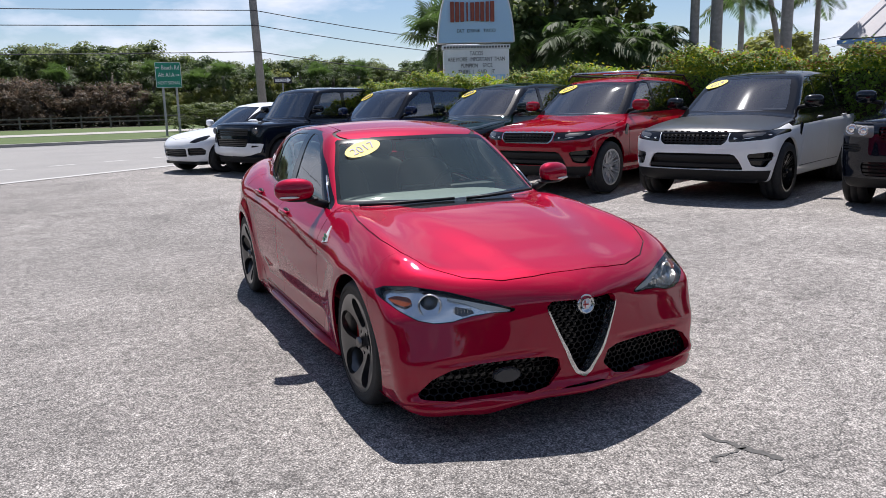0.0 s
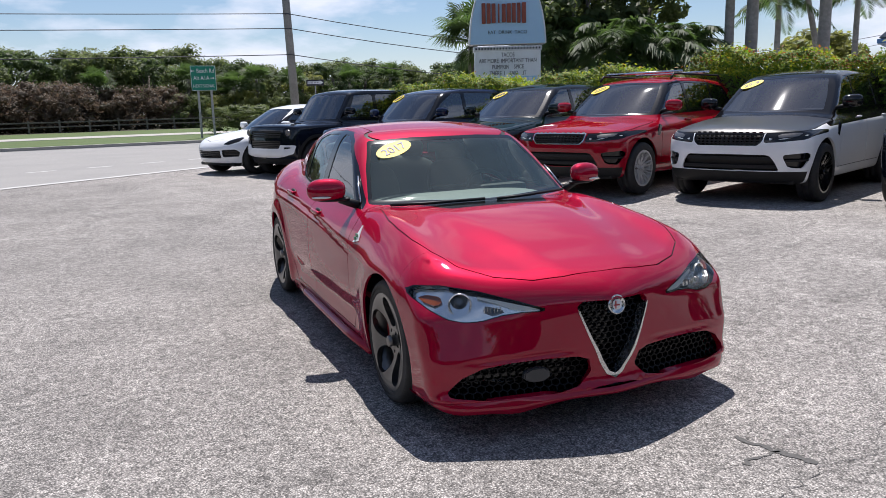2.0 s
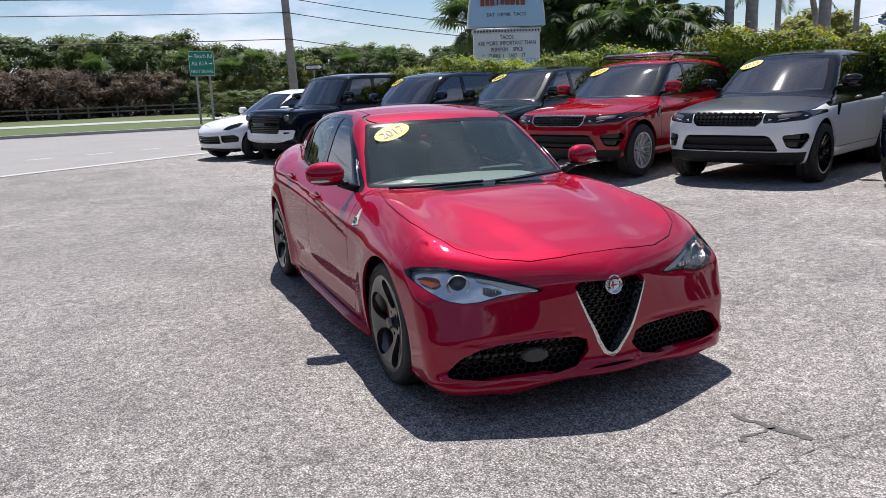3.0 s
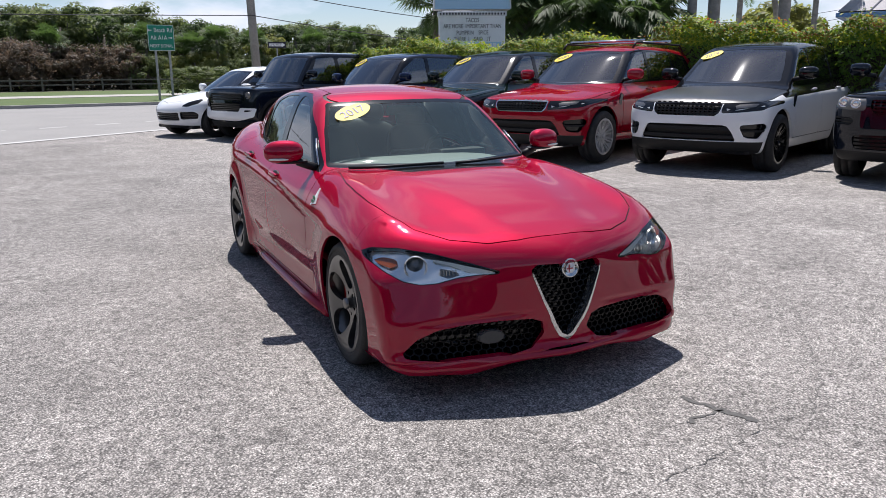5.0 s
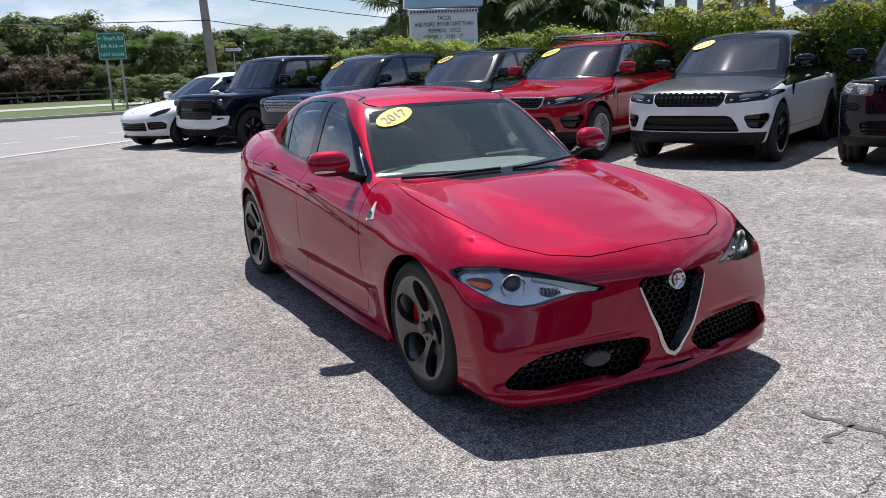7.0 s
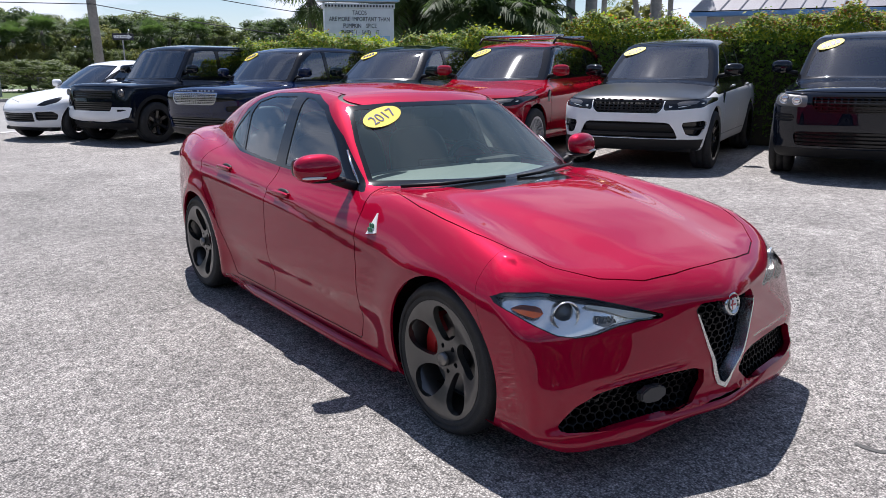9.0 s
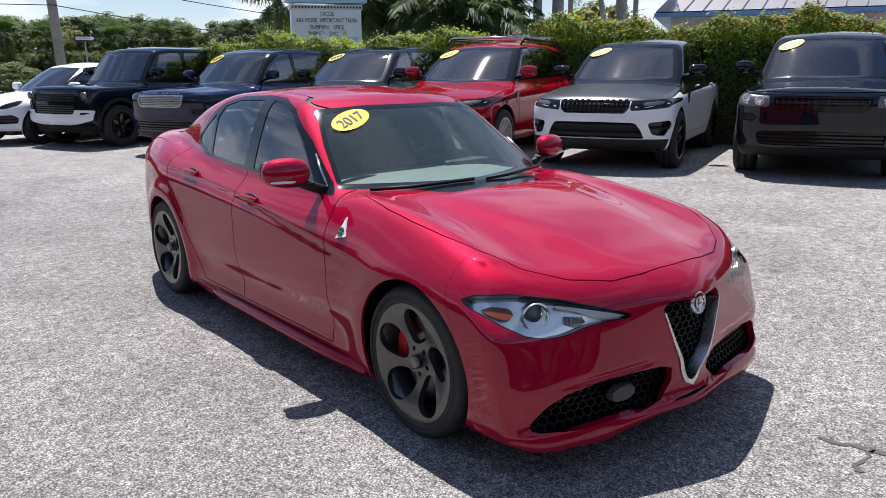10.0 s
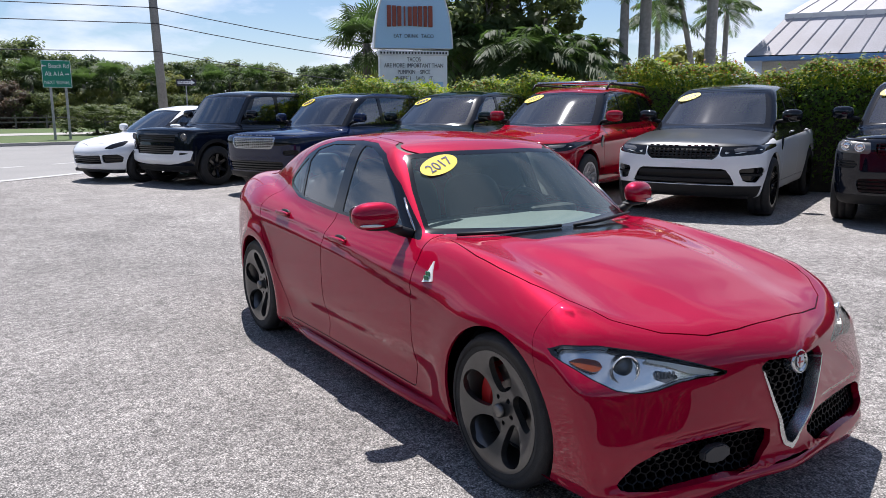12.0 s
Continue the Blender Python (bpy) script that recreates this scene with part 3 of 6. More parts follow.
def build_sedan(m):
    car = tagged(new("red_saloon_car"), "glossy red four-door saloon car with dark grey alloy wheels", "car")
    field = car_field(dict(SEDAN, sculpt=sedan_sculpt))
    s = Shell(field, -1.05, 1.6, 0.52, 84, 176, 300)
    ab = np.abs
    for yc in (-1.41, 1.41):
        s.cut("body", "arch", lambda x, y, z: np.maximum(np.hypot(y - yc, z - 0.33) - 0.365, 0.5 - ab(x)))
    # glass
    screen = poly_distance([(-0.70, 0.952), (0.0, 0.938), (0.70, 0.952), (0.63, 1.15), (0.545, 1.322), (0.25, 1.338), (-0.25, 1.338), (-0.545, 1.322), (-0.63, 1.15)])
    on_screen = lambda x, y, z: np.maximum(screen(x, z), np.maximum(y - 0.1, -y - 1.0))
    s.cut("body", "frit", on_screen)
    s.cut("frit", "windscreen", lambda x, y, z: on_screen(x, y, z) + 0.022)
    dlo = poly_distance([(-0.60, 0.925), (-0.30, 0.945), (0.30, 0.966), (0.97, 1.002), (1.20, 1.05), (1.265, 1.085), (1.22, 1.15), (1.09, 1.265), (0.95, 1.335), (0.75, 1.378), (0.40, 1.388), (0.22, 1.378), (0.02, 1.325), (-0.25, 1.175)])
    on_side = lambda d: (lambda x, y, z: np.maximum(d(y, z), 0.45 - ab(x)))
    s.cut("body", "window_trim", on_side(dlo))
    panes = {"front_window": [(-0.44, 0.952), (0.26, 0.982), (0.31, 1.362), (0.22, 1.355), (0.03, 1.302), (-0.2, 1.165)],
             "rear_window": [(0.38, 0.988), (0.90, 1.015), (0.985, 1.24), (0.93, 1.315), (0.75, 1.355), (0.42, 1.364)],
             "quarter_window": [(0.945, 1.018), (1.19, 1.07), (1.23, 1.09), (1.19, 1.145), (1.03, 1.265)]}
    for key, pts in panes.items():
        s.cut("window_trim", key, on_side(poly_distance(pts)))
    back = poly_distance([(-0.60, 1.115), (0.60, 1.115), (0.52, 1.35), (-0.52, 1.35)])
    s.cut("body", "back_window", lambda x, y, z: np.maximum(back(x, z), 1.15 - y))
    # nose openings
    shield = poly_distance([(-0.17, 0.628), (0.17, 0.628), (0.196, 0.605), (0.192, 0.575), (0.145, 0.455), (0.09, 0.335), (0.045, 0.262), (0.0, 0.238), (-0.045, 0.262), (-0.09, 0.335), (-0.145, 0.455), (-0.192, 0.575), (-0.196, 0.605)])
    ahead = lambda d, y0=-1.3: (lambda x, y, z: np.maximum(d(ab(x), z), y - y0))
    s.cut("body", "shield", ahead(lambda u, w: shield(u, w)))
    s.cut("shield", "chrome", ahead(lambda u, w: np.maximum(-(shield(u, w) + 0.020 - 0.012 * step(w, 0.25, 0.6)), w - 0.592)))
    intake = poly_distance([(0.122, 0.282), (0.142, 0.350), (0.20, 0.370), (0.35, 0.373), (0.522, 0.367), (0.648, 0.350), (0.737, 0.310), (0.805, 0.243), (0.795, 0.219), (0.605, 0.198), (0.35, 0.192), (0.19, 0.222)])
    s.cut("body", "intake", ahead(intake))
    chin = poly_distance([(-0.1, 0.05), (0.27, 0.05), (0.22, 0.165), (0.11, 0.208), (0.0, 0.216), (-0.1, 0.216)])
    s.cut("body", "chin", ahead(chin))
    lamp = poly_distance([(0.338, 0.607), (0.459, 0.646), (0.618, 0.691), (0.760, 0.713), (0.857, 0.709), (0.897, 0.684), (0.885, 0.657), (0.840, 0.613), (0.772, 0.571), (0.70, 0.555), (0.627, 0.559), (0.534, 0.582), (0.443, 0.592), (0.352, 0.593)])
    s.cut("body", "lamp_seal", ahead(lamp, -1.4))
    s.cut("lamp_seal", "lamp", ahead(lambda u, w: lamp(u, w) + 0.004, -1.4))
    s.g["lamp_house"] = list(s.g["lamp"])
    brow = line_distance([(0.333, 0.607), (0.459, 0.646), (0.618, 0.691), (0.72, 0.708)])
    s.cut("lamp_house", "lamp_brow", ahead(lambda u, w: brow(u, w) - 0.012))
    amber = poly_distance([(0.775, 0.672), (0.828, 0.679), (0.866, 0.668), (0.852, 0.652), (0.808, 0.636), (0.775, 0.646)])
    s.cut("lamp_house", "lamp_amber", ahead(amber))
    guide = poly_distance([(0.36, 0.604), (0.44, 0.626), (0.54, 0.653), (0.625, 0.670), (0.625, 0.657), (0.555, 0.640), (0.48, 0.607), (0.42, 0.599)])
    s.cut("lamp_house", "lamp_guide", ahead(guide))
    leds = poly_distance([(0.505, 0.602), (0.60, 0.634), (0.615, 0.602), (0.57, 0.582)])
    s.cut("lamp_house", "lamp_leds", ahead(leds))
    low = line_distance([(0.44, 0.592), (0.53, 0.586), (0.62, 0.562), (0.70, 0.556), (0.76, 0.570)])
    s.cut("lamp_house", "lamp_edge", ahead(lambda u, w: low(u, w) - 0.0035))
    # panels
    half = [(0.21, -2.055), (0.36, -2.025), (0.52, -1.94), (0.65, -1.81), (0.715, -1.64), (0.745, -1.45), (0.745, -1.25), (0.735, -1.05), (0.70, -0.85), (0.69, -0.76), (0.45, -0.87)]
    hood = poly_distance([(0.0, -2.065)] + half + [(0.0, -0.93)] + [(-x, y) for x, y in half[::-1]])
    s.seam("body", "hood", lambda x, y, z: np.maximum(hood(x, y), 0.62 - z))
    front_door = poly_distance([(-0.735, 0.225), (-0.745, 0.60), (-0.70, 0.86), (-0.60, 1.0), (-0.2, 1.3), (0.34, 1.45), (0.315, 0.97), (0.285, 0.60), (0.26, 0.225)])
    rear_door = poly_distance([(0.26, 0.225), (0.285, 0.60), (0.315, 0.97), (0.34, 1.45), (1.0, 1.45), (1.33, 1.10), (1.34, 0.92), (1.22, 0.74), (1.04, 0.58), (0.93, 0.42), (0.88, 0.30), (0.82, 0.225)])
    s.seam("body", "front_door", on_side(front_door))
    s.seam("body", "rear_door", on_side(rear_door))
    bumper = poly_distance([(-1.63, 1.1), (-1.64, 0.72), (-1.672, 0.64), (-1.705, 0.56), (-1.76, 0.40), (-1.70, 0.0), (-2.7, 0.0), (-2.7, 1.1)])
    s.seam("body", "front_bumper", lambda x, y, z: bumper(y, z), 0.0007)
    rear_lamp = poly_distance([(1.98, 0.93), (2.5, 0.95), (2.5, 0.80), (2.12, 0.81)])
    s.cut("body", "tail_lamp", on_side(rear_lamp))

    panel(s, "body", "body", RED, car, thick=0.014)
    panel(s, "hood", "hood", RED, car, thick=0.014)
    panel(s, "front_bumper", "front_bumper", RED, car, thick=0.03)
    panel(s, "seam", "panel_gap", PLASTIC, car, "dark joint between panels", inset=0.006, thick=0)
    panel(s, "windscreen", "windscreen", GLASS, car, "clear windscreen", inset=0.001, thick=0).visible_shadow = False
    panel(s, "frit", "windscreen_border", GLOSS_BLACK, car, "black windscreen border", inset=0.0, thick=0)
    panel(s, "back_window", "back_window", GLASS_DARK, car, inset=0.003, thick=0).visible_shadow = False
    panel(s, "shield", "grille_backing", GLOSS_BLACK, car, "black grille backing", inset=0.085, thick=0)
    panel(s, "chrome", "grille_surround", CHROME, car, "satin chrome grille surround", inset=-0.006, thick=0.05)
    for sd in (-1, 1):
        f_door = panel(s, "front_door", "front_door", RED, car, side=sd)
        r_door = panel(s, "rear_door", "rear_door", RED, car, side=sd)
        panel(s, "window_trim", "window_trim", GLOSS_BLACK, car, "black window surround", side=sd, inset=0.001, thick=0.02)
        for key in panes:
            panel(s, key, key, GLASS_DARK, car, "tinted side window", side=sd, inset=0.005, thick=0).visible_shadow = False
        if sd < 0:
            panel(s, "chin", "chin_trim", PLASTIC, car, "black chin under the grille", inset=0.02, thick=0)
        panel(s, "intake", "intake_backing", GLOSS_BLACK, car, "black intake backing", side=sd, inset=0.10, thick=0)
        panel(s, "lamp_seal", "lamp_seal", GLOSS_BLACK, car, "black lamp edge", side=sd, thick=0.03)
        lens = panel(s, "lamp", "headlight", GLASS_LENS, car, "clear headlight lens", side=sd, thick=0)
        lens.visible_shadow = False
        panel(s, "lamp_house", "reflector", LAMP_CHROME, lens, "bright reflector", side=sd, inset=0.034, thick=0)
        panel(s, "lamp_brow", "brow", PLASTIC, lens, "black lamp brow", side=sd, inset=0.012, thick=0.02)
        panel(s, "lamp_edge", "bright_edge", CHROME, lens, "bright lamp edge", side=sd, inset=0.018, thick=0)
        panel(s, "lamp_leds", "led_unit", GLASS_BULB, lens, "ribbed grey lamp unit", side=sd, inset=0.04, thick=0)
        for q in range(6):
            lx = 0.525 + 0.014 * q
            ly = front_depth(field, lx, 0.603)[0]
            part("led_rib", block(0.004, 0.012, 0.026, (sd * lx, ly + 0.036, 0.600), 0.001), LAMP_CHROME, lens)
        panel(s, "lamp_amber", "indicator", AMBER, lens, "amber indicator", side=sd, inset=0.018, thick=0.012)
        panel(s, "lamp_guide", "light_guide", LIGHT_BAR, lens, "white light guide", side=sd, inset=0.014, thick=0.015)
        panel(s, "tail_lamp", "tail_lamp", TAIL_RED, car, "red tail lamp", side=sd, inset=0.001, thick=0.02)
        # projector lens in the lamp
        py = front_depth(field, 0.688, 0.629)[0] + 0.052
        ring = lathe([(0.050, -0.016), (0.056, -0.028), (0.052, -0.032), (0.046, -0.02), (0.046, 0.02)], 36)
        bulb = lathe([(0.001, -0.028), (0.018, -0.024), (0.034, -0.012), (0.044, 0.004)], 36)
        turn = Matrix.Translation((sd * 0.688, py, 0.629)) @ Matrix.Rotation(radians(90 + sd * 22), 4, "Z")
        for nm, (vv, ff), mt in (("projector_ring", ring, LAMP_CHROME), ("projector_bulb", bulb, GLASS_BULB)):
            mesh_object(nm, [turn @ Vector(p) for p in vv], ff, mt, lens)
        # door handles
        for door, hy, hz in ((f_door, 0.10, 0.842), (r_door, 0.945, 0.902)):
            hx = side_depth(field, hy, hz)[0]
            cup = super_round(0.016, 0.075, 0.028, (sd * (hx - 0.008), hy, hz), 2.2)
            bar = super_round(0.014, 0.105, 0.0155, (sd * (hx + 0.022), hy, hz + 0.004), 2.6)
            mesh_object("handle_cup", *cup, PLASTIC, door)
            mesh_object("handle", *bar, RED, door)
            for dy in (-0.075, 0.08):
                part("handle_post", block(0.03, 0.02, 0.018, (sd * (hx + 0.008), hy + dy, hz + 0.003), 0.005), RED, door)
        # mirror
        mv, mf = super_round(0.120, 0.062, 0.070, (sd * 0.940, -0.475, 1.050), 2.5, sd * 0.25)
        mv = [(px, py_ + 0.35 * (pz - 1.055) * 0.3, pz - 0.10 * (abs(px) - 0.945) ** 2 - 0.02 * (abs(px) - 0.945)) for px, py_, pz in mv]
        mirror = mesh_object("mirror", mv, mf, RED, car, "red door mirror")
        mesh_object("mirror_glass", *super_round(0.095, 0.006, 0.05, (sd * 0.950, -0.418, 1.050), 4.0, sd * 0.25), STEEL, mirror, "mirror glass")
        mesh_object("mirror_base", *super_round(0.105, 0.055, 0.014, (sd * 0.90, -0.480, 0.990), 2.4, sd * 0.2), PLASTIC, mirror, "black mirror underside")
        mesh_object("mirror_signal", *super_round(0.06, 0.008, 0.007, (sd * 0.985, -0.530, 1.010), 2.4, sd * 0.38), LIGHT_BAR, mirror, "slim white repeater")
        av, af = tube([(sd * 0.745, -0.50, 0.945), (sd * 0.80, -0.49, 0.965), (sd * 0.86, -0.485, 0.99)], 0.026, 10)
        mesh_object("mirror_arm", av, af, PLASTIC, mirror, "black mirror arm")
        # chrome line at the window foot by the mirror
        cv, cf = tube([(sd * 0.735, -0.52, 0.962), (sd * 0.712, -0.41, 1.052), (sd * 0.69, -0.34, 1.11)], 0.006, 6)
        mesh_object("window_chrome", cv, cf, CHROME, car)
        # fender emblem: white triangle with a green leaf cross
        emblem(car, field, sd)
        # intake mesh and sensor
        hv, hf = honeycomb(field, intake, (0.12, 0.82, 0.18, 0.385), 0.040, 0.045, 0.13, sign=sd, squash=0.80)
        mesh_object("intake_mesh", hv, hf, MESH_BLACK, car, "black honeycomb intake mesh", smooth=False)
        if sd < 0:
            sy = front_depth(field, 0.385, 0.30)[0]
            bm = bmesh.new()
            bmesh.ops.create_cone(bm, cap_ends=True, segments=8, radius1=0.075, radius2=0.068, depth=0.03)
            bmesh.ops.bevel(bm, geom=list(bm.edges), offset=0.006, segments=2, affect="EDGES")
            bmesh.ops.transform(bm, matrix=Matrix.Translation((-0.395, sy + 0.004, 0.298)) @ Matrix.Rotation(radians(-9), 4, "Z") @ Matrix.Diagonal((1, 1, 0.52, 1)) @ Matrix.Rotation(radians(90), 4, "X") @ Matrix.Rotation(radians(22.5), 4, "Z"), verts=bm.verts)
            part("radar_cover", bm, COVER_GREY, car, "dark grey octagonal sensor cover")
    hv, hf = honeycomb(field, lambda u, w: shield(u, w) + 0.012, (-0.2, 0.2, 0.25, 0.64), 0.040, 0.05, 0.15, squash=0.80)
    mesh_object("grille_mesh", hv, hf, MESH_BLACK, car, "black honeycomb grille mesh", smooth=False)
    # round nose badge
    by = front_depth(field, 0.0, 0.645)[0]
    turn = Matrix.Translation((0, by + 0.008, 0.60)) @ Matrix.Rotation(radians(-8), 4, "X") @ Matrix.Rotation(radians(90), 4, "Z") @ Matrix.Diagonal((-1, 1, 1, 1))
    plate = lathe([(0.0005, 0.012), (0.0375, 0.012), (0.041, 0.016), (0.046, 0.014), (0.048, 0.004), (0.048, -0.03)], 40)
    badge = mesh_object("nose_badge", [turn @ Vector(p) for p in plate[0]], plate[1], CHROME, car, "round silver badge")
    disc = lathe([(0.0005, 0.0145), (0.022, 0.0145), (0.0255, 0.013)], 32)
    mesh_object("badge_centre", [turn @ Vector(p) for p in disc[0]], disc[1], WHITE_ENAMEL, badge)
    for sz in ((0.006, 0.04), (0.034, 0.006)):
        b = block(sz[0], 0.003, sz[1], (-0.009 if sz[0] < 0.02 else -0.004, by - 0.0075, 0.60), 0.0005)
        part("badge_bar", b, BADGE_RED, badge)
    for k in range(10):
        a = 2 * math.pi * k / 10 + 0.3
        part("badge_mark", block(0.006, 0.002, 0.006, (0.032 * math.cos(a), by - 0.0062, 0.60 + 0.032 * math.sin(a)), 0.0005), PLASTIC, badge)
    # wheels
    dial = dict(kind="dial", count=5)
    for sd in (-1, 1):
        wheel(car, 0.785, -1.41, 0.330, 0.225, 0.2580, dial, RIM_GREY, sd, caliper=18)
        wheel(car, 0.800, 1.41, 0.330, 0.240, 0.2580, dial, RIM_GREY, sd, caliper=160)
        # wheel housings
        for yc in (-1.41, 1.41):
            lv, lf = lathe([(0.378, 0.80), (0.378, 0.52), (0.02, 0.50)], 40)
            lv = [(sd * p[0], p[1] + yc, max(p[2] + 0.33, 0.16)) for p in lv]
            mesh_object("wheel_housing", lv, lf, PLASTIC, car, "black wheel housing")
        # side skirt and front lip
        sv, sf = tube([(sd * 0.86, -1.02, 0.165), (sd * 0.885, -0.6, 0.165), (sd * 0.89, 0.5, 0.17), (sd * 0.87, 1.0, 0.175)], 0.028, 10)
        mesh_object("side_skirt", sv, sf, RED, car)
    fv, ff = [], []
    xs = np.linspace(-0.875, 0.875, 61)
    ys = front_depth(field, np.abs(xs), np.full(61, 0.20))
    for x, y in zip(xs, ys):
        drop = -0.030 * float(step(np.array(abs(x)), 0.20, 0.50)) * float(1 - step(np.array(abs(x)), 0.78, 0.88)) - 0.01 * math.exp(-((abs(x) - 0.52) / 0.07) ** 2)
        tuck = 0.03 * float(step(np.array(abs(x)), 0.72, 0.87))
        for dy, dz in ((0.004, 0.200), (-0.008, 0.188 + drop * 0.5), (-0.012, 0.172 + drop), (0.03, 0.160 + drop), (0.12, 0.165 + drop)):
            fv.append((x * (1 - 0.02 * tuck), y + dy + tuck, dz))
    for i in range(60):
        for j in range(4):
            ff.append((i * 5 + j, i * 5 + j + 1, (i + 1) * 5 + j + 1, (i + 1) * 5 + j))
    mesh_object("front_lip", fv, ff, RED, car)
    part("under_tray", block(1.5, 3.9, 0.05, (0, 0.1, 0.175), 0.02), PLASTIC, car)
    cabin_inside(car)
    # wipers
    for pts in (((-0.60, -0.70, 0.955), (-0.42, -0.80, 0.962), (-0.02, -0.825, 0.966)), ((0.06, -0.84, 0.962), (0.22, -0.835, 0.967), (0.62, -0.70, 0.972))):
        wv, wf = tube(pts, 0.010, 6)
        mesh_object("wiper", wv, wf, PLASTIC, car, "black wiper")
    # year sticker on the screen
    tilt = math.atan2(0.395, 0.565)
    at = (-0.405, 1.268)
    sy = front_depth(field, 0.405, at[1], -1.2, 0.4)[0]
    m_s = Matrix.Translation((at[0], sy - 0.006, at[1])) @ Matrix.Rotation(radians(-14), 4, "Z") @ Matrix.Rotation(tilt, 4, "X") @ Matrix.Rotation(radians(31), 4, "Z")
    bm = bmesh.new()
    bmesh.ops.create_circle(bm, cap_ends=True, segments=48, radius=1.0)
    bmesh.ops.transform(bm, matrix=m_s @ Matrix.Diagonal((0.135, 0.07, 1, 1)), verts=bm.verts)
    sticker = part("year_sticker", bm, YELLOW, car, "oval yellow sticker reading 2017")
    letters("sticker_year", "2017", 0.092, INK, sticker, m_s @ Matrix.Translation((0, -0.003, 0.002)), 0.0008)
    car.matrix_basis = m
    return car


def emblem(car, field, sd):
    base = [(-0.892, 0.786), (-0.822, 0.772), (-0.834, 0.866)]
    dist = poly_distance(base)
    pts = [(y, z) for y, z in base]
    xs = side_depth(field, np.array([p[0] for p in pts]), np.array([p[1] for p in pts]))
    v = [(sd * (x + 0.009), y, z) for x, (y, z) in zip(xs, pts)] + [(sd * (x - 0.006), y, z) for x, (y, z) in zip(xs, pts)]
    ob = mesh_object("fender_emblem", v, [(0, 1, 2), (5, 4, 3), (0, 3, 4, 1), (1, 4, 5, 2), (2, 5, 3, 0)], WHITE_ENAMEL, car, "white triangle emblem with green leaf", smooth=False)
    for a in range(4):
        t = math.pi / 4 + a * math.pi / 2
        cy, cz = -0.848 + 0.0130 * math.cos(t), 0.805 + 0.0130 * math.sin(t)
        x = side_depth(field, cy, cz)[0] + 0.012
        mesh_object("emblem_leaf", *super_round(0.004, 0.0125, 0.0125, (sd * x, cy, cz), 2.0, n=8), GREEN_ENAMEL, ob)


def seat(car, x, y, wide):
    """A seat of the cabin: cushion, back and head rests."""
    s = mesh_object("seat", *super_round(wide, 0.25, 0.09, (x, y, 0.50), 3.2, n=14), LEATHER, car, "black leather seat")
    v, f = super_round(wide * 0.95, 0.07, 0.31, (0, 0, 0), 3.4, n=14)
    mesh_object("seat_back", [(x + p[0], y + 0.26 + p[1] + p[2] * 0.32, 0.82 + p[2]) for p in v], f, LEATHER, s)
    for k in ((0,) if wide < 0.4 else (-0.33, 0.33)):
        v, f = super_round(0.125, 0.045, 0.085, (x + k, y + 0.395, 1.175), 3.0, n=12)
        mesh_object("head_rest", v, f, LEATHER, s)
    return s


def cabin_inside(car, lift=0.0, back=0.0, wheel_x=0.36, mat=None):
    part("cabin_floor", block(1.36, 2.5, 0.06, (0, 0.62 + back, 0.34 + lift), 0.02), CABIN, car)
    v, f = super_round(0.68, 0.36, 0.13, (0, -0.42 + back, 0.845 + lift), 3.2, n=18)
    dash = mesh_object("dashboard", v, f, mat or DASH, car, "grey dashboard")
    part("instrument_hood", block(0.36, 0.20, 0.07, (wheel_x, -0.26 + back, 0.965 + lift), 0.03), CABIN, dash)
    part("centre_screen", block(0.26, 0.04, 0.10, (0.0, -0.20 + back, 0.955 + lift), 0.012), GLOSS_BLACK, dash)
    ring, k = [], 40
    turn = Matrix.Translation((wheel_x, -0.10 + back, 0.90 + lift)) @ Matrix.Rotation(radians(66), 4, "X")
    ring = [turn @ Vector((0.182 * math.cos(2 * math.pi * i / k), 0.182 * math.sin(2 * math.pi * i / k), 0)) for i in range(k + 1)]
    v, f = tube(ring, 0.017, 8)
    sw = mesh_object("steering_wheel", v, f, LEATHER, car, "black steering wheel")
    v, f = super_round(0.075, 0.062, 0.022, (0, 0, 0), 2.6, n=12)
    mesh_object("wheel_hub", [turn @ Vector(p) for p in v], f, CHROME, sw)
    for a, b in (((-0.17, 0, 0), (-0.05, 0, 0)), ((0.17, 0, 0), (0.05, 0, 0)), ((0, -0.17, 0), (0, -0.05, 0))):
        v, f = tube([turn @ Vector(a), turn @ Vector(b)], 0.015, 6)
        mesh_object("wheel_spoke", v, f, CHROME, sw)
    for x, y, w in ((-0.36, 0.20, 0.25), (0.36, 0.20, 0.25), (0.0, 1.05, 0.62)):
        for ob in [seat(car, x, y + back, w)]:
            ob.location.z = lift
    part("inner_mirror", block(0.22, 0.025, 0.065, (0.0, -0.10 + back, 1.262 + lift), 0.012), CABIN, car, "interior mirror")


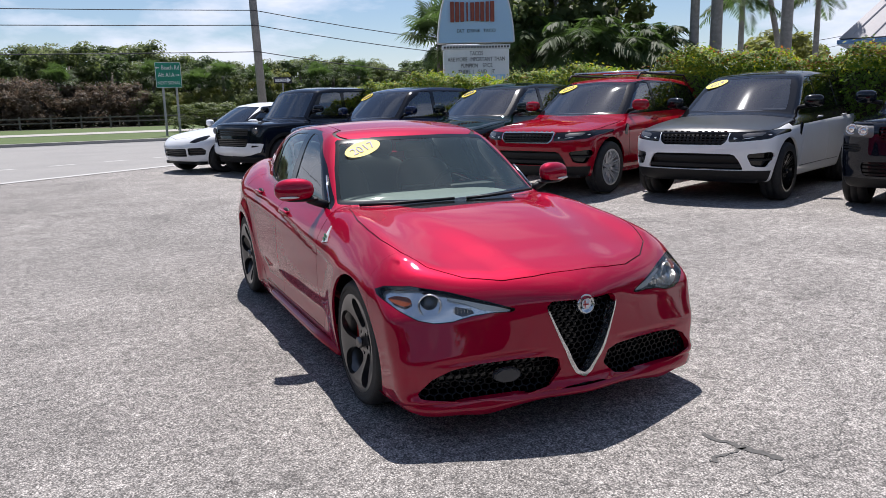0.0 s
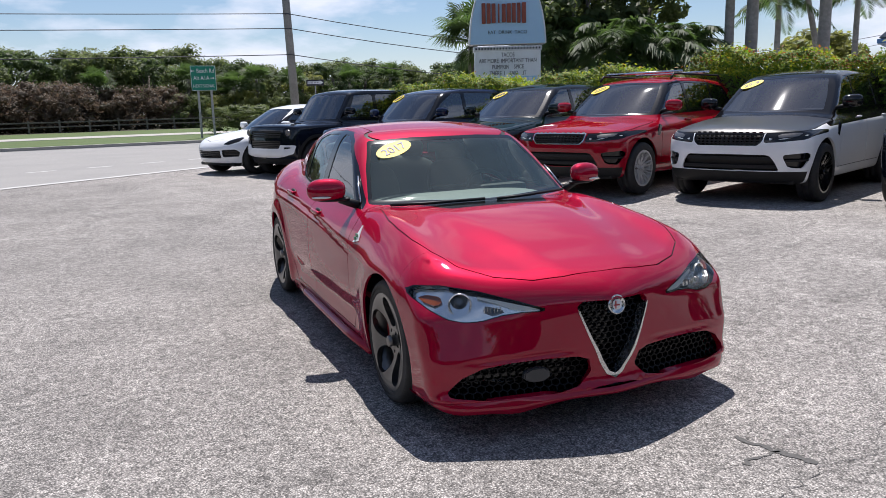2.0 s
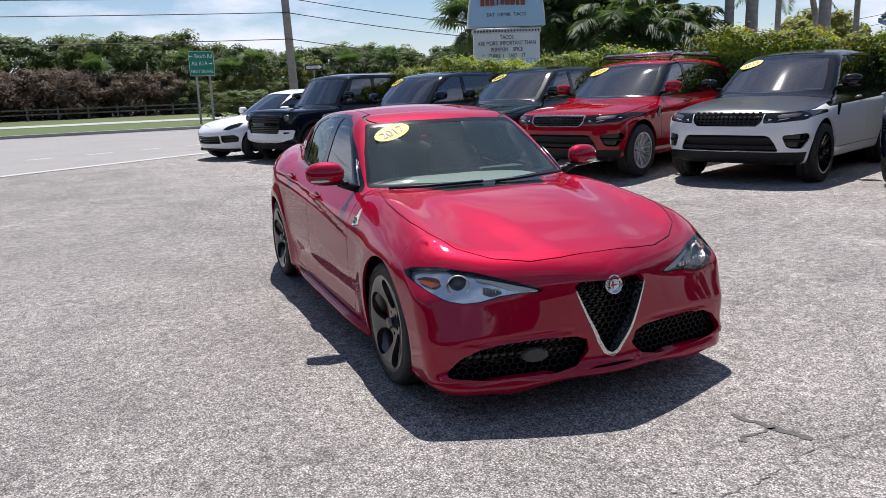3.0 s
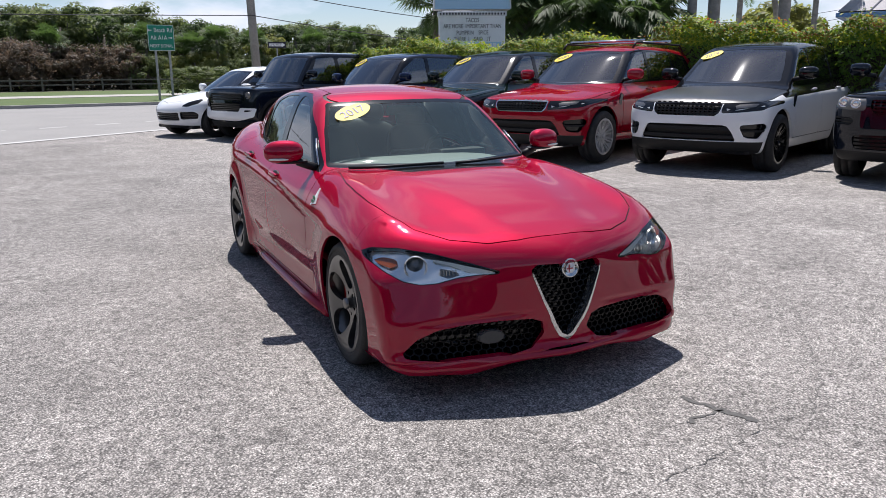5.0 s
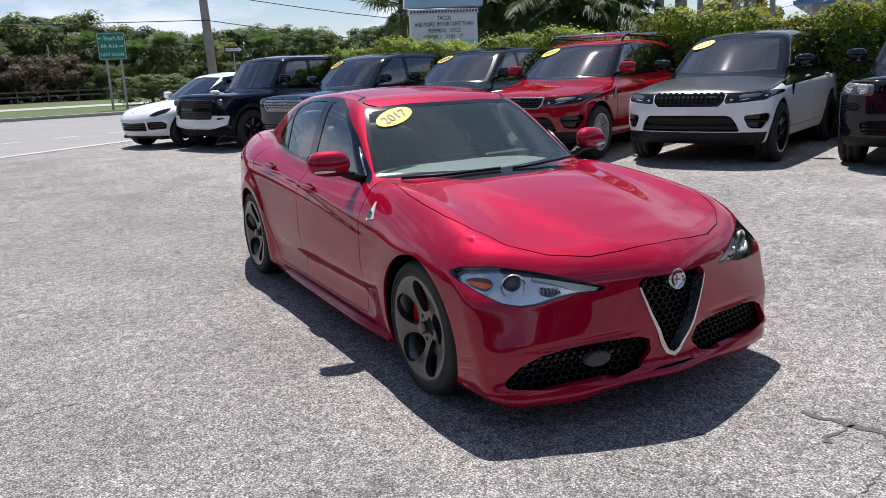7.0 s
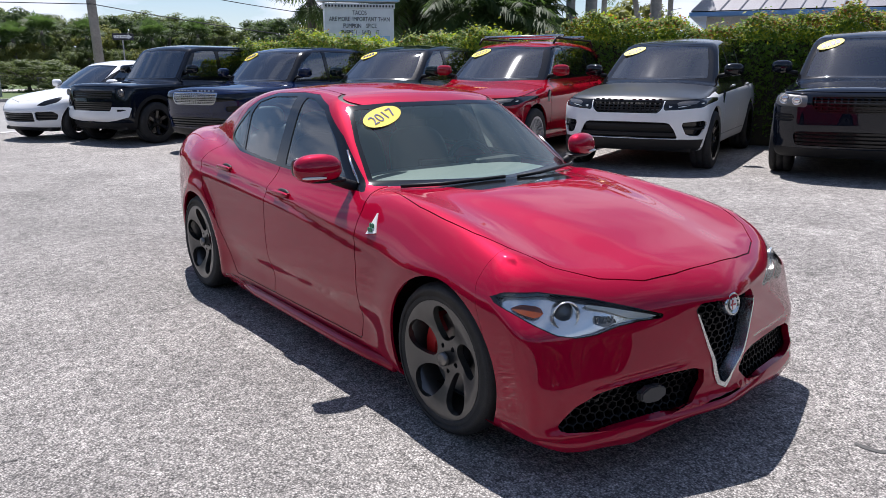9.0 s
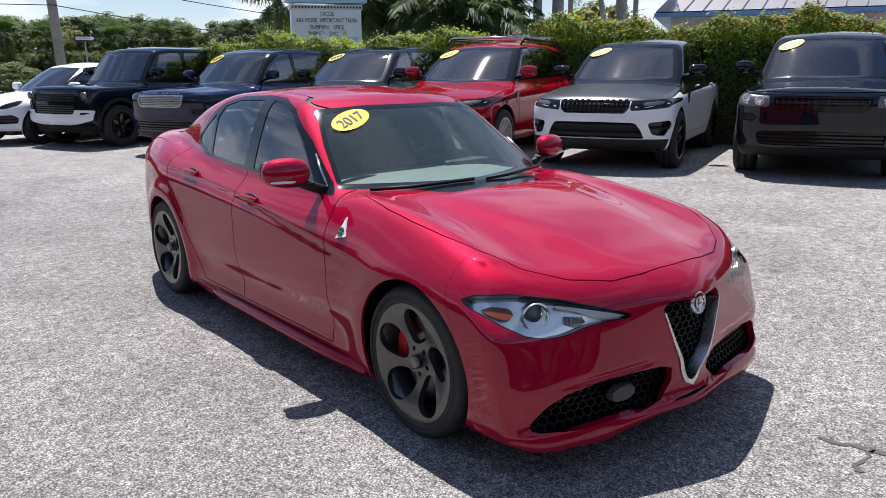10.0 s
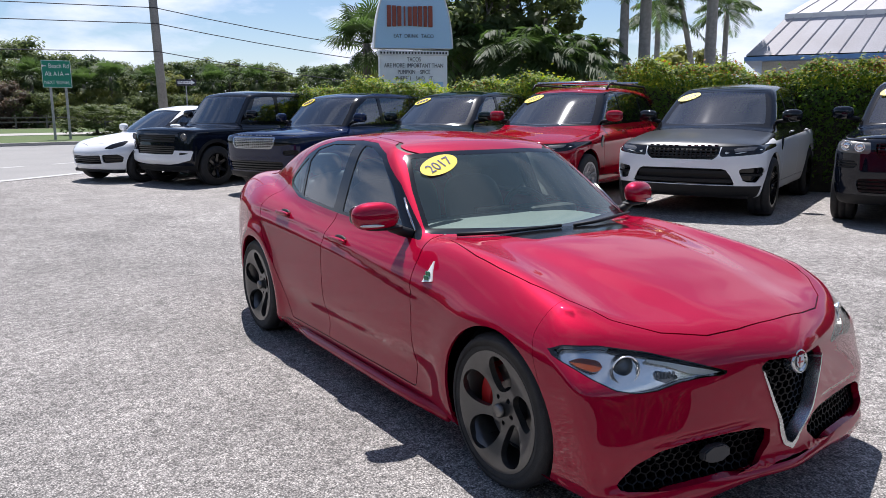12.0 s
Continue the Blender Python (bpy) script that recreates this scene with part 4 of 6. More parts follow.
# ---- the parked row ----
SPORT = dict(
    top=[(-2.4, 0.86), (-2.25, 0.94), (-2.1, 0.99), (-1.8, 1.05), (-1.3, 1.115), (-0.9, 1.15), (0.0, 1.17), (1.5, 1.19), (2.5, 1.20)],
    plan=[(-2.4, 0.93), (-2.0, 0.965), (-1.46, 0.99), (0.0, 0.985), (1.46, 0.995), (2.2, 0.96), (2.6, 0.90)],
    section=[(0.2, -0.10), (0.4, -0.03), (0.65, 0.0), (0.85, 0.0), (1.0, -0.018), (1.15, -0.05), (1.25, -0.09)],
    face=[(0.2, 0.22), (0.35, 0.07), (0.5, 0.02), (0.7, 0.0), (0.82, 0.01), (0.95, 0.06), (1.1, 0.14)],
    back=[(0.2, 0.2), (0.5, 0.03), (0.8, 0.0), (1.3, 0.03)],
    roof=[(-1.1, 1.15), (-0.25, 1.66), (0.1, 1.735), (0.6, 1.775), (1.4, 1.755), (2.1, 1.70), (2.6, 1.65)],
    cabin=[(1.0, 0.90), (1.2, 0.845), (1.4, 0.775), (1.6, 0.70), (1.75, 0.64)], cabin_plan=[(-1.0, -0.04), (-0.2, 0.0), (1.0, 0.0), (2.0, -0.04), (2.6, -0.1)],
    screen=(-1.05, 1.13, -0.28, 1.66), screen_curve=0.16, gate=(2.42, 1.2, 0.55),
    nose=lambda x: -2.30 + 0.16 * x * x + 0.22 * x ** 6, tail=2.52, tail_round=0.15, crown=0.05, k_shoulder=0.13, k_nose=0.09, floor=0.27, roof_crown=0.03, k_roof=0.09, k_belt=0.05, hood_low=0.925)
RANGE = dict(
    SPORT,
    top=[(-2.5, 0.95), (-2.35, 1.05), (-2.2, 1.10), (-1.8, 1.135), (-1.3, 1.165), (-0.9, 1.185), (0.0, 1.19), (1.5, 1.20), (2.6, 1.20)],
    face=[(0.2, 0.2), (0.38, 0.06), (0.5, 0.02), (0.7, 0.0), (0.9, 0.0), (1.05, 0.03), (1.15, 0.08)],
    roof=[(-1.1, 1.15), (-0.35, 1.72), (0.0, 1.80), (0.6, 1.84), (1.5, 1.825), (2.3, 1.77), (2.7, 1.73)],
    cabin=[(1.0, 0.91), (1.2, 0.865), (1.4, 0.805), (1.6, 0.74), (1.8, 0.67)],
    screen=(-1.08, 1.16, -0.42, 1.72), gate=(2.5, 1.2, 0.4), nose=lambda x: -2.40 + 0.10 * x * x + 0.20 * x ** 6, tail=2.6, k_shoulder=0.10, hood_low=1.05)
OFFROAD = dict(
    SPORT,
    top=[(-2.4, 1.09), (-2.2, 1.165), (-2.0, 1.195), (-1.5, 1.215), (-0.9, 1.225), (0.0, 1.22), (1.5, 1.22), (2.5, 1.22)],
    plan=[(-2.4, 0.93), (-2.0, 0.97), (-1.46, 0.995), (0.0, 0.985), (1.46, 0.995), (2.3, 0.98), (2.6, 0.93)],
    section=[(0.2, -0.08), (0.4, -0.02), (0.65, 0.0), (0.95, 0.0), (1.1, -0.01), (1.25, -0.05)],
    face=[(0.2, 0.25), (0.4, 0.10), (0.55, 0.0), (0.75, 0.01), (1.0, 0.04), (1.2, 0.09)],
    roof=[(-1.0, 1.3), (-0.45, 1.85), (-0.2, 1.93), (0.3, 1.965), (1.5, 1.965), (2.3, 1.94), (2.6, 1.92)],
    cabin=[(1.0, 0.92), (1.25, 0.88), (1.5, 0.84), (1.75, 0.79), (1.95, 0.74)], cabin_plan=[(-1.0, -0.02), (0.0, 0.0), (2.6, -0.02)],
    screen=(-0.92, 1.22, -0.42, 1.86), screen_curve=0.08, gate=(2.40, 1.2, 0.12), nose=lambda x: -2.25 + 0.06 * x * x + 0.16 * x ** 6, tail=2.45,
    crown=0.03, k_shoulder=0.06, k_nose=0.08, k_roof=0.07, floor=0.30, hood_low=1.13)
COUPE_SUV = dict(
    SPORT,
    top=[(-2.4, 0.72), (-2.25, 0.80), (-2.05, 0.88), (-1.7, 0.97), (-1.3, 1.03), (-0.9, 1.07), (0.0, 1.09), (1.5, 1.12), (2.5, 1.14)],
    face=[(0.2, 0.16), (0.35, 0.05), (0.5, 0.01), (0.62, 0.0), (0.75, 0.05), (0.9, 0.16)],
    section=[(0.15, -0.10), (0.35, -0.03), (0.6, 0.0), (0.8, -0.005), (0.95, -0.03), (1.1, -0.07)],
    roof=[(-1.1, 1.05), (-0.25, 1.53), (0.1, 1.62), (0.5, 1.66), (1.1, 1.64), (1.8, 1.55), (2.5, 1.38)],
    cabin=[(0.95, 0.88), (1.1, 0.83), (1.3, 0.75), (1.5, 0.66), (1.65, 0.59)],
    screen=(-1.08, 1.04, -0.22, 1.54), gate=(2.40, 1.15, 0.75), nose=lambda x: -2.30 + 0.26 * x * x + 0.26 * x ** 5, tail=2.5, k_shoulder=0.18, k_nose=0.12, floor=0.22, hood_low=0.70)

SHELLS = {}


def suv_shell(kind, P, axle, arch, openings, belt, pane_top, door_lines, screen_pts, hood_pts, roof_cut):
    """The cut body of one kind of car, made once."""
    if kind in SHELLS:
        return SHELLS[kind]
    field = car_field(P)
    s = Shell(field, -1.15, 1.5, 0.72, 34, 96, 168)
    ab = np.abs
    for yc in axle:
        s.cut("body", "arch", lambda x, y, z: np.maximum(np.hypot(y - yc, z - arch[1]) - arch[0], 0.55 - ab(x)))
        s.cut("body", "arch_trim", lambda x, y, z: np.maximum(np.hypot(y - yc, z - arch[1]) - arch[0] - arch[2], 0.55 - ab(x)))
    screen = poly_distance(screen_pts)
    on_screen = lambda x, y, z: np.maximum(screen(ab(x), z), np.maximum(y - 0.3, -y - 1.35))
    s.cut("body", "windscreen_border", on_screen)
    s.cut("windscreen_border", "windscreen", lambda x, y, z: on_screen(x, y, z) + 0.03)
    side = lambda d: (lambda x, y, z: np.maximum(d(y, z), 0.5 - ab(x)))
    s.cut("body", "window_trim", side(poly_distance(belt)))
    for k, pts in enumerate(pane_top):
        s.cut("window_trim", "pane%d" % k, side(poly_distance(pts)))
    for name, pts, *_ in openings:
        d = poly_distance(pts)
        s.cut(next((v for k, v in (("lamp_", "headlight"), ("guard_slot", "white_bumper_guard"), ("grille_inner", "grille")) if name.startswith(k)), "body"), name, lambda x, y, z: np.maximum(d(ab(x), z), y + 1.35))
    hood = poly_distance(hood_pts)
    s.seam("body", "hood", lambda x, y, z: np.maximum(hood(ab(x), y), P.get("hood_low", P["face"][-1][0] - 0.26) - z), 0.005)
    if kind == "sport":
        s.cut("body", "shoulder", lambda x, y, z: np.maximum(1.015 + 0.03 * y - z, -y - 1.3))
    for a, b in zip(door_lines[:-1], door_lines[1:]):
        d = poly_distance([(a, 0.42), (b, 0.42), (b, 1.9), (a, 1.9)])
        s.seam("body", "door_%.1f" % a, side(d), 0.005)
    s.cut("body", "roof", lambda x, y, z: roof_cut - z)
    SHELLS[kind] = (s, field)
    return SHELLS[kind]


def bars_mesh(s, field, pts, count, thick, inset, side=None, vertical=0):
    """Slats of a grille across an opening."""
    d = poly_distance(pts)
    pts = np.array(pts)
    z0, z1, x1 = pts[:, 1].min(), pts[:, 1].max(), pts[:, 0].max()
    x0 = pts[:, 0].min()
    pieces = []
    for k in range(count):
        z = z0 + (z1 - z0) * (k + 0.5) / count
        for sd in ((-1, 1) if side is None else (side,)):
            xs = np.linspace(max(x0, 0.0), x1, 24)
            xs = xs[d(xs, np.full(xs.shape, z)) < 0.004]
            if len(xs) < 2:
                continue
            ys = front_depth(field, xs, np.full(xs.shape, z))
            v, f = [], []
            for x, y in zip(xs, ys):
                v += [(sd * x, y + inset, z + thick), (sd * x, y + inset, z - thick), (sd * x, y + inset + 0.03, z - thick), (sd * x, y + inset + 0.03, z + thick)]
            for i in range(len(xs) - 1):
                f += [(i * 4 + j, i * 4 + (j + 1) % 4, i * 4 + 4 + (j + 1) % 4, i * 4 + 4 + j) for j in range(4)]
            pieces.append((v, f))
    for k in range(vertical):
        x = x0 + (x1 - x0) * (k + 0.5) / vertical
        zs = np.linspace(z0, z1, 12)
        zs = zs[d(np.full(zs.shape, x), zs) < 0.004]
        if len(zs) < 2:
            continue
        ys = front_depth(field, np.full(zs.shape, x), zs)
        for sd in ((-1, 1) if side is None else (side,)):
            v, f = [], []
            for z, y in zip(zs, ys):
                v += [(sd * x - thick, y + inset, z), (sd * x + thick, y + inset, z), (sd * x + thick, y + inset + 0.03, z), (sd * x - thick, y + inset + 0.03, z)]
            for i in range(len(zs) - 1):
                f += [(i * 4 + j, i * 4 + (j + 1) % 4, i * 4 + 4 + (j + 1) % 4, i * 4 + 4 + j) for j in range(4)]
            pieces.append((v, f))
    return gather(pieces)


def build_suv(name, label, kind, P, m, body, hood_mat=None, roof_mat=None, trim=None, rim=None, rim_style=None, tyre=0.385, rim_r=0.27,
              openings=(), belt=(), panes=(), doors=(), screen=(), hood=(), roof_cut=1.24, sticker=True, marks=True, arch=(0.44, 0.40, 0.05),
              mirror=None, rails=None, lamp_round=None, axle=(-1.46, 1.46)):
    car = tagged(new(name), label, "car", group="cars parked along the hedge")
    s, field = suv_shell(kind, P, axle, arch, openings, belt, panes, doors, screen, hood, roof_cut)
    panel(s, "body", "body", body, car, thick=0.02)
    for sd in (-1, 1):
        for yc in axle:
            panel(s, "arch_trim", "arch_trim", trim or body, car, side=sd, keep=lambda x, y, z: abs(y - yc) < 1.0, thick=0.03)
    panel(s, "hood", "hood", hood_mat or body, car, thick=0.02)
    panel(s, "roof", "roof", roof_mat or body, car, thick=0.02)
    panel(s, "shoulder", "shoulder", roof_mat or body, car, thick=0.02)
    panel(s, "seam", "panel_gap", PLASTIC, car, inset=0.008, thick=0)
    panel(s, "windscreen", "windscreen", GLASS_SUV, car, "tinted windscreen", inset=0.004, thick=0).visible_shadow = False
    panel(s, "windscreen_border", "windscreen_border", GLOSS_BLACK, car, inset=0.002, thick=0)
    for sd in (-1, 1):
        for a in doors[:-1]:
            door = panel(s, "door_%.1f" % a, "door", body, car, side=sd, thick=0.02)
            if door:
                hy, hz = a + (doors[1] - doors[0]) * 0.82, P["section"][-2][0] - 0.08
                hx = side_depth(field, hy, hz)[0]
                mesh_object("handle", *super_round(0.018, 0.11, 0.016, (sd * (hx + 0.012), hy, hz), 2.6, n=10), body, door)
        panel(s, "window_trim", "window_trim", GLOSS_BLACK, car, side=sd, thick=0.02)
        for k in range(len(panes)):
            panel(s, "pane%d" % k, "side_window", GLASS_SUV, car, "dark side window", side=sd, inset=0.006, thick=0).visible_shadow = False
        for yc in axle:
            wheel(car, 0.865, yc, tyre, 0.265, rim_r, rim_style, rim, sd)
            lv, lf = lathe([(arch[0] + 0.015, 0.88), (arch[0] + 0.015, 0.5), (0.02, 0.48)], 32)
            mesh_object("wheel_housing", [(sd * p[0], p[1] + yc, max(p[2] + arch[1], 0.3)) for p in lv], lf, PLASTIC, car)
        if kind == "sport":
            vx = side_depth(field, -1.0, 0.93)[0]
            part("side_vent", block(0.02, 0.085, 0.17, (sd * (vx - 0.001), -0.98, 0.93), 0.008, Matrix.Rotation(radians(-24), 4, "X")), GLOSS_BLACK, car, "black side vent")
        mx, my, mz = mirror or (1.02, -0.62, 1.30)
        mob = mesh_object("mirror", *super_round(0.13, 0.085, 0.085, (sd * mx, my, mz), 3.0, sd * 0.2, n=14), roof_mat or body, car)
        av, af = tube([(sd * (mx - 0.20), my, mz - 0.09), (sd * (mx - 0.05), my, mz - 0.06)], 0.03, 8)
        mesh_object("mirror_arm", av, af, PLASTIC, mob)
    for key, pts, mat, inset, bars, both in openings:
        for sd in ((-1, 1) if both else (None,)):
            base = panel(s, key, key, mat, car, side=sd, inset=inset, thick=0.0 if inset > 0.02 else 0.015)
            if base and bars:
                bv, bf = bars_mesh(s, field, pts, bars[0], bars[1], 0.012, sd, bars[2])
                if bf:
                    mesh_object("slats", bv, bf, bars[3], base, smooth=False)
    if lamp_round:
        for sd in (-1, 1):
            for lx, lz, lr in lamp_round:
                y = front_depth(field, lx, lz)[0]
                ring = lathe([(0.001, -0.004), (lr * 0.55, -0.008), (lr * 0.6, 0.006), (lr * 0.8, 0.004), (lr * 0.85, -0.012), (lr, -0.010), (lr, 0.03)], 28)
                turn = Matrix.Translation((sd * lx, y - 0.004, lz)) @ Matrix.Rotation(radians(90), 4, "Z")
                mesh_object("lamp_ring", [turn @ Vector(p) for p in ring[0]], ring[1], STEEL if kind == "offroad" else LAMP_CHROME, car, "round bright lamp")
    if marks:
        # plain bars where the maker's letters stand on the bonnet
        z = P["top"][1][1] - 0.005 if marks is True else marks
        for k in range(11):
            if k == 5:
                continue
            x = (k - 5) * 0.083
            y = front_depth(field, abs(x), z)[0]
            part("bonnet_letter", block(0.045, 0.012, 0.022, (x, y - 0.003, z), 0.004), CHROME if hood_mat is None and body is not RED_SUV else GLOSS_BLACK if hood_mat else CHROME, car)
    if rails:
        for sd in (-1, 1):
            rx = 0.66
            v, f = tube([(sd * rx, -0.05, P["roof"][2][1] - 0.02), (sd * rx, 0.05, P["roof"][3][1] + 0.03), (sd * rx, 1.7, P["roof"][4][1] + 0.03), (sd * rx, 1.85, P["roof"][5][1] - 0.02)], 0.018, 8)
            mesh_object("roof_rail", v, f, PLASTIC, car)
        for y in (0.25, 1.25):
            v, f = tube([(-rx - 0.05, y, P["roof"][3][1] + 0.065), (rx + 0.05, y, P["roof"][3][1] + 0.065)], 0.022, 8)
            mesh_object("cross_bar", v, f, CHROME, car, "silver roof bar")
    # cabin
    lift = P["screen"][1] - 0.93
    cabin_inside(car, lift, -0.12, 0.40, CABIN)
    if sticker:
        zt = P["screen"][3] - 0.085
        sy = front_depth(field, 0.48, zt, -1.4, 0.4)[0]
        tilt = math.atan2(P["screen"][3] - P["screen"][1], P["screen"][2] - P["screen"][0])
        m_s = Matrix.Translation((-0.49, sy - 0.012, zt)) @ Matrix.Rotation(radians(-14), 4, "Z") @ Matrix.Rotation(tilt, 4, "X") @ Matrix.Rotation(radians(30), 4, "Z")
        bm = bmesh.new()
        bmesh.ops.create_circle(bm, cap_ends=True, segments=32, radius=1.0)
        bmesh.ops.transform(bm, matrix=m_s @ Matrix.Diagonal((0.17, 0.085, 1, 1)), verts=bm.verts)
        st = part("year_sticker", bm, YELLOW, car, "oval yellow sticker")
        if isinstance(sticker, str):
            letters("sticker_year", sticker, 0.11, INK, st, m_s @ Matrix.Translation((0, -0.003, 0.002)), 0.0008)
        else:
            for k in range(4):
                part("sticker_mark", block(0.045, 0.08, 0.001, (0, 0, 0), 0, m_s @ Matrix.Translation(((k - 1.5) * 0.06, 0, 0.002))), INK, st)
    # low body line under the doors and exhaust side
    part("under_tray", block(1.6, 4.2, 0.08, (0, 0.05, P["floor"] + 0.03), 0.03), PLASTIC, car)
    car.matrix_basis = m
    return car


SPORT_BELT = [(-0.88, 1.155), (0.3, 1.175), (1.6, 1.20), (2.15, 1.24), (2.05, 1.40), (1.85, 1.60), (1.2, 1.675), (0.2, 1.69), (-0.12, 1.66), (-0.45, 1.46)]
SPORT_PANES = [[(-0.66, 1.19), (0.22, 1.205), (0.26, 1.655), (0.05, 1.655), (-0.32, 1.47)], [(0.32, 1.21), (1.22, 1.22), (1.24, 1.645), (0.35, 1.66)], [(1.32, 1.225), (2.05, 1.26), (1.8, 1.57), (1.33, 1.635)]]
SPORT_SCREEN = [(0.0, 1.135), (0.74, 1.16), (0.68, 1.40), (0.585, 1.655), (0.0, 1.68), (-0.3, 1.68), (-0.3, 1.135)]
SPORT_HOOD = [(-0.3, -2.36), (0.0, -2.36), (0.6, -2.31), (0.86, -2.14), (0.915, -1.7), (0.90, -1.0), (0.7, -1.1), (0.0, -1.22), (-0.3, -1.22)]
SPORT_OPEN = (
    ("grille", [(-0.1, 0.765), (0.41, 0.765), (0.462, 0.83), (0.47, 0.93), (0.0, 0.935), (-0.1, 0.935)], GLOSS_BLACK, 0.0, None, False),
    ("grille_inner", [(-0.1, 0.782), (0.40, 0.782), (0.446, 0.838), (0.452, 0.915), (0.0, 0.92), (-0.1, 0.92)], GLOSS_BLACK, 0.05, (4, 0.009, 9, PLASTIC), False),
    ("headlight", [(0.476, 0.80), (0.68, 0.812), (0.92, 0.838), (0.985, 0.90), (0.97, 0.955), (0.72, 0.935), (0.476, 0.928)], GLOSS_BLACK, 0.004, None, True),
    ("lamp_light", [(0.535, 0.833), (0.74, 0.848), (0.90, 0.868), (0.93, 0.90), (0.92, 0.91), (0.88, 0.882), (0.74, 0.862), (0.57, 0.850), (0.57, 0.895), (0.535, 0.893)], LIGHT_BAR, 0.002, None, True),
    ("lamp_glass", [(0.63, 0.862), (0.86, 0.884), (0.87, 0.925), (0.63, 0.912)], STEEL, 0.002, None, True),
    ("lower_intake", [(-0.1, 0.44), (0.66, 0.44), (0.61, 0.56), (0.55, 0.64), (0.50, 0.65), (0.0, 0.655), (-0.1, 0.655)], PLASTIC, 0.06, (2, 0.022, 0, PLASTIC), False),
    ("side_intake", [(0.755, 0.485), (0.90, 0.475), (0.965, 0.62), (0.955, 0.675), (0.71, 0.65), (0.70, 0.62)], GLOSS_BLACK, 0.06, (1, 0.012, 0, PLASTIC), True),
    ("skid", [(-0.1, 0.2), (1.1, 0.2), (1.1, 0.43), (0.70, 0.435), (0.0, 0.435), (-0.1, 0.435)], PLASTIC, 0.0, None, False))
RANGE_OPEN = (
    ("grille", [(-0.1, 0.81), (0.47, 0.81), (0.535, 0.90), (0.54, 1.015), (0.0, 1.02), (-0.1, 1.02)], GLOSS_BLACK, 0.0, None, False),
    ("grille_inner", [(-0.1, 0.828), (0.46, 0.828), (0.515, 0.908), (0.52, 0.998), (0.0, 1.004), (-0.1, 1.004)], GLOSS_BLACK, 0.05, (5, 0.008, 9, GLOSS_BLACK), False),
    ("headlight", [(0.57, 0.87), (0.90, 0.885), (0.965, 0.92), (0.965, 1.02), (0.90, 1.035), (0.57, 1.025)], STEEL, 0.012, None, True),
    ("side_intake", [(0.70, 0.70), (0.93, 0.71), (0.93, 0.80), (0.69, 0.79)], GLOSS_BLACK, 0.04, (3, 0.010, 0, PLASTIC), True),
    ("lower_intake", [(-0.1, 0.42), (0.66, 0.42), (0.70, 0.55), (0.66, 0.59), (0.0, 0.60), (-0.1, 0.60)], PLASTIC, 0.04, (4, 0.012, 0, GLOSS_BLACK), False),
    ("skid", [(-0.1, 0.2), (0.98, 0.2), (0.98, 0.40), (0.0, 0.39), (-0.1, 0.39)], PLASTIC, 0.0, None, False))
MULTI = dict(kind="spokes", count=10, spoke=0.095, double=True)
FIVE = dict(kind="spokes", count=5, spoke=0.14, double=True)
SIX = dict(kind="spokes", count=6, spoke=0.11)
SPORT_KIT = dict(openings=SPORT_OPEN, belt=SPORT_BELT, panes=SPORT_PANES, doors=(-0.9, 0.29, 1.3), screen=SPORT_SCREEN, hood=SPORT_HOOD)
RANGE_BELT = [(-0.92, 1.175), (0.3, 1.19), (1.6, 1.21), (2.25, 1.23), (2.2, 1.50), (2.05, 1.68), (1.2, 1.745), (0.1, 1.755), (-0.25, 1.72), (-0.58, 1.48)]
RANGE_PANES = [[(-0.70, 1.21), (0.22, 1.225), (0.26, 1.72), (0.0, 1.72), (-0.42, 1.50)], [(0.32, 1.23), (1.30, 1.24), (1.32, 1.71), (0.35, 1.725)], [(1.40, 1.245), (2.15, 1.26), (2.0, 1.65), (1.42, 1.70)]]
RANGE_SCREEN = [(0.0, 1.165), (0.77, 1.18), (0.71, 1.45), (0.63, 1.715), (0.0, 1.74), (-0.3, 1.74), (-0.3, 1.165)]
RANGE_HOOD = [(-0.3, -2.36), (0.0, -2.36), (0.6, -2.31), (0.86, -2.16), (0.88, -1.7), (0.87, -1.05), (0.7, -1.12), (0.0, -1.24), (-0.3, -1.24)]
RANGE_KIT = dict(openings=RANGE_OPEN, belt=RANGE_BELT, panes=RANGE_PANES, doors=(-0.9, 0.29, 1.4), screen=RANGE_SCREEN, hood=RANGE_HOOD, roof_cut=1.27, mirror=(1.05, -0.66, 1.34))
OFF_OPEN = (
    ("grille", [(-0.1, 0.90), (0.60, 0.90), (0.62, 1.05), (0.0, 1.05), (-0.1, 1.05)], GLOSS_BLACK, 0.03, (3, 0.016, 0, PLASTIC), False),
    ("headlight", [(0.68, 0.90), (0.94, 0.92), (0.94, 1.10), (0.90, 1.13), (0.68, 1.11)], GLOSS_BLACK, 0.01, None, True),
    ("lower_intake", [(-0.1, 0.68), (0.56, 0.68), (0.62, 0.84), (0.0, 0.84), (-0.1, 0.84)], PLASTIC, 0.05, (4, 0.010, 0, GLOSS_BLACK), False),
    ("white_bumper_guard", [(0.0, 0.46), (0.42, 0.46), (0.68, 0.49), (0.93, 0.55), (0.96, 0.74), (0.60, 0.745), (0.58, 0.665), (0.0, 0.66)], WHITE, -0.01, None, True),
    ("guard_slot", [(0.70, 0.655), (0.90, 0.665), (0.90, 0.70), (0.70, 0.695)], PLASTIC, 0.03, None, True),
    ("skid", [(-0.1, 0.2), (0.98, 0.2), (0.98, 0.44), (0.0, 0.42), (-0.1, 0.42)], PLASTIC, 0.0, None, False))
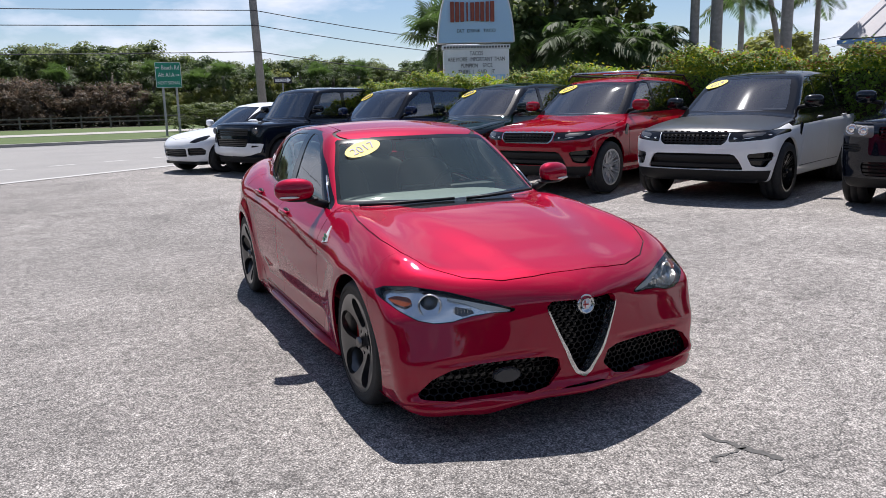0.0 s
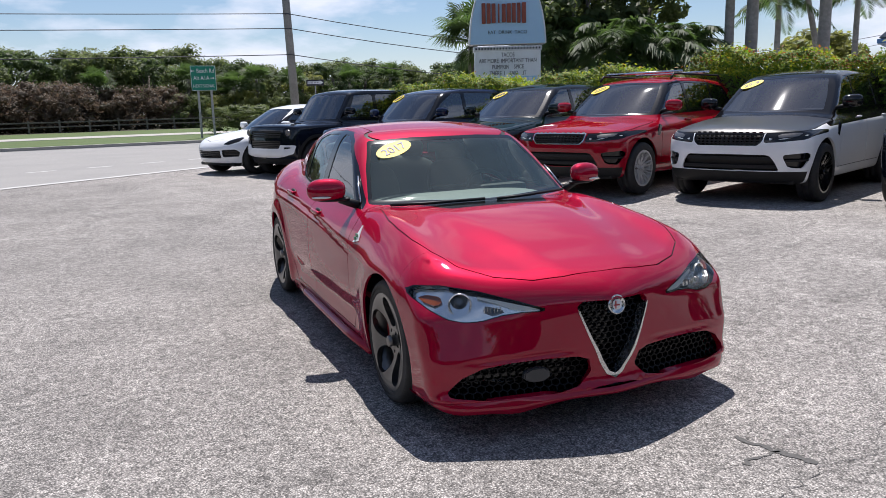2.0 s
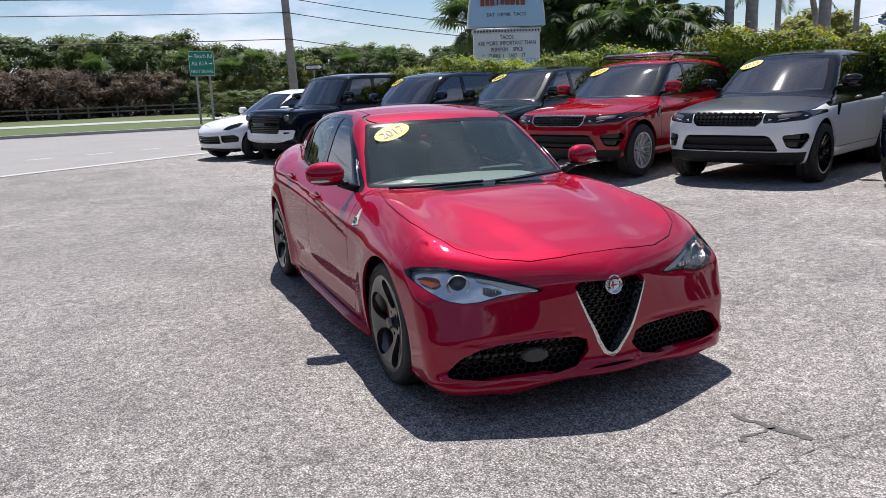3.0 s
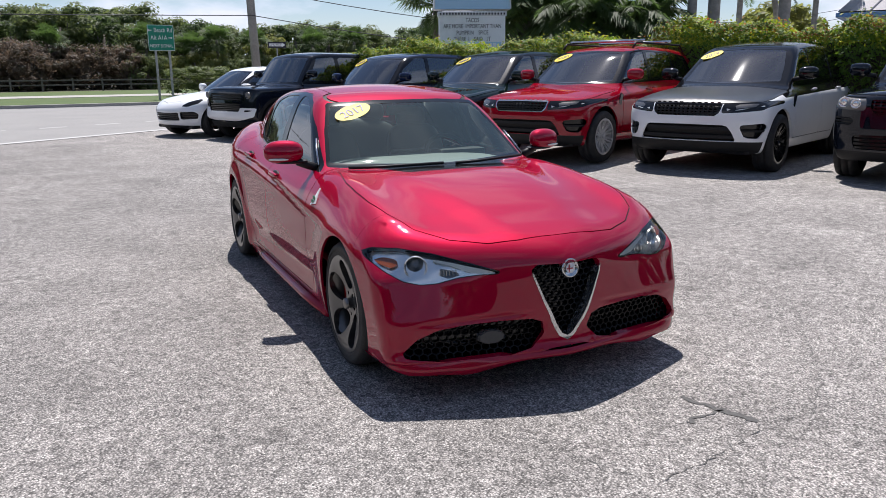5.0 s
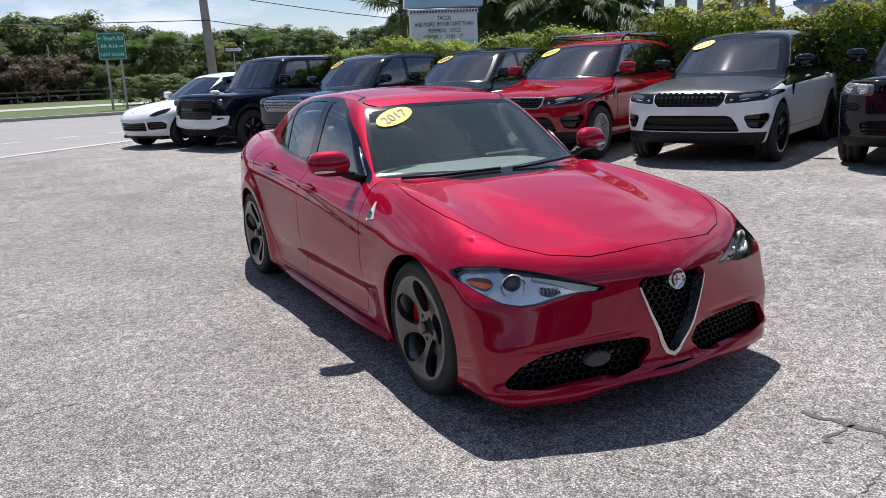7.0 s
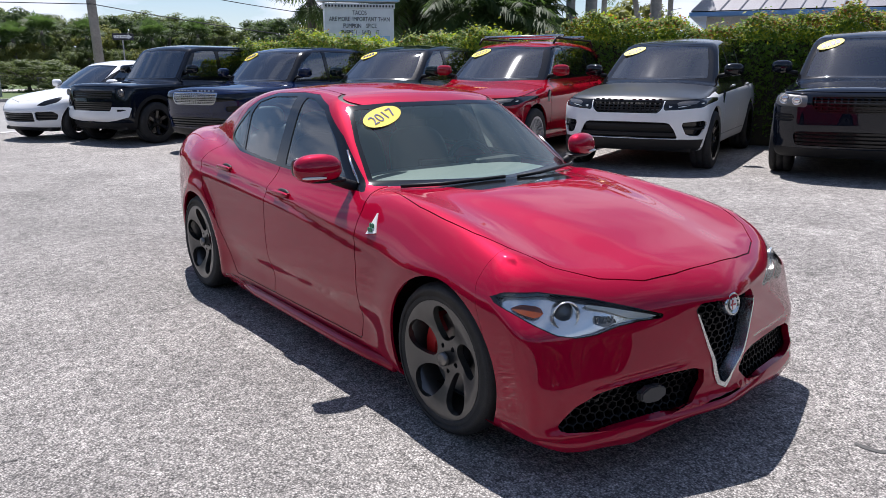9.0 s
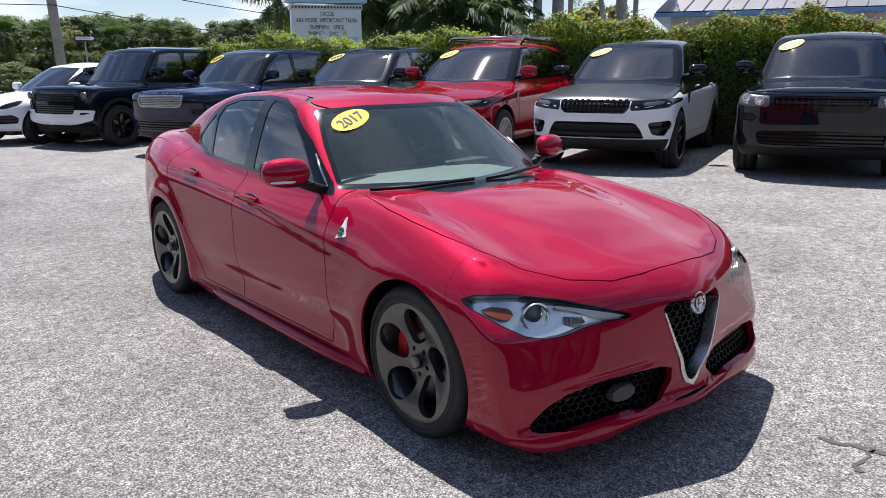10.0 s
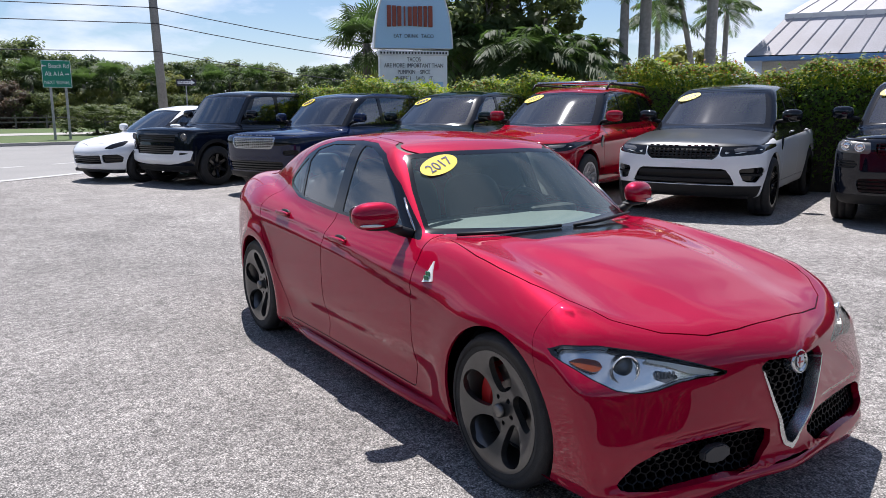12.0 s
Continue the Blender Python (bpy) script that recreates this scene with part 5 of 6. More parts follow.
OFF_KIT = dict(
    openings=OFF_OPEN, doors=(-0.75, 0.42, 1.45), roof_cut=1.32, arch=(0.47, 0.42, 0.07), tyre=0.41, rim_r=0.265, mirror=(1.06, -0.55, 1.46),
    belt=[(-0.72, 1.245), (2.2, 1.26), (2.2, 1.86), (0.0, 1.89), (-0.30, 1.86)],
    panes=[[(-0.50, 1.29), (0.36, 1.30), (0.36, 1.83), (-0.18, 1.82)], [(0.46, 1.30), (1.42, 1.30), (1.42, 1.83), (0.46, 1.83)], [(1.62, 1.30), (2.12, 1.30), (2.12, 1.82), (1.62, 1.83)]],
    screen=[(0.0, 1.235), (0.80, 1.25), (0.72, 1.85), (0.0, 1.87), (-0.3, 1.87), (-0.3, 1.235)],
    hood=[(-0.3, -2.18), (0.0, -2.18), (0.6, -2.15), (0.84, -2.05), (0.86, -1.0), (0.0, -1.06), (-0.3, -1.06)])
COUPE_OPEN = (
    ("lower_intake", [(-0.1, 0.40), (0.50, 0.41), (0.50, 0.60), (0.0, 0.585), (-0.1, 0.585)], GLOSS_BLACK, 0.05, (4, 0.010, 0, PLASTIC), False),
    ("side_intake", [(0.54, 0.43), (0.88, 0.45), (0.90, 0.56), (0.84, 0.62), (0.54, 0.61)], GLOSS_BLACK, 0.05, (3, 0.012, 0, PLASTIC), True),
    ("headlight", [(0.55, 0.74), (0.70, 0.73), (0.86, 0.80), (0.86, 0.90), (0.78, 0.90), (0.64, 0.83)], GLOSS_BLACK, 0.004, None, True),
    ("skid", [(-0.1, 0.1), (0.98, 0.1), (0.98, 0.29), (0.0, 0.30), (-0.1, 0.30)], PLASTIC, 0.0, None, False))
COUPE_KIT = dict(
    openings=COUPE_OPEN, doors=(-0.85, 0.3, 1.25), roof_cut=1.22, tyre=0.375, rim_r=0.27, arch=(0.42, 0.385, 0.012), mirror=(0.98, -0.62, 1.16),
    belt=[(-0.86, 1.065), (0.3, 1.09), (1.6, 1.14), (1.98, 1.19), (1.7, 1.40), (1.2, 1.53), (0.4, 1.575), (0.05, 1.55), (-0.4, 1.34)],
    panes=[[(-0.62, 1.10), (0.22, 1.12), (0.26, 1.535), (0.08, 1.52), (-0.3, 1.345)], [(0.32, 1.125), (1.20, 1.145), (1.22, 1.50), (0.35, 1.54)], [(1.28, 1.15), (1.88, 1.20), (1.66, 1.37), (1.29, 1.485)]],
    screen=[(0.0, 1.05), (0.72, 1.07), (0.65, 1.30), (0.545, 1.535), (0.0, 1.56), (-0.3, 1.56), (-0.3, 1.05)],
    hood=[(-0.3, -2.18), (0.0, -2.18), (0.4, -2.08), (0.60, -1.85), (0.72, -1.5), (0.76, -1.0), (0.0, -1.2), (-0.3, -1.2)])


# ---- ground ----
def lot_height(x, y):
    """The lot is level under the red car and rises a little towards the hedge and the road."""
    return 0.05 + 0.12 * float(step(np.array(x), 2.6, 6.0)) - 0.05 * float(1 - max(step(np.array(x), 1.2, 3.0), step(np.array(y), 3.0, 9.0)))


FAR = 0.05


def asphalt_material():
    m = bpy.data.materials.new("worn_asphalt")
    m.use_nodes = True
    n, l = m.node_tree.nodes, m.node_tree.links
    p = n["Principled BSDF"]
    p.inputs["Roughness"].default_value = 0.86
    co = n.new("ShaderNodeTexCoord")

    def tex(kind, scale, **kw):
        t = n.new(kind)
        t.inputs["Scale"].default_value = scale
        for k, v in kw.items():
            t.inputs[k].default_value = v
        l.new(co.outputs["Object"], t.inputs["Vector"])
        return t

    def ramp(s, lo, hi, a, b):
        r = n.new("ShaderNodeMapRange")
        r.inputs["From Min"].default_value, r.inputs["From Max"].default_value = lo, hi
        r.inputs["To Min"].default_value, r.inputs["To Max"].default_value = a, b
        l.new(s, r.inputs["Value"])
        return r.outputs["Result"]

    def times(a, b):
        k = n.new("ShaderNodeMath")
        k.operation = "MULTIPLY"
        l.new(a, k.inputs[0])
        l.new(b, k.inputs[1])
        return k.outputs[0]
    stones = tex("ShaderNodeTexVoronoi", 125.0)
    tone = ramp(stones.outputs["Color"], 0.1, 0.9, 0.24, 1.60)
    pebble = ramp(tex("ShaderNodeTexVoronoi", 42.0).outputs["Color"], 0.1, 0.9, 0.88, 1.12)
    spots = ramp(tex("ShaderNodeTexNoise", 3.2, Detail=3.0, Roughness=0.6).outputs["Fac"], 0.62, 0.70, 1.0, 0.74)
    gaps = ramp(stones.outputs["Distance"], 0.25, 0.75, 1.0, 0.38)
    clump = ramp(tex("ShaderNodeTexNoise", 16.0, Detail=4.0).outputs["Fac"], 0.32, 0.68, 0.72, 1.26)
    patch = ramp(tex("ShaderNodeTexNoise", 1.1, Detail=6.0, Roughness=0.65).outputs["Fac"], 0.35, 0.62, 0.80, 1.10)
    wide = ramp(tex("ShaderNodeTexNoise", 0.18, Detail=3.0).outputs["Fac"], 0.35, 0.65, 0.88, 1.08)
    # ground colour gets paler towards the parked row
    along = n.new("ShaderNodeVectorMath")
    along.operation = "DOT_PRODUCT"
    along.inputs[1].default_value = (0.923, 0.385, 0.0)
    l.new(co.outputs["Object"], along.inputs[0])
    pale = ramp(along.outputs["Value"], 1.5, 6.5, 1.0, 1.28)
    value = times(times(times(times(tone, pale), pebble), gaps), times(clump, times(spots, times(patch, wide))))
    mix = n.new("ShaderNodeMix")
    mix.data_type = "RGBA"
    mix.inputs[6].default_value, mix.inputs[7].default_value = (0.0, 0.0, 0.0, 1), (0.392, 0.366, 0.342, 1)
    mix.clamp_factor = False
    l.new(value, mix.inputs[0])
    l.new(mix.outputs[2], p.inputs["Base Color"])
    b = n.new("ShaderNodeBump")
    b.inputs["Strength"].default_value, b.inputs["Distance"].default_value = 0.75, 0.006
    l.new(times(gaps, tone), b.inputs["Height"])
    l.new(b.outputs["Normal"], p.inputs["Normal"])
    return m


ASPHALT = asphalt_material()
ROAD = material("pale_road_surface", (0.27, 0.262, 0.25), 0.85, grain=0.35, grain_size=60, stain=0.4, stain_size=0.5, tint=(0.20, 0.195, 0.19), bump=0.3)
LINE = material("road_paint", (0.47, 0.465, 0.45), 0.75, grain=0.35, grain_size=40, stain=0.6, stain_size=3, tint=(0.34, 0.33, 0.315))
CONCRETE = material("pale_concrete", (0.38, 0.36, 0.33), 0.85, grain=0.2, grain_size=30, stain=0.4, stain_size=1.5, tint=(0.28, 0.265, 0.24), bump=0.2)
GRASS = material("mown_grass", (0.060, 0.105, 0.012), 0.85, grain=0.5, grain_size=14, stain=0.5, stain_size=0.4, tint=(0.10, 0.115, 0.022), bump=0.6)
SOIL = material("leaf_litter", (0.07, 0.06, 0.035), 0.9, grain=0.5, grain_size=10, stain=0.5, stain_size=0.7, bump=0.5)
TAR = material("crack_tar", (0.085, 0.082, 0.078), 0.8, grain=0.4, grain_size=60, bump=0.3)


def strip_mesh(name, mat, xs, ys, lift, label, category, kind="structure", parent=None):
    """A sheet on the lot between lines of x and y."""
    v = [(x, y, lot_height(x, y) + lift) for y in ys for x in xs]
    k = len(xs)
    f = [(i * k + j, i * k + j + 1, (i + 1) * k + j + 1, (i + 1) * k + j) for i in range(len(ys) - 1) for j in range(k - 1)]
    ob = mesh_object(name, v, f, mat, parent)
    return tagged(ob, label, category, kind=kind)


near_x = [-900, -200, -60, -25, -12] + [round(-8 + 0.5 * i, 2) for i in range(53)] + [24, 40, 90, 300, 900]
near_y = [-900, -200, -50, -20] + [round(-10 + 0.5 * i, 2) for i in range(61)] + [26, 32, 60, 120, 300, 1200]
strip_mesh("ground", ASPHALT, near_x, near_y, 0.0, "sunlit worn grey asphalt lot with pale stones", "ground")


def road_edge(x):
    """Where the lot meets the road."""
    return float(np.clip(17.05 + 0.756 * x, 4.0, 34.0 + 0.1 * x))


road_x = np.linspace(-220, 220, 177)
road_v = [q for x in road_x for q in ((x, road_edge(x), FAR + 0.006), (x, 35.6 + 0.1 * x, FAR + 0.006))]
tagged(mesh_object("road", road_v, [(2 * i, 2 * i + 2, 2 * i + 3, 2 * i + 1) for i in range(176)], ROAD, smooth=False), "pale asphalt road behind the parked cars", "road", kind="structure")
line_x = np.linspace(-12, 9, 22)
line_v = [q for x in line_x for q in ((x, road_edge(x) - 0.19, FAR + 0.010), (x, road_edge(x) + 0.19, FAR + 0.010))]
tagged(mesh_object("road_line", line_v, [(2 * i, 2 * i + 2, 2 * i + 3, 2 * i + 1) for i in range(21)], LINE, smooth=False), "solid worn white edge line on the road", "road marking", kind="structure")
for i in range(-4, 9):
    p, d = Vector((-2.81 + 1.5 * i, 19.66 + 0.87 * i)), Vector((0.865, 0.50))
    q = Vector((-d.y, d.x)) * 0.11
    tagged(mesh_object("lane_dash", [(*(p - d * 0.4 - q), FAR + 0.01), (*(p + d * 0.4 - q), FAR + 0.01), (*(p + d * 0.4 + q), FAR + 0.01), (*(p - d * 0.4 + q), FAR + 0.01)], [(0, 1, 2, 3)], LINE, smooth=False),
           "short white dash painted on the road", "road marking", "lane dashes", "structure")


def kerb_block(y0, y1, z, name, mat, label, x0=-220.0, x1=220.0):
    v, f = [], []
    xs = np.linspace(x0, x1, 41)
    for x in xs:
        v += [(x, y0 + 0.1 * x, FAR), (x, y0 + 0.02 + 0.1 * x, FAR + z), (x, y1 + 0.1 * x, FAR + z), (x, y1 + 0.1 * x, FAR)]
    f = [(4 * i + j, 4 * i + 4 + j, 4 * i + 5 + j, 4 * i + 1 + j) for i in range(40) for j in range(3)]
    return tagged(mesh_object(name, v, f, mat, smooth=False), label, "kerb" if name == "kerb" else name, kind="structure")


kerb_block(35.6, 36.0, 0.15, "kerb", CONCRETE, "pale concrete kerb along the far road side")
kerb_block(36.0, 48.2, 0.14, "grass_verge", GRASS, "sunlit mown grass verge behind the kerb")
kerb_block(48.2, 53.4, 0.16, "pavement", CONCRETE, "pale concrete footpath between grass strips")
kerb_block(53.4, 70.0, 0.14, "grass_bank", GRASS, "mown grass in front of the rail fence")
kerb_block(70.0, 300.0, 0.13, "wood_floor", SOIL, "dark leaf litter under the trees")

# cracks and a tar scar in the lot
def crack(points, width, seed):
    rnd = random.Random(seed)
    v, f = [], []
    path = []
    for a, b in zip(points[:-1], points[1:]):
        n = max(3, int((Vector(b) - Vector(a)).length / 0.025))
        for i in range(n):
            path.append(Vector(a).lerp(Vector(b), i / n) + Vector((rnd.gauss(0, 0.010), rnd.gauss(0, 0.010))))
    for i, p in enumerate(path):
        d = (path[min(i + 1, len(path) - 1)] - path[max(i - 1, 0)]).normalized()
        w = width * rnd.uniform(0.35, 1.3) * min(1, 0.55 + 6 * min(i, len(path) - 1 - i) / len(path))
        q = Vector((-d.y, d.x)) * w
        z = 0.003
        v += [(p.x + q.x, p.y + q.y, lot_height(p.x, p.y) + z), (p.x - q.x, p.y - q.y, lot_height(p.x, p.y) + z)]
    f = [(2 * i, 2 * i + 1, 2 * i + 3, 2 * i + 2) for i in range(len(path) - 1)]
    return tagged(mesh_object("asphalt_crack", v, f, TAR, smooth=False), "thin dark crack in the asphalt", "crack", kind="structure")


crack([(0.40, -2.56), (0.445, -2.66), (0.455, -2.74), (0.486, -2.815), (0.53, -2.93)], 0.022, 1)
crack([(0.45, -2.742), (0.32, -2.746), (0.20, -2.762)], 0.013, 2)
crack([(0.518, -2.927), (0.676, -2.933), (0.814, -2.94), (1.09, -2.755), (1.42, -2.467), (1.72, -2.12)], 0.0022, 3)
crack([(0.518, -2.927), (0.42, -2.97), (0.13, -3.045), (-0.25, -3.117)], 0.0024, 4)
crack([(-0.57, -2.49), (-0.39, -2.67), (-0.338, -2.933), (-0.242, -3.078)], 0.0020, 8)
crack([(2.45, -1.56), (2.51, -1.71), (2.79, -1.63)], 0.004, 9)
crack([(1.0, -0.9), (1.7, -1.15), (2.3, -1.0), (3.2, -1.25)], 0.0026, 5)
crack([(-4.6, -0.6), (-3.8, -0.35), (-3.0, -0.5), (-2.6, -0.35)], 0.0028, 6)
crack([(-2.757, -0.624), (-2.454, -0.548), (-2.261, -0.597)], 0.003, 10)
crack([(-6.0, 3.2), (-4.2, 3.6), (-2.8, 3.5)], 0.005, 7)


# ---- plants ----
HEDGE_LEAF = leaf_material("hedge_leaf", (0.10, 0.18, 0.012), (0.04, 0.085, 0.010))
HEDGE_YOUNG = leaf_material("young_hedge_leaf", (0.25, 0.28, 0.014), (0.13, 0.20, 0.013))
HEDGE_RED = leaf_material("red_hedge_leaf", (0.28, 0.085, 0.02), (0.18, 0.14, 0.02))
TREE_LEAF = leaf_material("tree_leaf", (0.115, 0.145, 0.045), (0.062, 0.09, 0.027))
TREE_YELLOW = leaf_material("pale_tree_leaf", (0.19, 0.20, 0.05), (0.11, 0.13, 0.038))
BROWN_LEAF = leaf_material("dry_brush", (0.12, 0.085, 0.06), (0.07, 0.065, 0.035))
TREE_DEEP = leaf_material("deep_green_leaf", (0.07, 0.105, 0.032), (0.042, 0.07, 0.022))
PALM_LEAF = leaf_material("palm_leaf", (0.055, 0.095, 0.022), (0.03, 0.055, 0.012))
BARK = material("grey_bark", (0.17, 0.15, 0.13), 0.9, grain=0.5, grain_size=14, stain=0.5, stain_size=3, bump=0.6)
PALM_BARK = material("pale_palm_trunk", (0.38, 0.36, 0.335), 0.85, grain=0.4, grain_size=9, stain=0.5, stain_size=1.2, tint=(0.19, 0.17, 0.15), bump=0.4)


def leaf_cloud(points, normals, size, rng, spread=0.7):
    """One small folded leaf at each point: vertices and faces as arrays."""
    n = len(points)
    d = normals + rng.normal(0, spread, (n, 3))
    d /= np.linalg.norm(d, axis=1, keepdims=True) + 1e-9
    a = np.cross(d, rng.normal(0, 1, (n, 3)))
    a /= np.linalg.norm(a, axis=1, keepdims=True) + 1e-9
    b = np.cross(d, a)
    s = (size * rng.uniform(0.6, 1.35, n))[:, None]
    v = np.stack([points - a * s, points + b * s * 0.48 + d * s * 0.12, points + a * s, points - b * s * 0.48 + d * s * 0.12], 1)
    return v.reshape(-1, 3)


def leaf_object(name, verts, mat, parent=None, mats=None, choice=None):
    n = len(verts) // 4
    me = bpy.data.meshes.new(name)
    me.vertices.add(n * 4)
    me.vertices.foreach_set("co", verts.astype(np.float32).ravel())
    me.loops.add(n * 4)
    me.loops.foreach_set("vertex_index", np.arange(n * 4, dtype=np.int32))
    me.polygons.add(n)
    me.polygons.foreach_set("loop_start", np.arange(0, n * 4, 4, dtype=np.int32))
    for mt in (mats or [mat]):
        me.materials.append(mt)
    if choice is not None:
        me.polygons.foreach_set("material_index", choice.astype(np.int32))
    me.update(calc_edges=True)
    ob = new(name, me)
    if parent:
        ob.parent = parent
    return ob


def hedge(name, a, b, height, depth, count, seed, label, size=0.05):
    """A clipped hedge of many small leaves from a to b, round a plain dark core box."""
    rng = np.random.default_rng(seed)
    a, b = np.array(a, float), np.array(b, float)
    along = (b - a) / np.linalg.norm(b - a)
    across = np.array([-along[1], along[0]])
    length = np.linalg.norm(b - a)
    t = rng.uniform(0, 1, count)
    u = rng.beta(0.45, 0.45, count) * 2 - 1
    h = rng.beta(1.4, 0.6, count)
    wob = 0.10 * np.sin(t * length * 1.7 + seed) + 0.07 * np.sin(t * length * 4.3) + 0.05 * np.sin(t * length * 9.1 + 1)
    top = height + wob
    half = depth / 2 * (1 - 0.25 * h ** 3) + 0.06 * np.sin(t * length * 3.1 + h * 5)
    z = 0.12 + h * (top - 0.12) + rng.exponential(0.035, count) * (h > 0.93)
    xy = a + along * (t * length)[:, None] + across * (u * half)[:, None]
    pts = np.column_stack([xy, z + 0.17])
    nrm = np.column_stack([across[0] * u * 1.0, across[1] * u * 1.0, 0.35 + 1.3 * (h > 0.9)])
    young = (h > 0.80) & (rng.random(count) < 0.5)
    red = (h > 0.93) & (rng.random(count) < 0.30 * step(pts[:, 0], 7.0, 13.0) + 0.04)
    choice = np.where(red, 2, np.where(young, 1, 0))
    ob = tagged(new(name), label, "hedge", kind="stuff")
    leaf_object("foliage", leaf_cloud(pts, nrm, size, rng), None, ob, [HEDGE_LEAF, HEDGE_YOUNG, HEDGE_RED], choice)
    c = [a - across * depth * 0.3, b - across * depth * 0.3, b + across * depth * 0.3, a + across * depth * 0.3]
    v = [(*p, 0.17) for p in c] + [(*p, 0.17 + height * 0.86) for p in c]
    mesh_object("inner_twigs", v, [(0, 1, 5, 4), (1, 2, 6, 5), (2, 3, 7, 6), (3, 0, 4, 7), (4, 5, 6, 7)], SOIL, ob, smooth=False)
    return ob


def broad_tree(name, x, y, height, radius, seed, mat, leaves=1500, size=0.30, base=0.1, low=0.25, label="", group="trees across the road", clumps=26):
    """Trunk, limbs and a crown of leaf clumps with gaps."""
    rnd, rng = random.Random(seed), np.random.default_rng(seed)
    tree = tagged(new(name), label, "tree", group)
    pieces = [tube([(0, 0, 0), (rnd.uniform(-.2, .2), rnd.uniform(-.2, .2), height * 0.35), (rnd.uniform(-.4, .4), rnd.uniform(-.4, .4), height * 0.75)], 0.03 * height, 8, 0.012 * height)]
    centres = []
    for k in range(clumps):
        a, r = rnd.uniform(0, 2 * math.pi), radius * math.sqrt(rnd.random())
        h = height * (low + (1 - low) * rnd.random() ** 0.8)
        r *= math.sqrt(max(0.05, 1 - ((h / height - 0.55) / 0.62) ** 2))
        c = Vector((r * math.cos(a), r * math.sin(a), h * 0.96))
        centres.append(c)
        if k % 3 == 0:
            pieces.append(tube([(0, 0, height * rnd.uniform(0.25, 0.5)), c * 0.6 + Vector((0, 0, height * 0.15)), c], 0.010 * height, 5, 0.004 * height))
    mesh_object("trunk", *gather(pieces), BARK, tree)
    core = []
    for c in centres:
        r = radius * rnd.uniform(0.09, 0.13)
        v, f = super_round(r, r, r * 0.8, c, 2.0, n=4)
        core.append(([Vector(p) + Vector((rnd.gauss(0, r * 0.12), rnd.gauss(0, r * 0.12), rnd.gauss(0, r * 0.12))) for p in v], f))
    mesh_object("inner_foliage", *gather(core), mat, tree)
    k = rng.integers(0, len(centres), leaves)
    c = np.array([tuple(q) for q in centres])[k]
    d = rng.normal(0, 1, (leaves, 3))
    d /= np.linalg.norm(d, axis=1, keepdims=True)
    rad = radius * 0.34 * rng.uniform(0.5, 1.0, len(centres))[k]
    pts = c + d * (rad * rng.uniform(0.55, 1.0, leaves) ** 0.6)[:, None] * np.array([1, 1, 0.75])
    leaf_object("crown", leaf_cloud(pts, d + np.array([0, 0, 0.5]), size, rng, 0.5), mat, tree)
    tree.location = (x, y, base)
    return tree


def frond(path, leaflet, count, rng, droop=0.5, thick=0.012):
    """One palm frond: a stalk with leaflets on both sides; vertices of the leaflets and the stalk."""
    p = np.array([tuple(q) for q in path])
    stalk = tube(path, thick, 5, thick * 0.3)
    n = len(p)
    t = np.linspace(0.18, 0.99, count)
    idx = t * (n - 1)
    i = np.clip(idx.astype(int), 0, n - 2)
    c = p[i] + (p[i + 1] - p[i]) * (idx - i)[:, None]
    d = p[i + 1] - p[i]
    d /= np.linalg.norm(d, axis=1, keepdims=True)
    side = np.cross(d, (0, 0, 1.0))
    side /= np.linalg.norm(side, axis=1, keepdims=True) + 1e-9
    up = np.cross(side, d)
    out = []
    ln = leaflet * np.sin(np.pi * np.clip(t * 0.85 + 0.12, 0, 1)) ** 0.7
    for s in (-1, 1):
        way = side * s * 0.85 + d * 0.55 - up * rng.uniform(-0.15, 0.25, count)[:, None]
        way /= np.linalg.norm(way, axis=1, keepdims=True)
        tip = c + way * ln[:, None] + np.array([0, 0, -1]) * (droop * ln * rng.uniform(0.5, 1.2, count))[:, None]
        mid = c + way * (ln * 0.5)[:, None] - np.array([0, 0, 1]) * (droop * ln * 0.22)[:, None]
        w = d * (0.055 * leaflet)
        out.append(np.stack([c, mid + w, tip, mid - w], 1).reshape(-1, 3))
    return np.concatenate(out), stalk


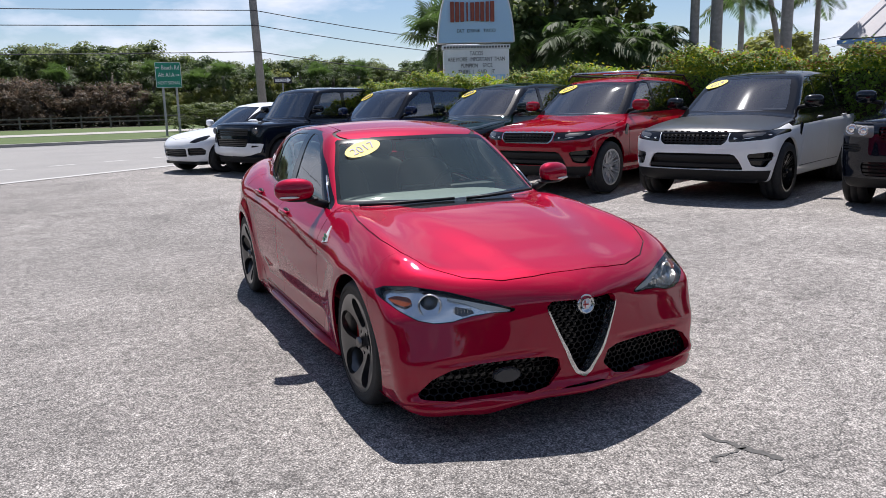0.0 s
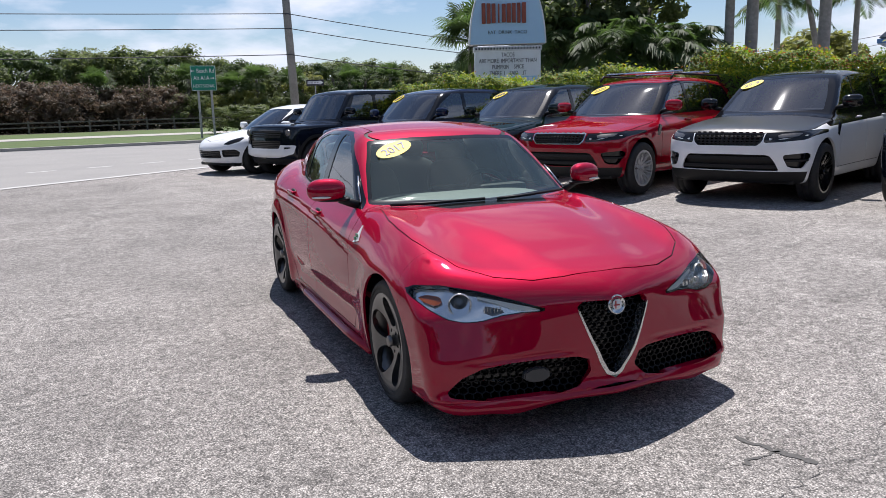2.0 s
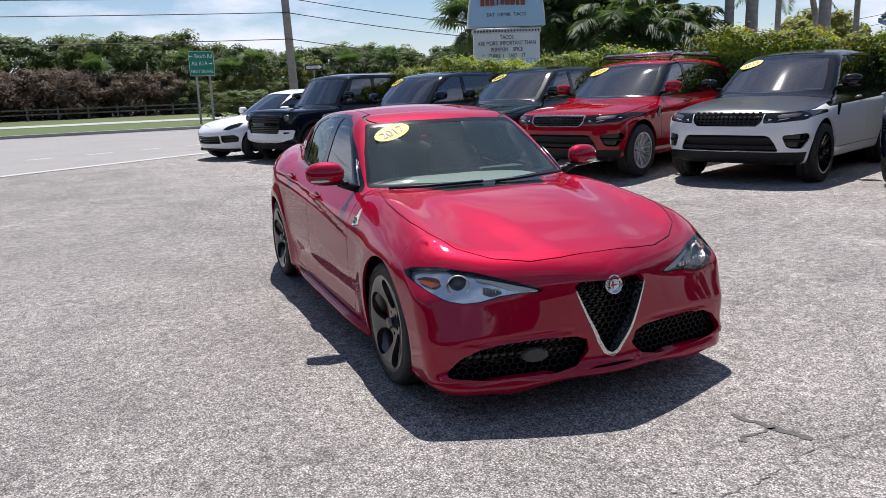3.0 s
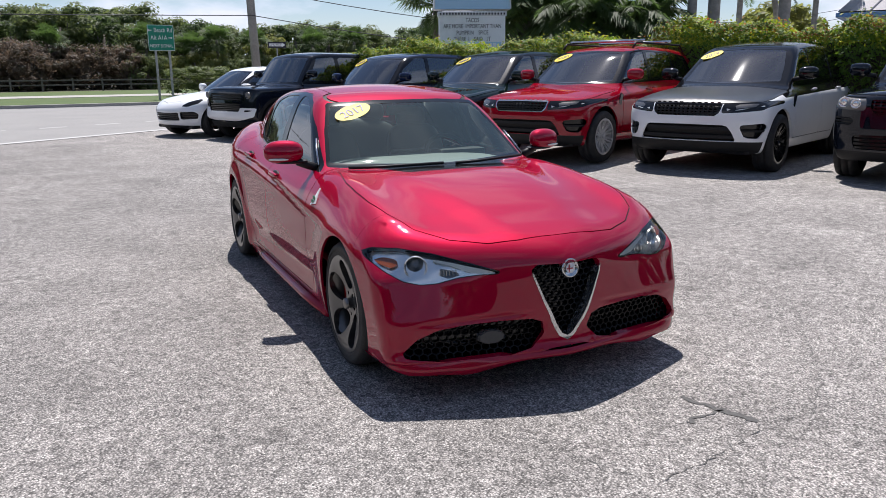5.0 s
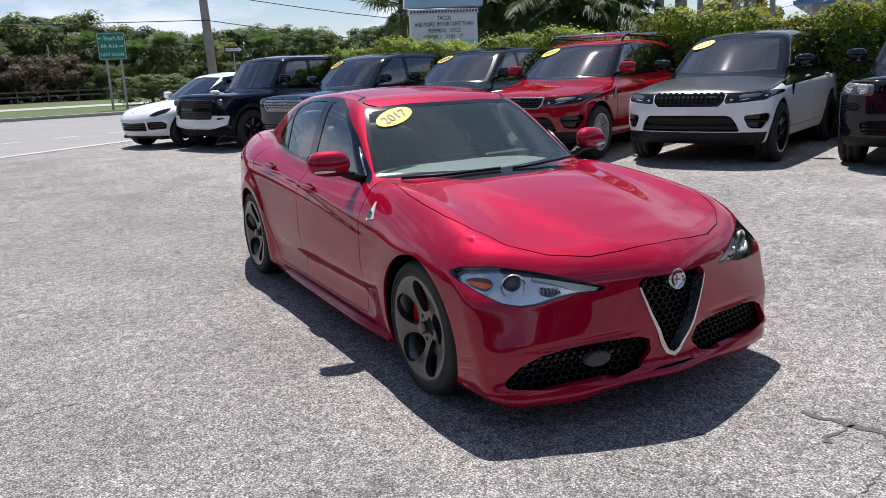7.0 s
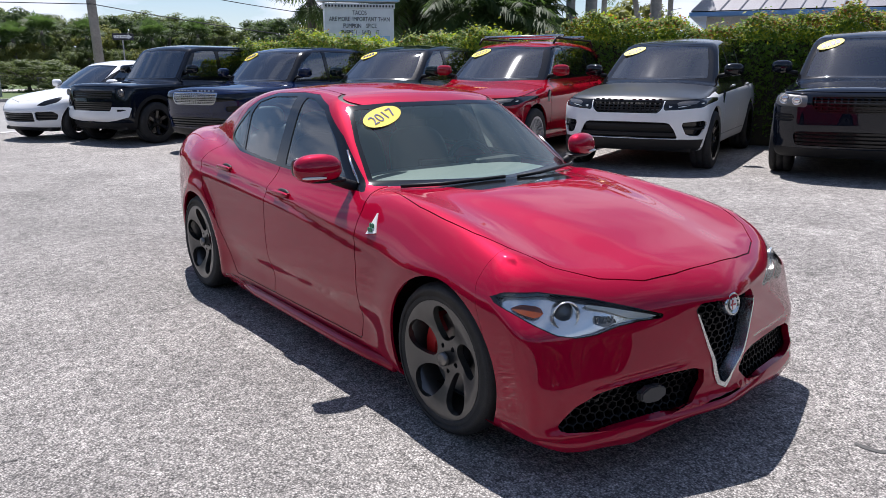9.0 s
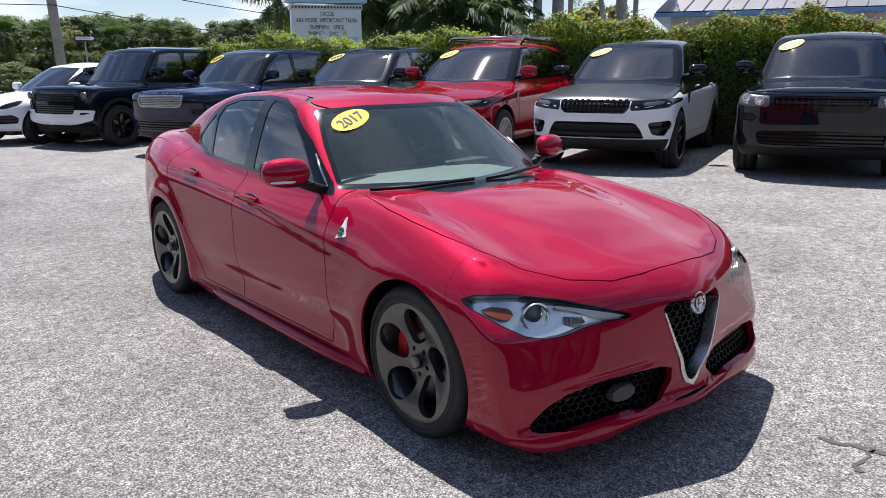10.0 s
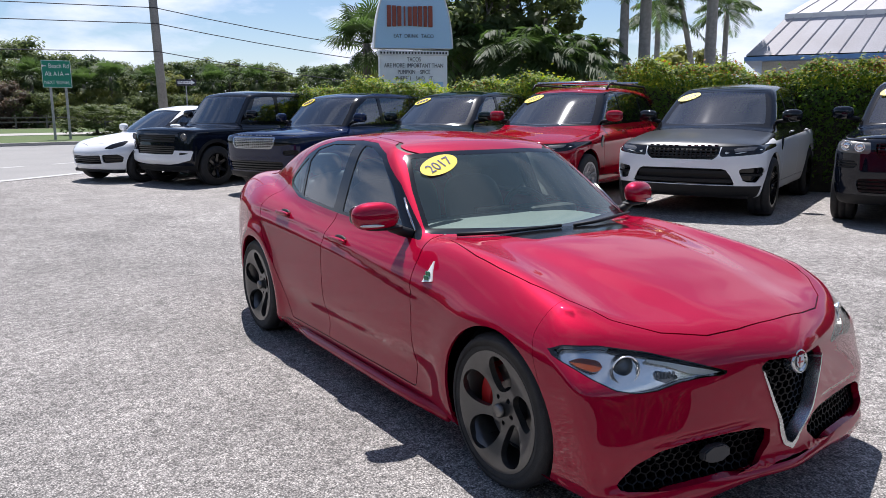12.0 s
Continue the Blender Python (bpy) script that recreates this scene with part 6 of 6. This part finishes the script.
def palm(name, x, y, height, seed, trunk_r=0.13, fronds=18, length=2.0, leaflet=0.55, lean=(0, 0), label="", fan=False, mat=None, base=0.1, skirt=0, group="palms behind the hedge"):
    rnd, rng = random.Random(seed), np.random.default_rng(seed)
    tree = tagged(new(name), label, "palm tree", group)
    path = [Vector((lean[0] * (k / 8) ** 1.5, lean[1] * (k / 8) ** 1.5, height * k / 8)) for k in range(9)]
    mesh_object("trunk", *tube(path, trunk_r, 14, trunk_r * 0.75), mat or PALM_BARK, tree)
    top = path[-1]
    leaves, stalks = [], []
    for k in range(fronds + skirt):
        a = 2.4 * k + rnd.uniform(-.3, .3)
        rise = rnd.uniform(0.9, 1.3) if k < fronds * 0.3 else rnd.uniform(-0.1, 0.8)
        if k >= fronds:
            rise = rnd.uniform(-1.2, -0.7)
        ln = length * rnd.uniform(0.8, 1.1) * (0.7 if k >= fronds else 1)
        if fan:
            # a round fan on a stalk
            d = Vector((math.cos(a) * math.cos(rise), math.sin(a) * math.cos(rise), math.sin(rise)))
            c = top + d * ln * 0.6
            stalks.append(tube([top, c], 0.014, 5))
            side = d.cross(Vector((0, 0, 1))).normalized()
            up = side.cross(d)
            for q in range(22):
                b = math.pi * 1.5 * (q / 21 - 0.5)
                w = d * math.cos(b) + side * math.sin(b)
                e = c + w * ln * 0.55 + Vector((0, 0, -0.18 * ln * rnd.uniform(0.3, 1.3)))
                mdl = c + w * ln * 0.3
                nrm = w.cross(up).normalized() * 0.022 * ln
                leaves.append(np.array([tuple(c), tuple(mdl + nrm), tuple(e), tuple(mdl - nrm)]))
            continue
        pts = []
        for i in range(8):
            t = i / 7
            r = ln * (t * math.cos(rise) if rise < 1.2 else t * 0.4)
            z = ln * (math.sin(rise) * t - 0.62 * t * t)
            pts.append(top + Vector((math.cos(a) * r, math.sin(a) * r, z)))
        lv, st = frond(pts, leaflet, 34, rng)
        leaves.append(lv)
        stalks.append(st)
    mesh_object("crown_stem", *gather(stalks), PALM_LEAF, tree)
    leaf_object("crown", np.concatenate(leaves), PALM_LEAF, tree)
    tree.location = (x, y, base)
    return tree


hedge("hedge", (13.5, -3.0), (8.35, 6.75), 2.06, 1.5, 90000, 3, "clipped green hedge with yellow-green and reddish tips", 0.036)
hedge("hedge", (8.45, 6.55), (4.62, 13.8), 1.88, 1.5, 66000, 4, "bright yellow-green clipped hedge behind the parked cars", 0.036)

# woods across the road: a few trees grown once, then repeated turned and sized
rw = random.Random(5)
WOODS = [broad_tree("broadleaf_tree", -60 + 9 * k, 84, 7.5, (3.3, 3.0, 3.6, 2.6, 3.2)[k], 100 + k, (TREE_LEAF, TREE_YELLOW, TREE_LEAF, TREE_DEEP, TREE_DEEP)[k], 9000, 0.15,
                    label=("dark green bushy tree across the road", "pale green bushy tree across the road", "mid green tree across the road", "deep green pine-like tree across the road", "deep green tree across the road")[k], low=0.06, clumps=60) for k in range(5)]
BRUSH = [broad_tree("shrub", -40 + 8 * k, 75, 4.4, 2.9, 300 + k, (BROWN_LEAF, BROWN_LEAF, TREE_YELLOW, TREE_LEAF)[k], 9000, 0.10,
                    label=("brown dry tangled brush behind the fence", "grey-brown tangled brush behind the fence", "yellow-green shrub behind the fence", "green shrub behind the fence")[k], low=0.02, group="brush behind the fence", clumps=60) for k in range(4)]
for k in range(64):
    back = k % 2
    x = -62 + k * 2.1 + rw.uniform(-1.2, 1.2)
    s_ = (rw.uniform(0.78, 1.0) + (0.10 if x < 4 else -0.06) + 0.20 * back)
    copy_thing(WOODS[rw.choice((0, 1, 2, 3, 4, 0))], Matrix.Translation((x, 81 + 0.1 * x + rw.uniform(-2, 3) + 11 * back, 0.1)) @ Matrix.Rotation(rw.uniform(0, 6.28), 4, "Z") @ Matrix.Diagonal((s_ * 1.1, s_ * 1.1, s_, 1)))
for k in range(34):
    x = -50 + k * 2.6 + rw.uniform(-1.0, 1.0)
    brown = x < 3.5
    s_ = rw.uniform(0.85, 1.2) if brown else rw.uniform(0.6, 0.9)
    copy_thing(BRUSH[rw.choice((0, 1)) if brown else rw.choice((2, 3))], Matrix.Translation((x, 74.5 + 0.1 * x + rw.uniform(-0.5, 2.5), 0.1)) @ Matrix.Rotation(rw.uniform(0, 6.28), 4, "Z") @ Matrix.Diagonal((s_, s_, s_, 1)))
for k, x in enumerate((4.5, 9.0, 11.5, 15.5, 22.0, -4.0, 27.0)):
    palm("cabbage_palm", x, 77 + 0.1 * x, rw.uniform(3.6, 5.0), 500 + k, 0.2, 30, 2.0, label="green fan palm across the road", fan=True, mat=BARK, skirt=10, group="palms across the road")
copy_thing(BRUSH[3], Matrix.Translation((5.2, 47.0, 0.1)) @ Matrix.Diagonal((0.85, 0.6, 0.42, 1)))

# unseen trees added round the other sides, to darken what the paint mirrors
reflection_trees = [broad_tree("boundary_tree", 0, -34, 6.5, 3.4, 700 + k, TREE_DEEP, 6000, 0.22, label="unseen dark green bushy tree added for reflections", group="trees round the lot", low=0.02, clumps=50) for k in range(2)]
for k in range(60):
    a = radians(128 + 3.7 * k)
    r = 32 + 3 * math.sin(k * 2.1)
    copy_thing(reflection_trees[k % 2], Matrix.Translation((r * math.cos(a), r * math.sin(a) - 2, 0)) @ Matrix.Rotation(k * 1.3, 4, "Z"))

# rail fence
for k in range(30):
    x = -48 + 2.4 * k
    y = 70.5 + 0.1 * x
    bm = block(0.14, 0.14, 1.15, (x, y, FAR + 0.13 + 0.57), 0.02)
    fp = tagged(part("fence_panel", bm, BARK), "weathered wooden rail fence panel with two rails", "fence", "rail fence panels")
    for h in (0.55, 0.95):
        part("rail", block(2.42, 0.05, 0.11, (x + 1.2, y + 0.12, FAR + 0.13 + h), 0.01, Matrix.Rotation(math.atan(0.1), 4, "Z")), BARK, fp)

# palms and trees behind the hedge
palm("royal_palm", 15.0, 12.3, 6.5, 1, 0.20, 16, 2.6, 0.6, label="tall palm with a smooth pale grey trunk")
palm("royal_palm", 16.6, 11.19, 6.5, 2, 0.19, 16, 2.6, 0.6, label="tall palm with a smooth pale grey trunk")
palm("royal_palm", 14.5, 12.66, 5.6, 3, 0.16, 16, 2.4, 0.6, label="tall palm with a smooth pale grey trunk")
palm("coconut_palm", 21.0, 17.1, 5.1, 4, 0.13, 18, 1.9, 0.5, label="slim palm with drooping feathery fronds")
palm("coconut_palm", 24.5, 16.6, 5.4, 5, 0.13, 18, 1.9, 0.5, label="slim palm with drooping feathery fronds")
palm("coconut_palm", 23.1, 16.6, 5.9, 6, 0.13, 18, 1.9, 0.5, lean=(-1.2, 0.3), label="leaning slim palm with feathery fronds")
palm("date_palm", 17.0, 17.0, 2.2, 7, 0.22, 34, 1.9, 0.45, label="short date palm with stiff grey-green fronds", mat=BARK)
palm("fan_palm", 9.0, 18.6, 3.6, 8, 0.17, 34, 1.5, label="fan palm behind the roadside sign", fan=True, mat=BARK, skirt=12)
for k, (x, y, hgt) in enumerate(((10.6, 12.6, 4.6), (11.6, 12.2, 4.2), (12.8, 12.6, 4.4), (10.0, 14.5, 5.0), (12.0, 14.8, 5.2))):
    palm("garden_palm", x, y, hgt * 0.62, 20 + k, 0.12, 26, 2.2, 0.6, label="bushy garden palm with dark green fronds", mat=BARK)
for k, (x, y, hgt) in enumerate(((10.2, 15.0, 6.0), (11.8, 15.5, 6.6), (13.4, 15.6, 5.8))):
    broad_tree("garden_tree", x, y, hgt, 1.7, 60 + k, TREE_LEAF, 5000, 0.13, label="dense dark green tree behind the hedge", group="trees behind the hedge", clumps=44)
for k, (x, y, hgt) in enumerate(((23.0, 20.0, 3.8), (26.0, 19.5, 4.0), (20.0, 21.0, 3.6))):
    broad_tree("garden_tree", x, y, hgt, 2.0, 80 + k, TREE_YELLOW, 2500, 0.16, label="pale green tree with an open crown", group="trees behind the hedge")


# ---- signs, pole and building ----
SIGN_BLUE = material("pale_blue_sign_face", (0.42, 0.64, 0.84), 0.5, grain=0.1, stain=0.2, stain_size=2, tint=(0.48, 0.68, 0.84))
SIGN_EDGE = material("white_sign_edge", (0.72, 0.73, 0.74), 0.5, stain=0.3, stain_size=3)
SIGN_WHITE = material("white_letter_board", (0.88, 0.89, 0.90), 0.5, stain=0.2, stain_size=3)
SIGN_RUST = material("rusty_red_letters", (0.30, 0.07, 0.04), 0.6, grain=0.4, grain_size=30)
SIGN_INK = material("black_sign_ink", (0.02, 0.02, 0.03), 0.6, stain=0.1)
ROAD_GREEN = material("green_road_sign", (0.0, 0.20, 0.13), 0.45, stain=0.2, stain_size=3)
GALV = material("galvanised_steel", (0.36, 0.36, 0.36), 0.5, 0.6, stain=0.4, stain_size=5)
POLE = material("weathered_pole", (0.26, 0.25, 0.235), 0.85, grain=0.3, grain_size=12, stain=0.4, stain_size=1, bump=0.3)
TIN = material("pale_tin_roof", (0.46, 0.45, 0.47), 0.5, 0.2, stain=0.5, stain_size=0.6, tint=(0.36, 0.335, 0.335), grain=0.15, grain_size=20)
FASCIA = material("blue_fascia", (0.12, 0.26, 0.52), 0.5, stain=0.3, stain_size=2)
STUCCO = material("pale_stucco", (0.55, 0.53, 0.48), 0.9, grain=0.3, grain_size=20, stain=0.3)


def bell_sign(m):
    """Restaurant sign: a bell-shaped blue top over a white letter board, on two posts."""
    sign = tagged(new("restaurant_sign"), "bell-shaped blue restaurant sign over a white letter board", "sign")
    n = 40
    outline = []
    for i in range(n + 1):
        t = i / n
        w = 1.04 - 0.10 * t - 0.52 * t ** 2.4
        outline.append((w, 3.22 + 2.0 * t))
    pts = [(-w, z) for w, z in outline] + [(w, z) for w, z in outline[::-1]]
    v = [(x, -0.20, z) for x, z in pts] + [(x, 0.20, z) for x, z in pts]
    k = len(pts)
    part_faces = [tuple(range(k)), tuple(range(2 * k - 1, k - 1, -1))]
    mesh_object("bell_face", v, part_faces, SIGN_BLUE, sign, "pale blue sign face", smooth=False)
    rim = []
    for x, z in pts:
        rim += [(x, -0.215, z), (x, 0.215, z), (x * 1.035, 0.215, z + 0.012), (x * 1.035, -0.215, z + 0.012)]
    f = [(4 * i + j, 4 * i + (j + 1) % 4, 4 * ((i + 1) % k) + (j + 1) % 4, 4 * ((i + 1) % k) + j) for i in range(k) for j in range(4)]
    mesh_object("bell_rim", rim, f, SIGN_EDGE, sign, "white sign rim", smooth=False)
    front = lambda x, z: Matrix.Translation((x, -0.203, z)) @ Matrix.Rotation(radians(90), 4, "X")
    # the restaurant's name as plain upright marks
    for i, wdt in enumerate((0.12, 0.12, 0.12, 0.05, 0.12, 0.13, 0.12, 0.10, 0.13)):
        x = -0.66 + i * 0.139
        bm = block(wdt * 0.85, 0.06, 0.46 + 0.05 * abs(i - 4) / 4, (x, -0.22, 4.00), 0.01)
        part("name_mark", bm, SIGN_RUST, sign)
    letters("slogan", "EAT  DRINK  TACO", 0.125, SIGN_INK, sign, front(0, 3.52), 0.004)
    bm = block(1.84, 0.36, 1.12, (0, 0, 2.50), 0.02)
    part("letter_board", bm, SIGN_WHITE, sign, "white letter board")
    for i in range(22):
        part("dark_square", block(0.045, 0.012, 0.05, (-0.88 + i * 0.084, -0.205, 3.115), 0.002), SIGN_INK, sign)
    part("board_strip", block(1.9, 0.40, 0.12, (0, 0, 3.115), 0.01), SIGN_EDGE, sign)
    for text, z in (("TACOS", 2.95), ("ARE MORE  IMPORTANT THAN", 2.80), ("PUMPKIN    SPICE", 2.64), ("THERE  I    SAID    IT", 2.48)):
        letters("board_words", text, 0.148, SIGN_INK, sign, Matrix.Translation((0, -0.185, z)) @ Matrix.Rotation(radians(90), 4, "X"), 0.003, stretch=0.78)
    part("blue_strip", block(1.60, 0.01, 0.16, (0, -0.186, 2.32), 0.002), SIGN_BLUE, sign)
    for i in range(11):
        part("small_mark", block(0.09, 0.01, 0.11, (-0.62 + i * 0.124, -0.194, 2.32), 0.002), SIGN_WHITE, sign)
    for x in (-0.7, 0.7):
        part("post", block(0.16, 0.16, 2.1, (x, 0, 1.05), 0.01), SIGN_EDGE, sign)
    sign.matrix_basis = m
    return sign


bell_sign(Matrix.Translation((7.48, 13.18, -0.12)) @ Matrix.Rotation(radians(-22), 4, "Z") @ Matrix.Diagonal((0.94, 1, 1, 1)))


def road_sign(m):
    """Green guide sign on two posts."""
    sign = tagged(new("road_sign"), "green road guide sign with white letters on two posts", "sign")
    part("panel", block(1.42, 0.03, 1.42, (0, 0, 3.45), 0.02), ROAD_GREEN, sign)
    for a, b in (((1.36, 0.02), (0, 0.69)), ((1.36, 0.02), (0, -0.69)), ((0.02, 1.36), (0.69, 0)), ((0.02, 1.36), (-0.69, 0))):
        part("border", block(a[0], 0.006, a[1], (b[0], -0.018, 3.45 + b[1]), 0.002), SIGN_EDGE, sign)
    f = lambda x, z: Matrix.Translation((x, -0.017, z)) @ Matrix.Rotation(radians(90), 4, "X")
    letters("sign_words", "Beach Rd", 0.33, SIGN_EDGE, sign, f(0.13, 3.86), 0.004, stretch=0.8)
    letters("sign_words", "Alt A1A", 0.33, SIGN_EDGE, sign, f(-0.12, 3.45), 0.004, stretch=0.82)
    letters("sign_words", "NEXT SIGNAL", 0.25, SIGN_EDGE, sign, f(0, 3.0), 0.004, stretch=0.80)
    for x, z, s in ((-0.58, 3.86, -1), (0.5, 3.45, 1)):
        bm = bmesh.new()
        vs = [bm.verts.new((x + s * px, -0.021, z + pz)) for px, pz in ((0.11, 0), (0.03, 0.07), (0.03, 0.022), (-0.1, 0.022), (-0.1, -0.022), (0.03, -0.022), (0.03, -0.07))]
        bm.faces.new(vs)
        part("arrow", bm, SIGN_EDGE, sign)
    for x in (-0.34, 0.40):
        part("post", block(0.12, 0.12, 3.9, (x, 0.08, 1.95), 0.01), GALV, sign)
    sign.matrix_basis = m
    return sign


road_sign(Matrix.Translation((2.3, 39.5, 0.19)) @ Matrix.Rotation(radians(2), 4, "Z") @ Matrix.Diagonal((0.95, 0.95, 0.95, 1)))


def one_way_sign(m):
    sign = tagged(new("one_way_sign"), "black one-way sign with a white arrow on a post", "sign")
    part("panel", block(0.92, 0.02, 0.31, (0, 0, 2.3), 0.01), SIGN_INK, sign)
    bm = bmesh.new()
    vs = [bm.verts.new((px, -0.014, 2.3 + pz)) for px, pz in ((0.42, 0), (0.24, 0.12), (0.24, 0.07), (-0.40, 0.07), (-0.40, -0.07), (0.24, -0.07), (0.24, -0.12))]
    bm.faces.new(vs)
    part("arrow", bm, SIGN_EDGE, sign)
    letters("sign_words", "ONE WAY", 0.13, SIGN_INK, sign, Matrix.Translation((-0.08, -0.016, 2.3)) @ Matrix.Rotation(radians(90), 4, "X"), 0.002)
    part("post", block(0.06, 0.06, 3.3, (0, 0.05, 0.8), 0.01), GALV, sign)
    sign.matrix_basis = m
    return sign


one_way_sign(Matrix.Translation((7.5, 35.0, 0.68)) @ Matrix.Rotation(radians(-6), 4, "Z"))

POLE_AT = Vector((6.72, 36.4, 0.15))
utility = tagged(mesh_object("utility_pole", *tube([POLE_AT, POLE_AT + Vector((-0.18, 0, 6)), POLE_AT + Vector((-0.36, 0, 12.5))], 0.24, 14, 0.17), POLE), "grey weathered utility pole leaning slightly", "utility pole")
for h in (6.45, 5.70, 4.35):
    p = POLE_AT + Vector((-0.03 * h, -0.2, h))
    for end, sag in (((-70, 42, h + 0.9), 0.5), ((60, 42, h + 0.3), 1.9)):
        e = Vector(end)
        pts = [p.lerp(e, t / 20) + Vector((0, 0, -4 * sag * (t / 20) * (1 - t / 20))) for t in range(21)]
        tagged(mesh_object("power_line", *tube(pts, 0.022, 5), SIGN_INK), "thin dark overhead power line on the pole", "cable", "overhead lines")


def tin_building(m):
    """Low building with a standing-seam hip roof and blue fascia."""
    house = tagged(new("restaurant_building"), "low building with a pale metal hip roof and blue fascia", "building")
    L, D, e, r1, r2 = 22.0, 13.0, 3.67, 5.22, 7.7
    part("wall", block(L - 1.2, D - 1.2, 3.55, (L / 2, D / 2, 1.775), 0.02), STUCCO, house)
    part("fascia", block(L + 0.1, D + 0.1, 0.16, (L / 2, D / 2, e - 0.05), 0.02), FASCIA, house, "blue fascia board")
    a, b = 1.35, 4.2
    v = [(0, 0, e), (L, 0, e), (L, D, e), (0, D, e), (a, a, r1), (L - a, a, r1), (L - a, D - a, r1), (a, D - a, r1)]
    f = [(0, 1, 5, 4), (1, 2, 6, 5), (2, 3, 7, 6), (3, 0, 4, 7), (4, 5, 6, 7)]
    mesh_object("lower_roof", [(x, y, z + 0.08) for x, y, z in v], f, TIN, house, smooth=False)
    v2 = [(a, a, r1 + 0.22), (L - a, a, r1 + 0.22), (L - a, D - a, r1 + 0.22), (a, D - a, r1 + 0.22), (b, D / 2, r2), (L - b, D / 2, r2)]
    mesh_object("upper_roof", v2, [(0, 1, 5, 4), (1, 2, 5), (2, 3, 4, 5), (3, 0, 4)], TIN, house, smooth=False)
    part("roof_band", block(L - 2 * a + 0.1, D - 2 * a + 0.1, 0.2, (L / 2, D / 2, r1 + 0.12), 0.02), SIGN_EDGE, house)
    for k in range(30):
        t = (k + 0.5) / 30
        p, q = Vector((L * t, 0, e + 0.09)), Vector((a + (L - 2 * a) * t, a, r1 + 0.09))
        mesh_object("roof_seam", *tube([p, q], 0.025, 4), TIN, house, smooth=False)
    for k in range(16):
        t = (k + 0.5) / 16
        mesh_object("roof_seam", *tube([(0, D * t, e + 0.09), (a, a + (D - 2 * a) * t, r1 + 0.09)], 0.025, 4), TIN, house, smooth=False)
    for k in range(24):
        t = (k + 0.5) / 24
        mesh_object("roof_seam", *tube([(a + (L - 2 * a) * t, a, r1 + 0.24), (b + (L - 2 * b) * t, D / 2, r2 + 0.02)], 0.025, 4), TIN, house, smooth=False)
    house.matrix_basis = m
    return house


tin_building(Matrix.Translation((24.5, 15.6, -0.10)) @ Matrix.Rotation(radians(-58), 4, "Z"))

# ---- the cars in their places ----
def parked(x, y, turn, z=None):
    """A pose on the lot: local -y is the car's nose."""
    return Matrix.Translation((x, y, lot_height(x, y) if z is None else z)) @ Matrix.Rotation(radians(turn), 4, "Z")


build_sedan(Matrix())
build_suv("white_suv", "white SUV with satin black bonnet and black roof, beside a hedge", "sport", SPORT, parked(7.33, 3.62, -66.9), WHITE, BLACK_SATIN, GLOSS_BLACK,
          rim=RIM_BLACK, rim_style=MULTI, sticker="2019", **SPORT_KIT)
build_suv("red_suv", "bright red SUV with silver roof bars and bright wheels", "sport", SPORT, parked(6.0, 5.69, -66.6), RED_SUV,
          rim=RIM_SILVER, rim_style=MULTI, rails=True, sticker="2020", **dict(SPORT_KIT, openings=(SPORT_OPEN[0][:2] + (CHROME, -0.004, None, False),) + SPORT_OPEN[1:]))
build_suv("dark_green_suv", "very dark green glossy SUV in the parked row", "sport", SPORT, parked(5.28, 8.03, -66.3), GREEN_BLACK, rim=RIM_BLACK, rim_style=MULTI, marks=None, **SPORT_KIT)
build_suv("navy_suv", "navy blue luxury SUV with a silver mesh grille", "range_navy", RANGE, parked(4.08, 10.34, -67.7), NAVY, rim=RIM_SILVER, rim_style=MULTI,
          **dict(RANGE_KIT, openings=(RANGE_OPEN[0][:2] + (CHROME, -0.004, None, False), RANGE_OPEN[1][:3] + (0.05, (6, 0.006, 12, CHROME), False), ("headlight", [(x, z + 0.06) for x, z in SPORT_OPEN[2][1]], GLOSS_BLACK, 0.004, None, True)) + RANGE_OPEN[3:]))
build_suv("black_offroad_car", "black boxy off-road SUV with white bumper corners", "offroad", OFFROAD, parked(2.93, 13.34, -67.4), BLACK, trim=PLASTIC, rim=RIM_BLACK, rim_style=SIX,
          marks=None, sticker=None, lamp_round=((0.80, 1.01, 0.07),), **OFF_KIT)
build_suv("white_crossover", "white sporty crossover car with black air intakes", "coupe", COUPE_SUV, parked(1.88, 15.2, -66.8), WHITE, rim=RIM_GREY, rim_style=FIVE, marks=None, sticker=None, **COUPE_KIT)
build_suv("black_suv", "black luxury SUV with round projector headlights", "range", RANGE, parked(8.58, 1.25, -66.4), BLACK, rim=RIM_BLACK, rim_style=FIVE, marks=None,
          lamp_round=((0.685, 0.95, 0.055), (0.83, 0.965, 0.06)), **RANGE_KIT)
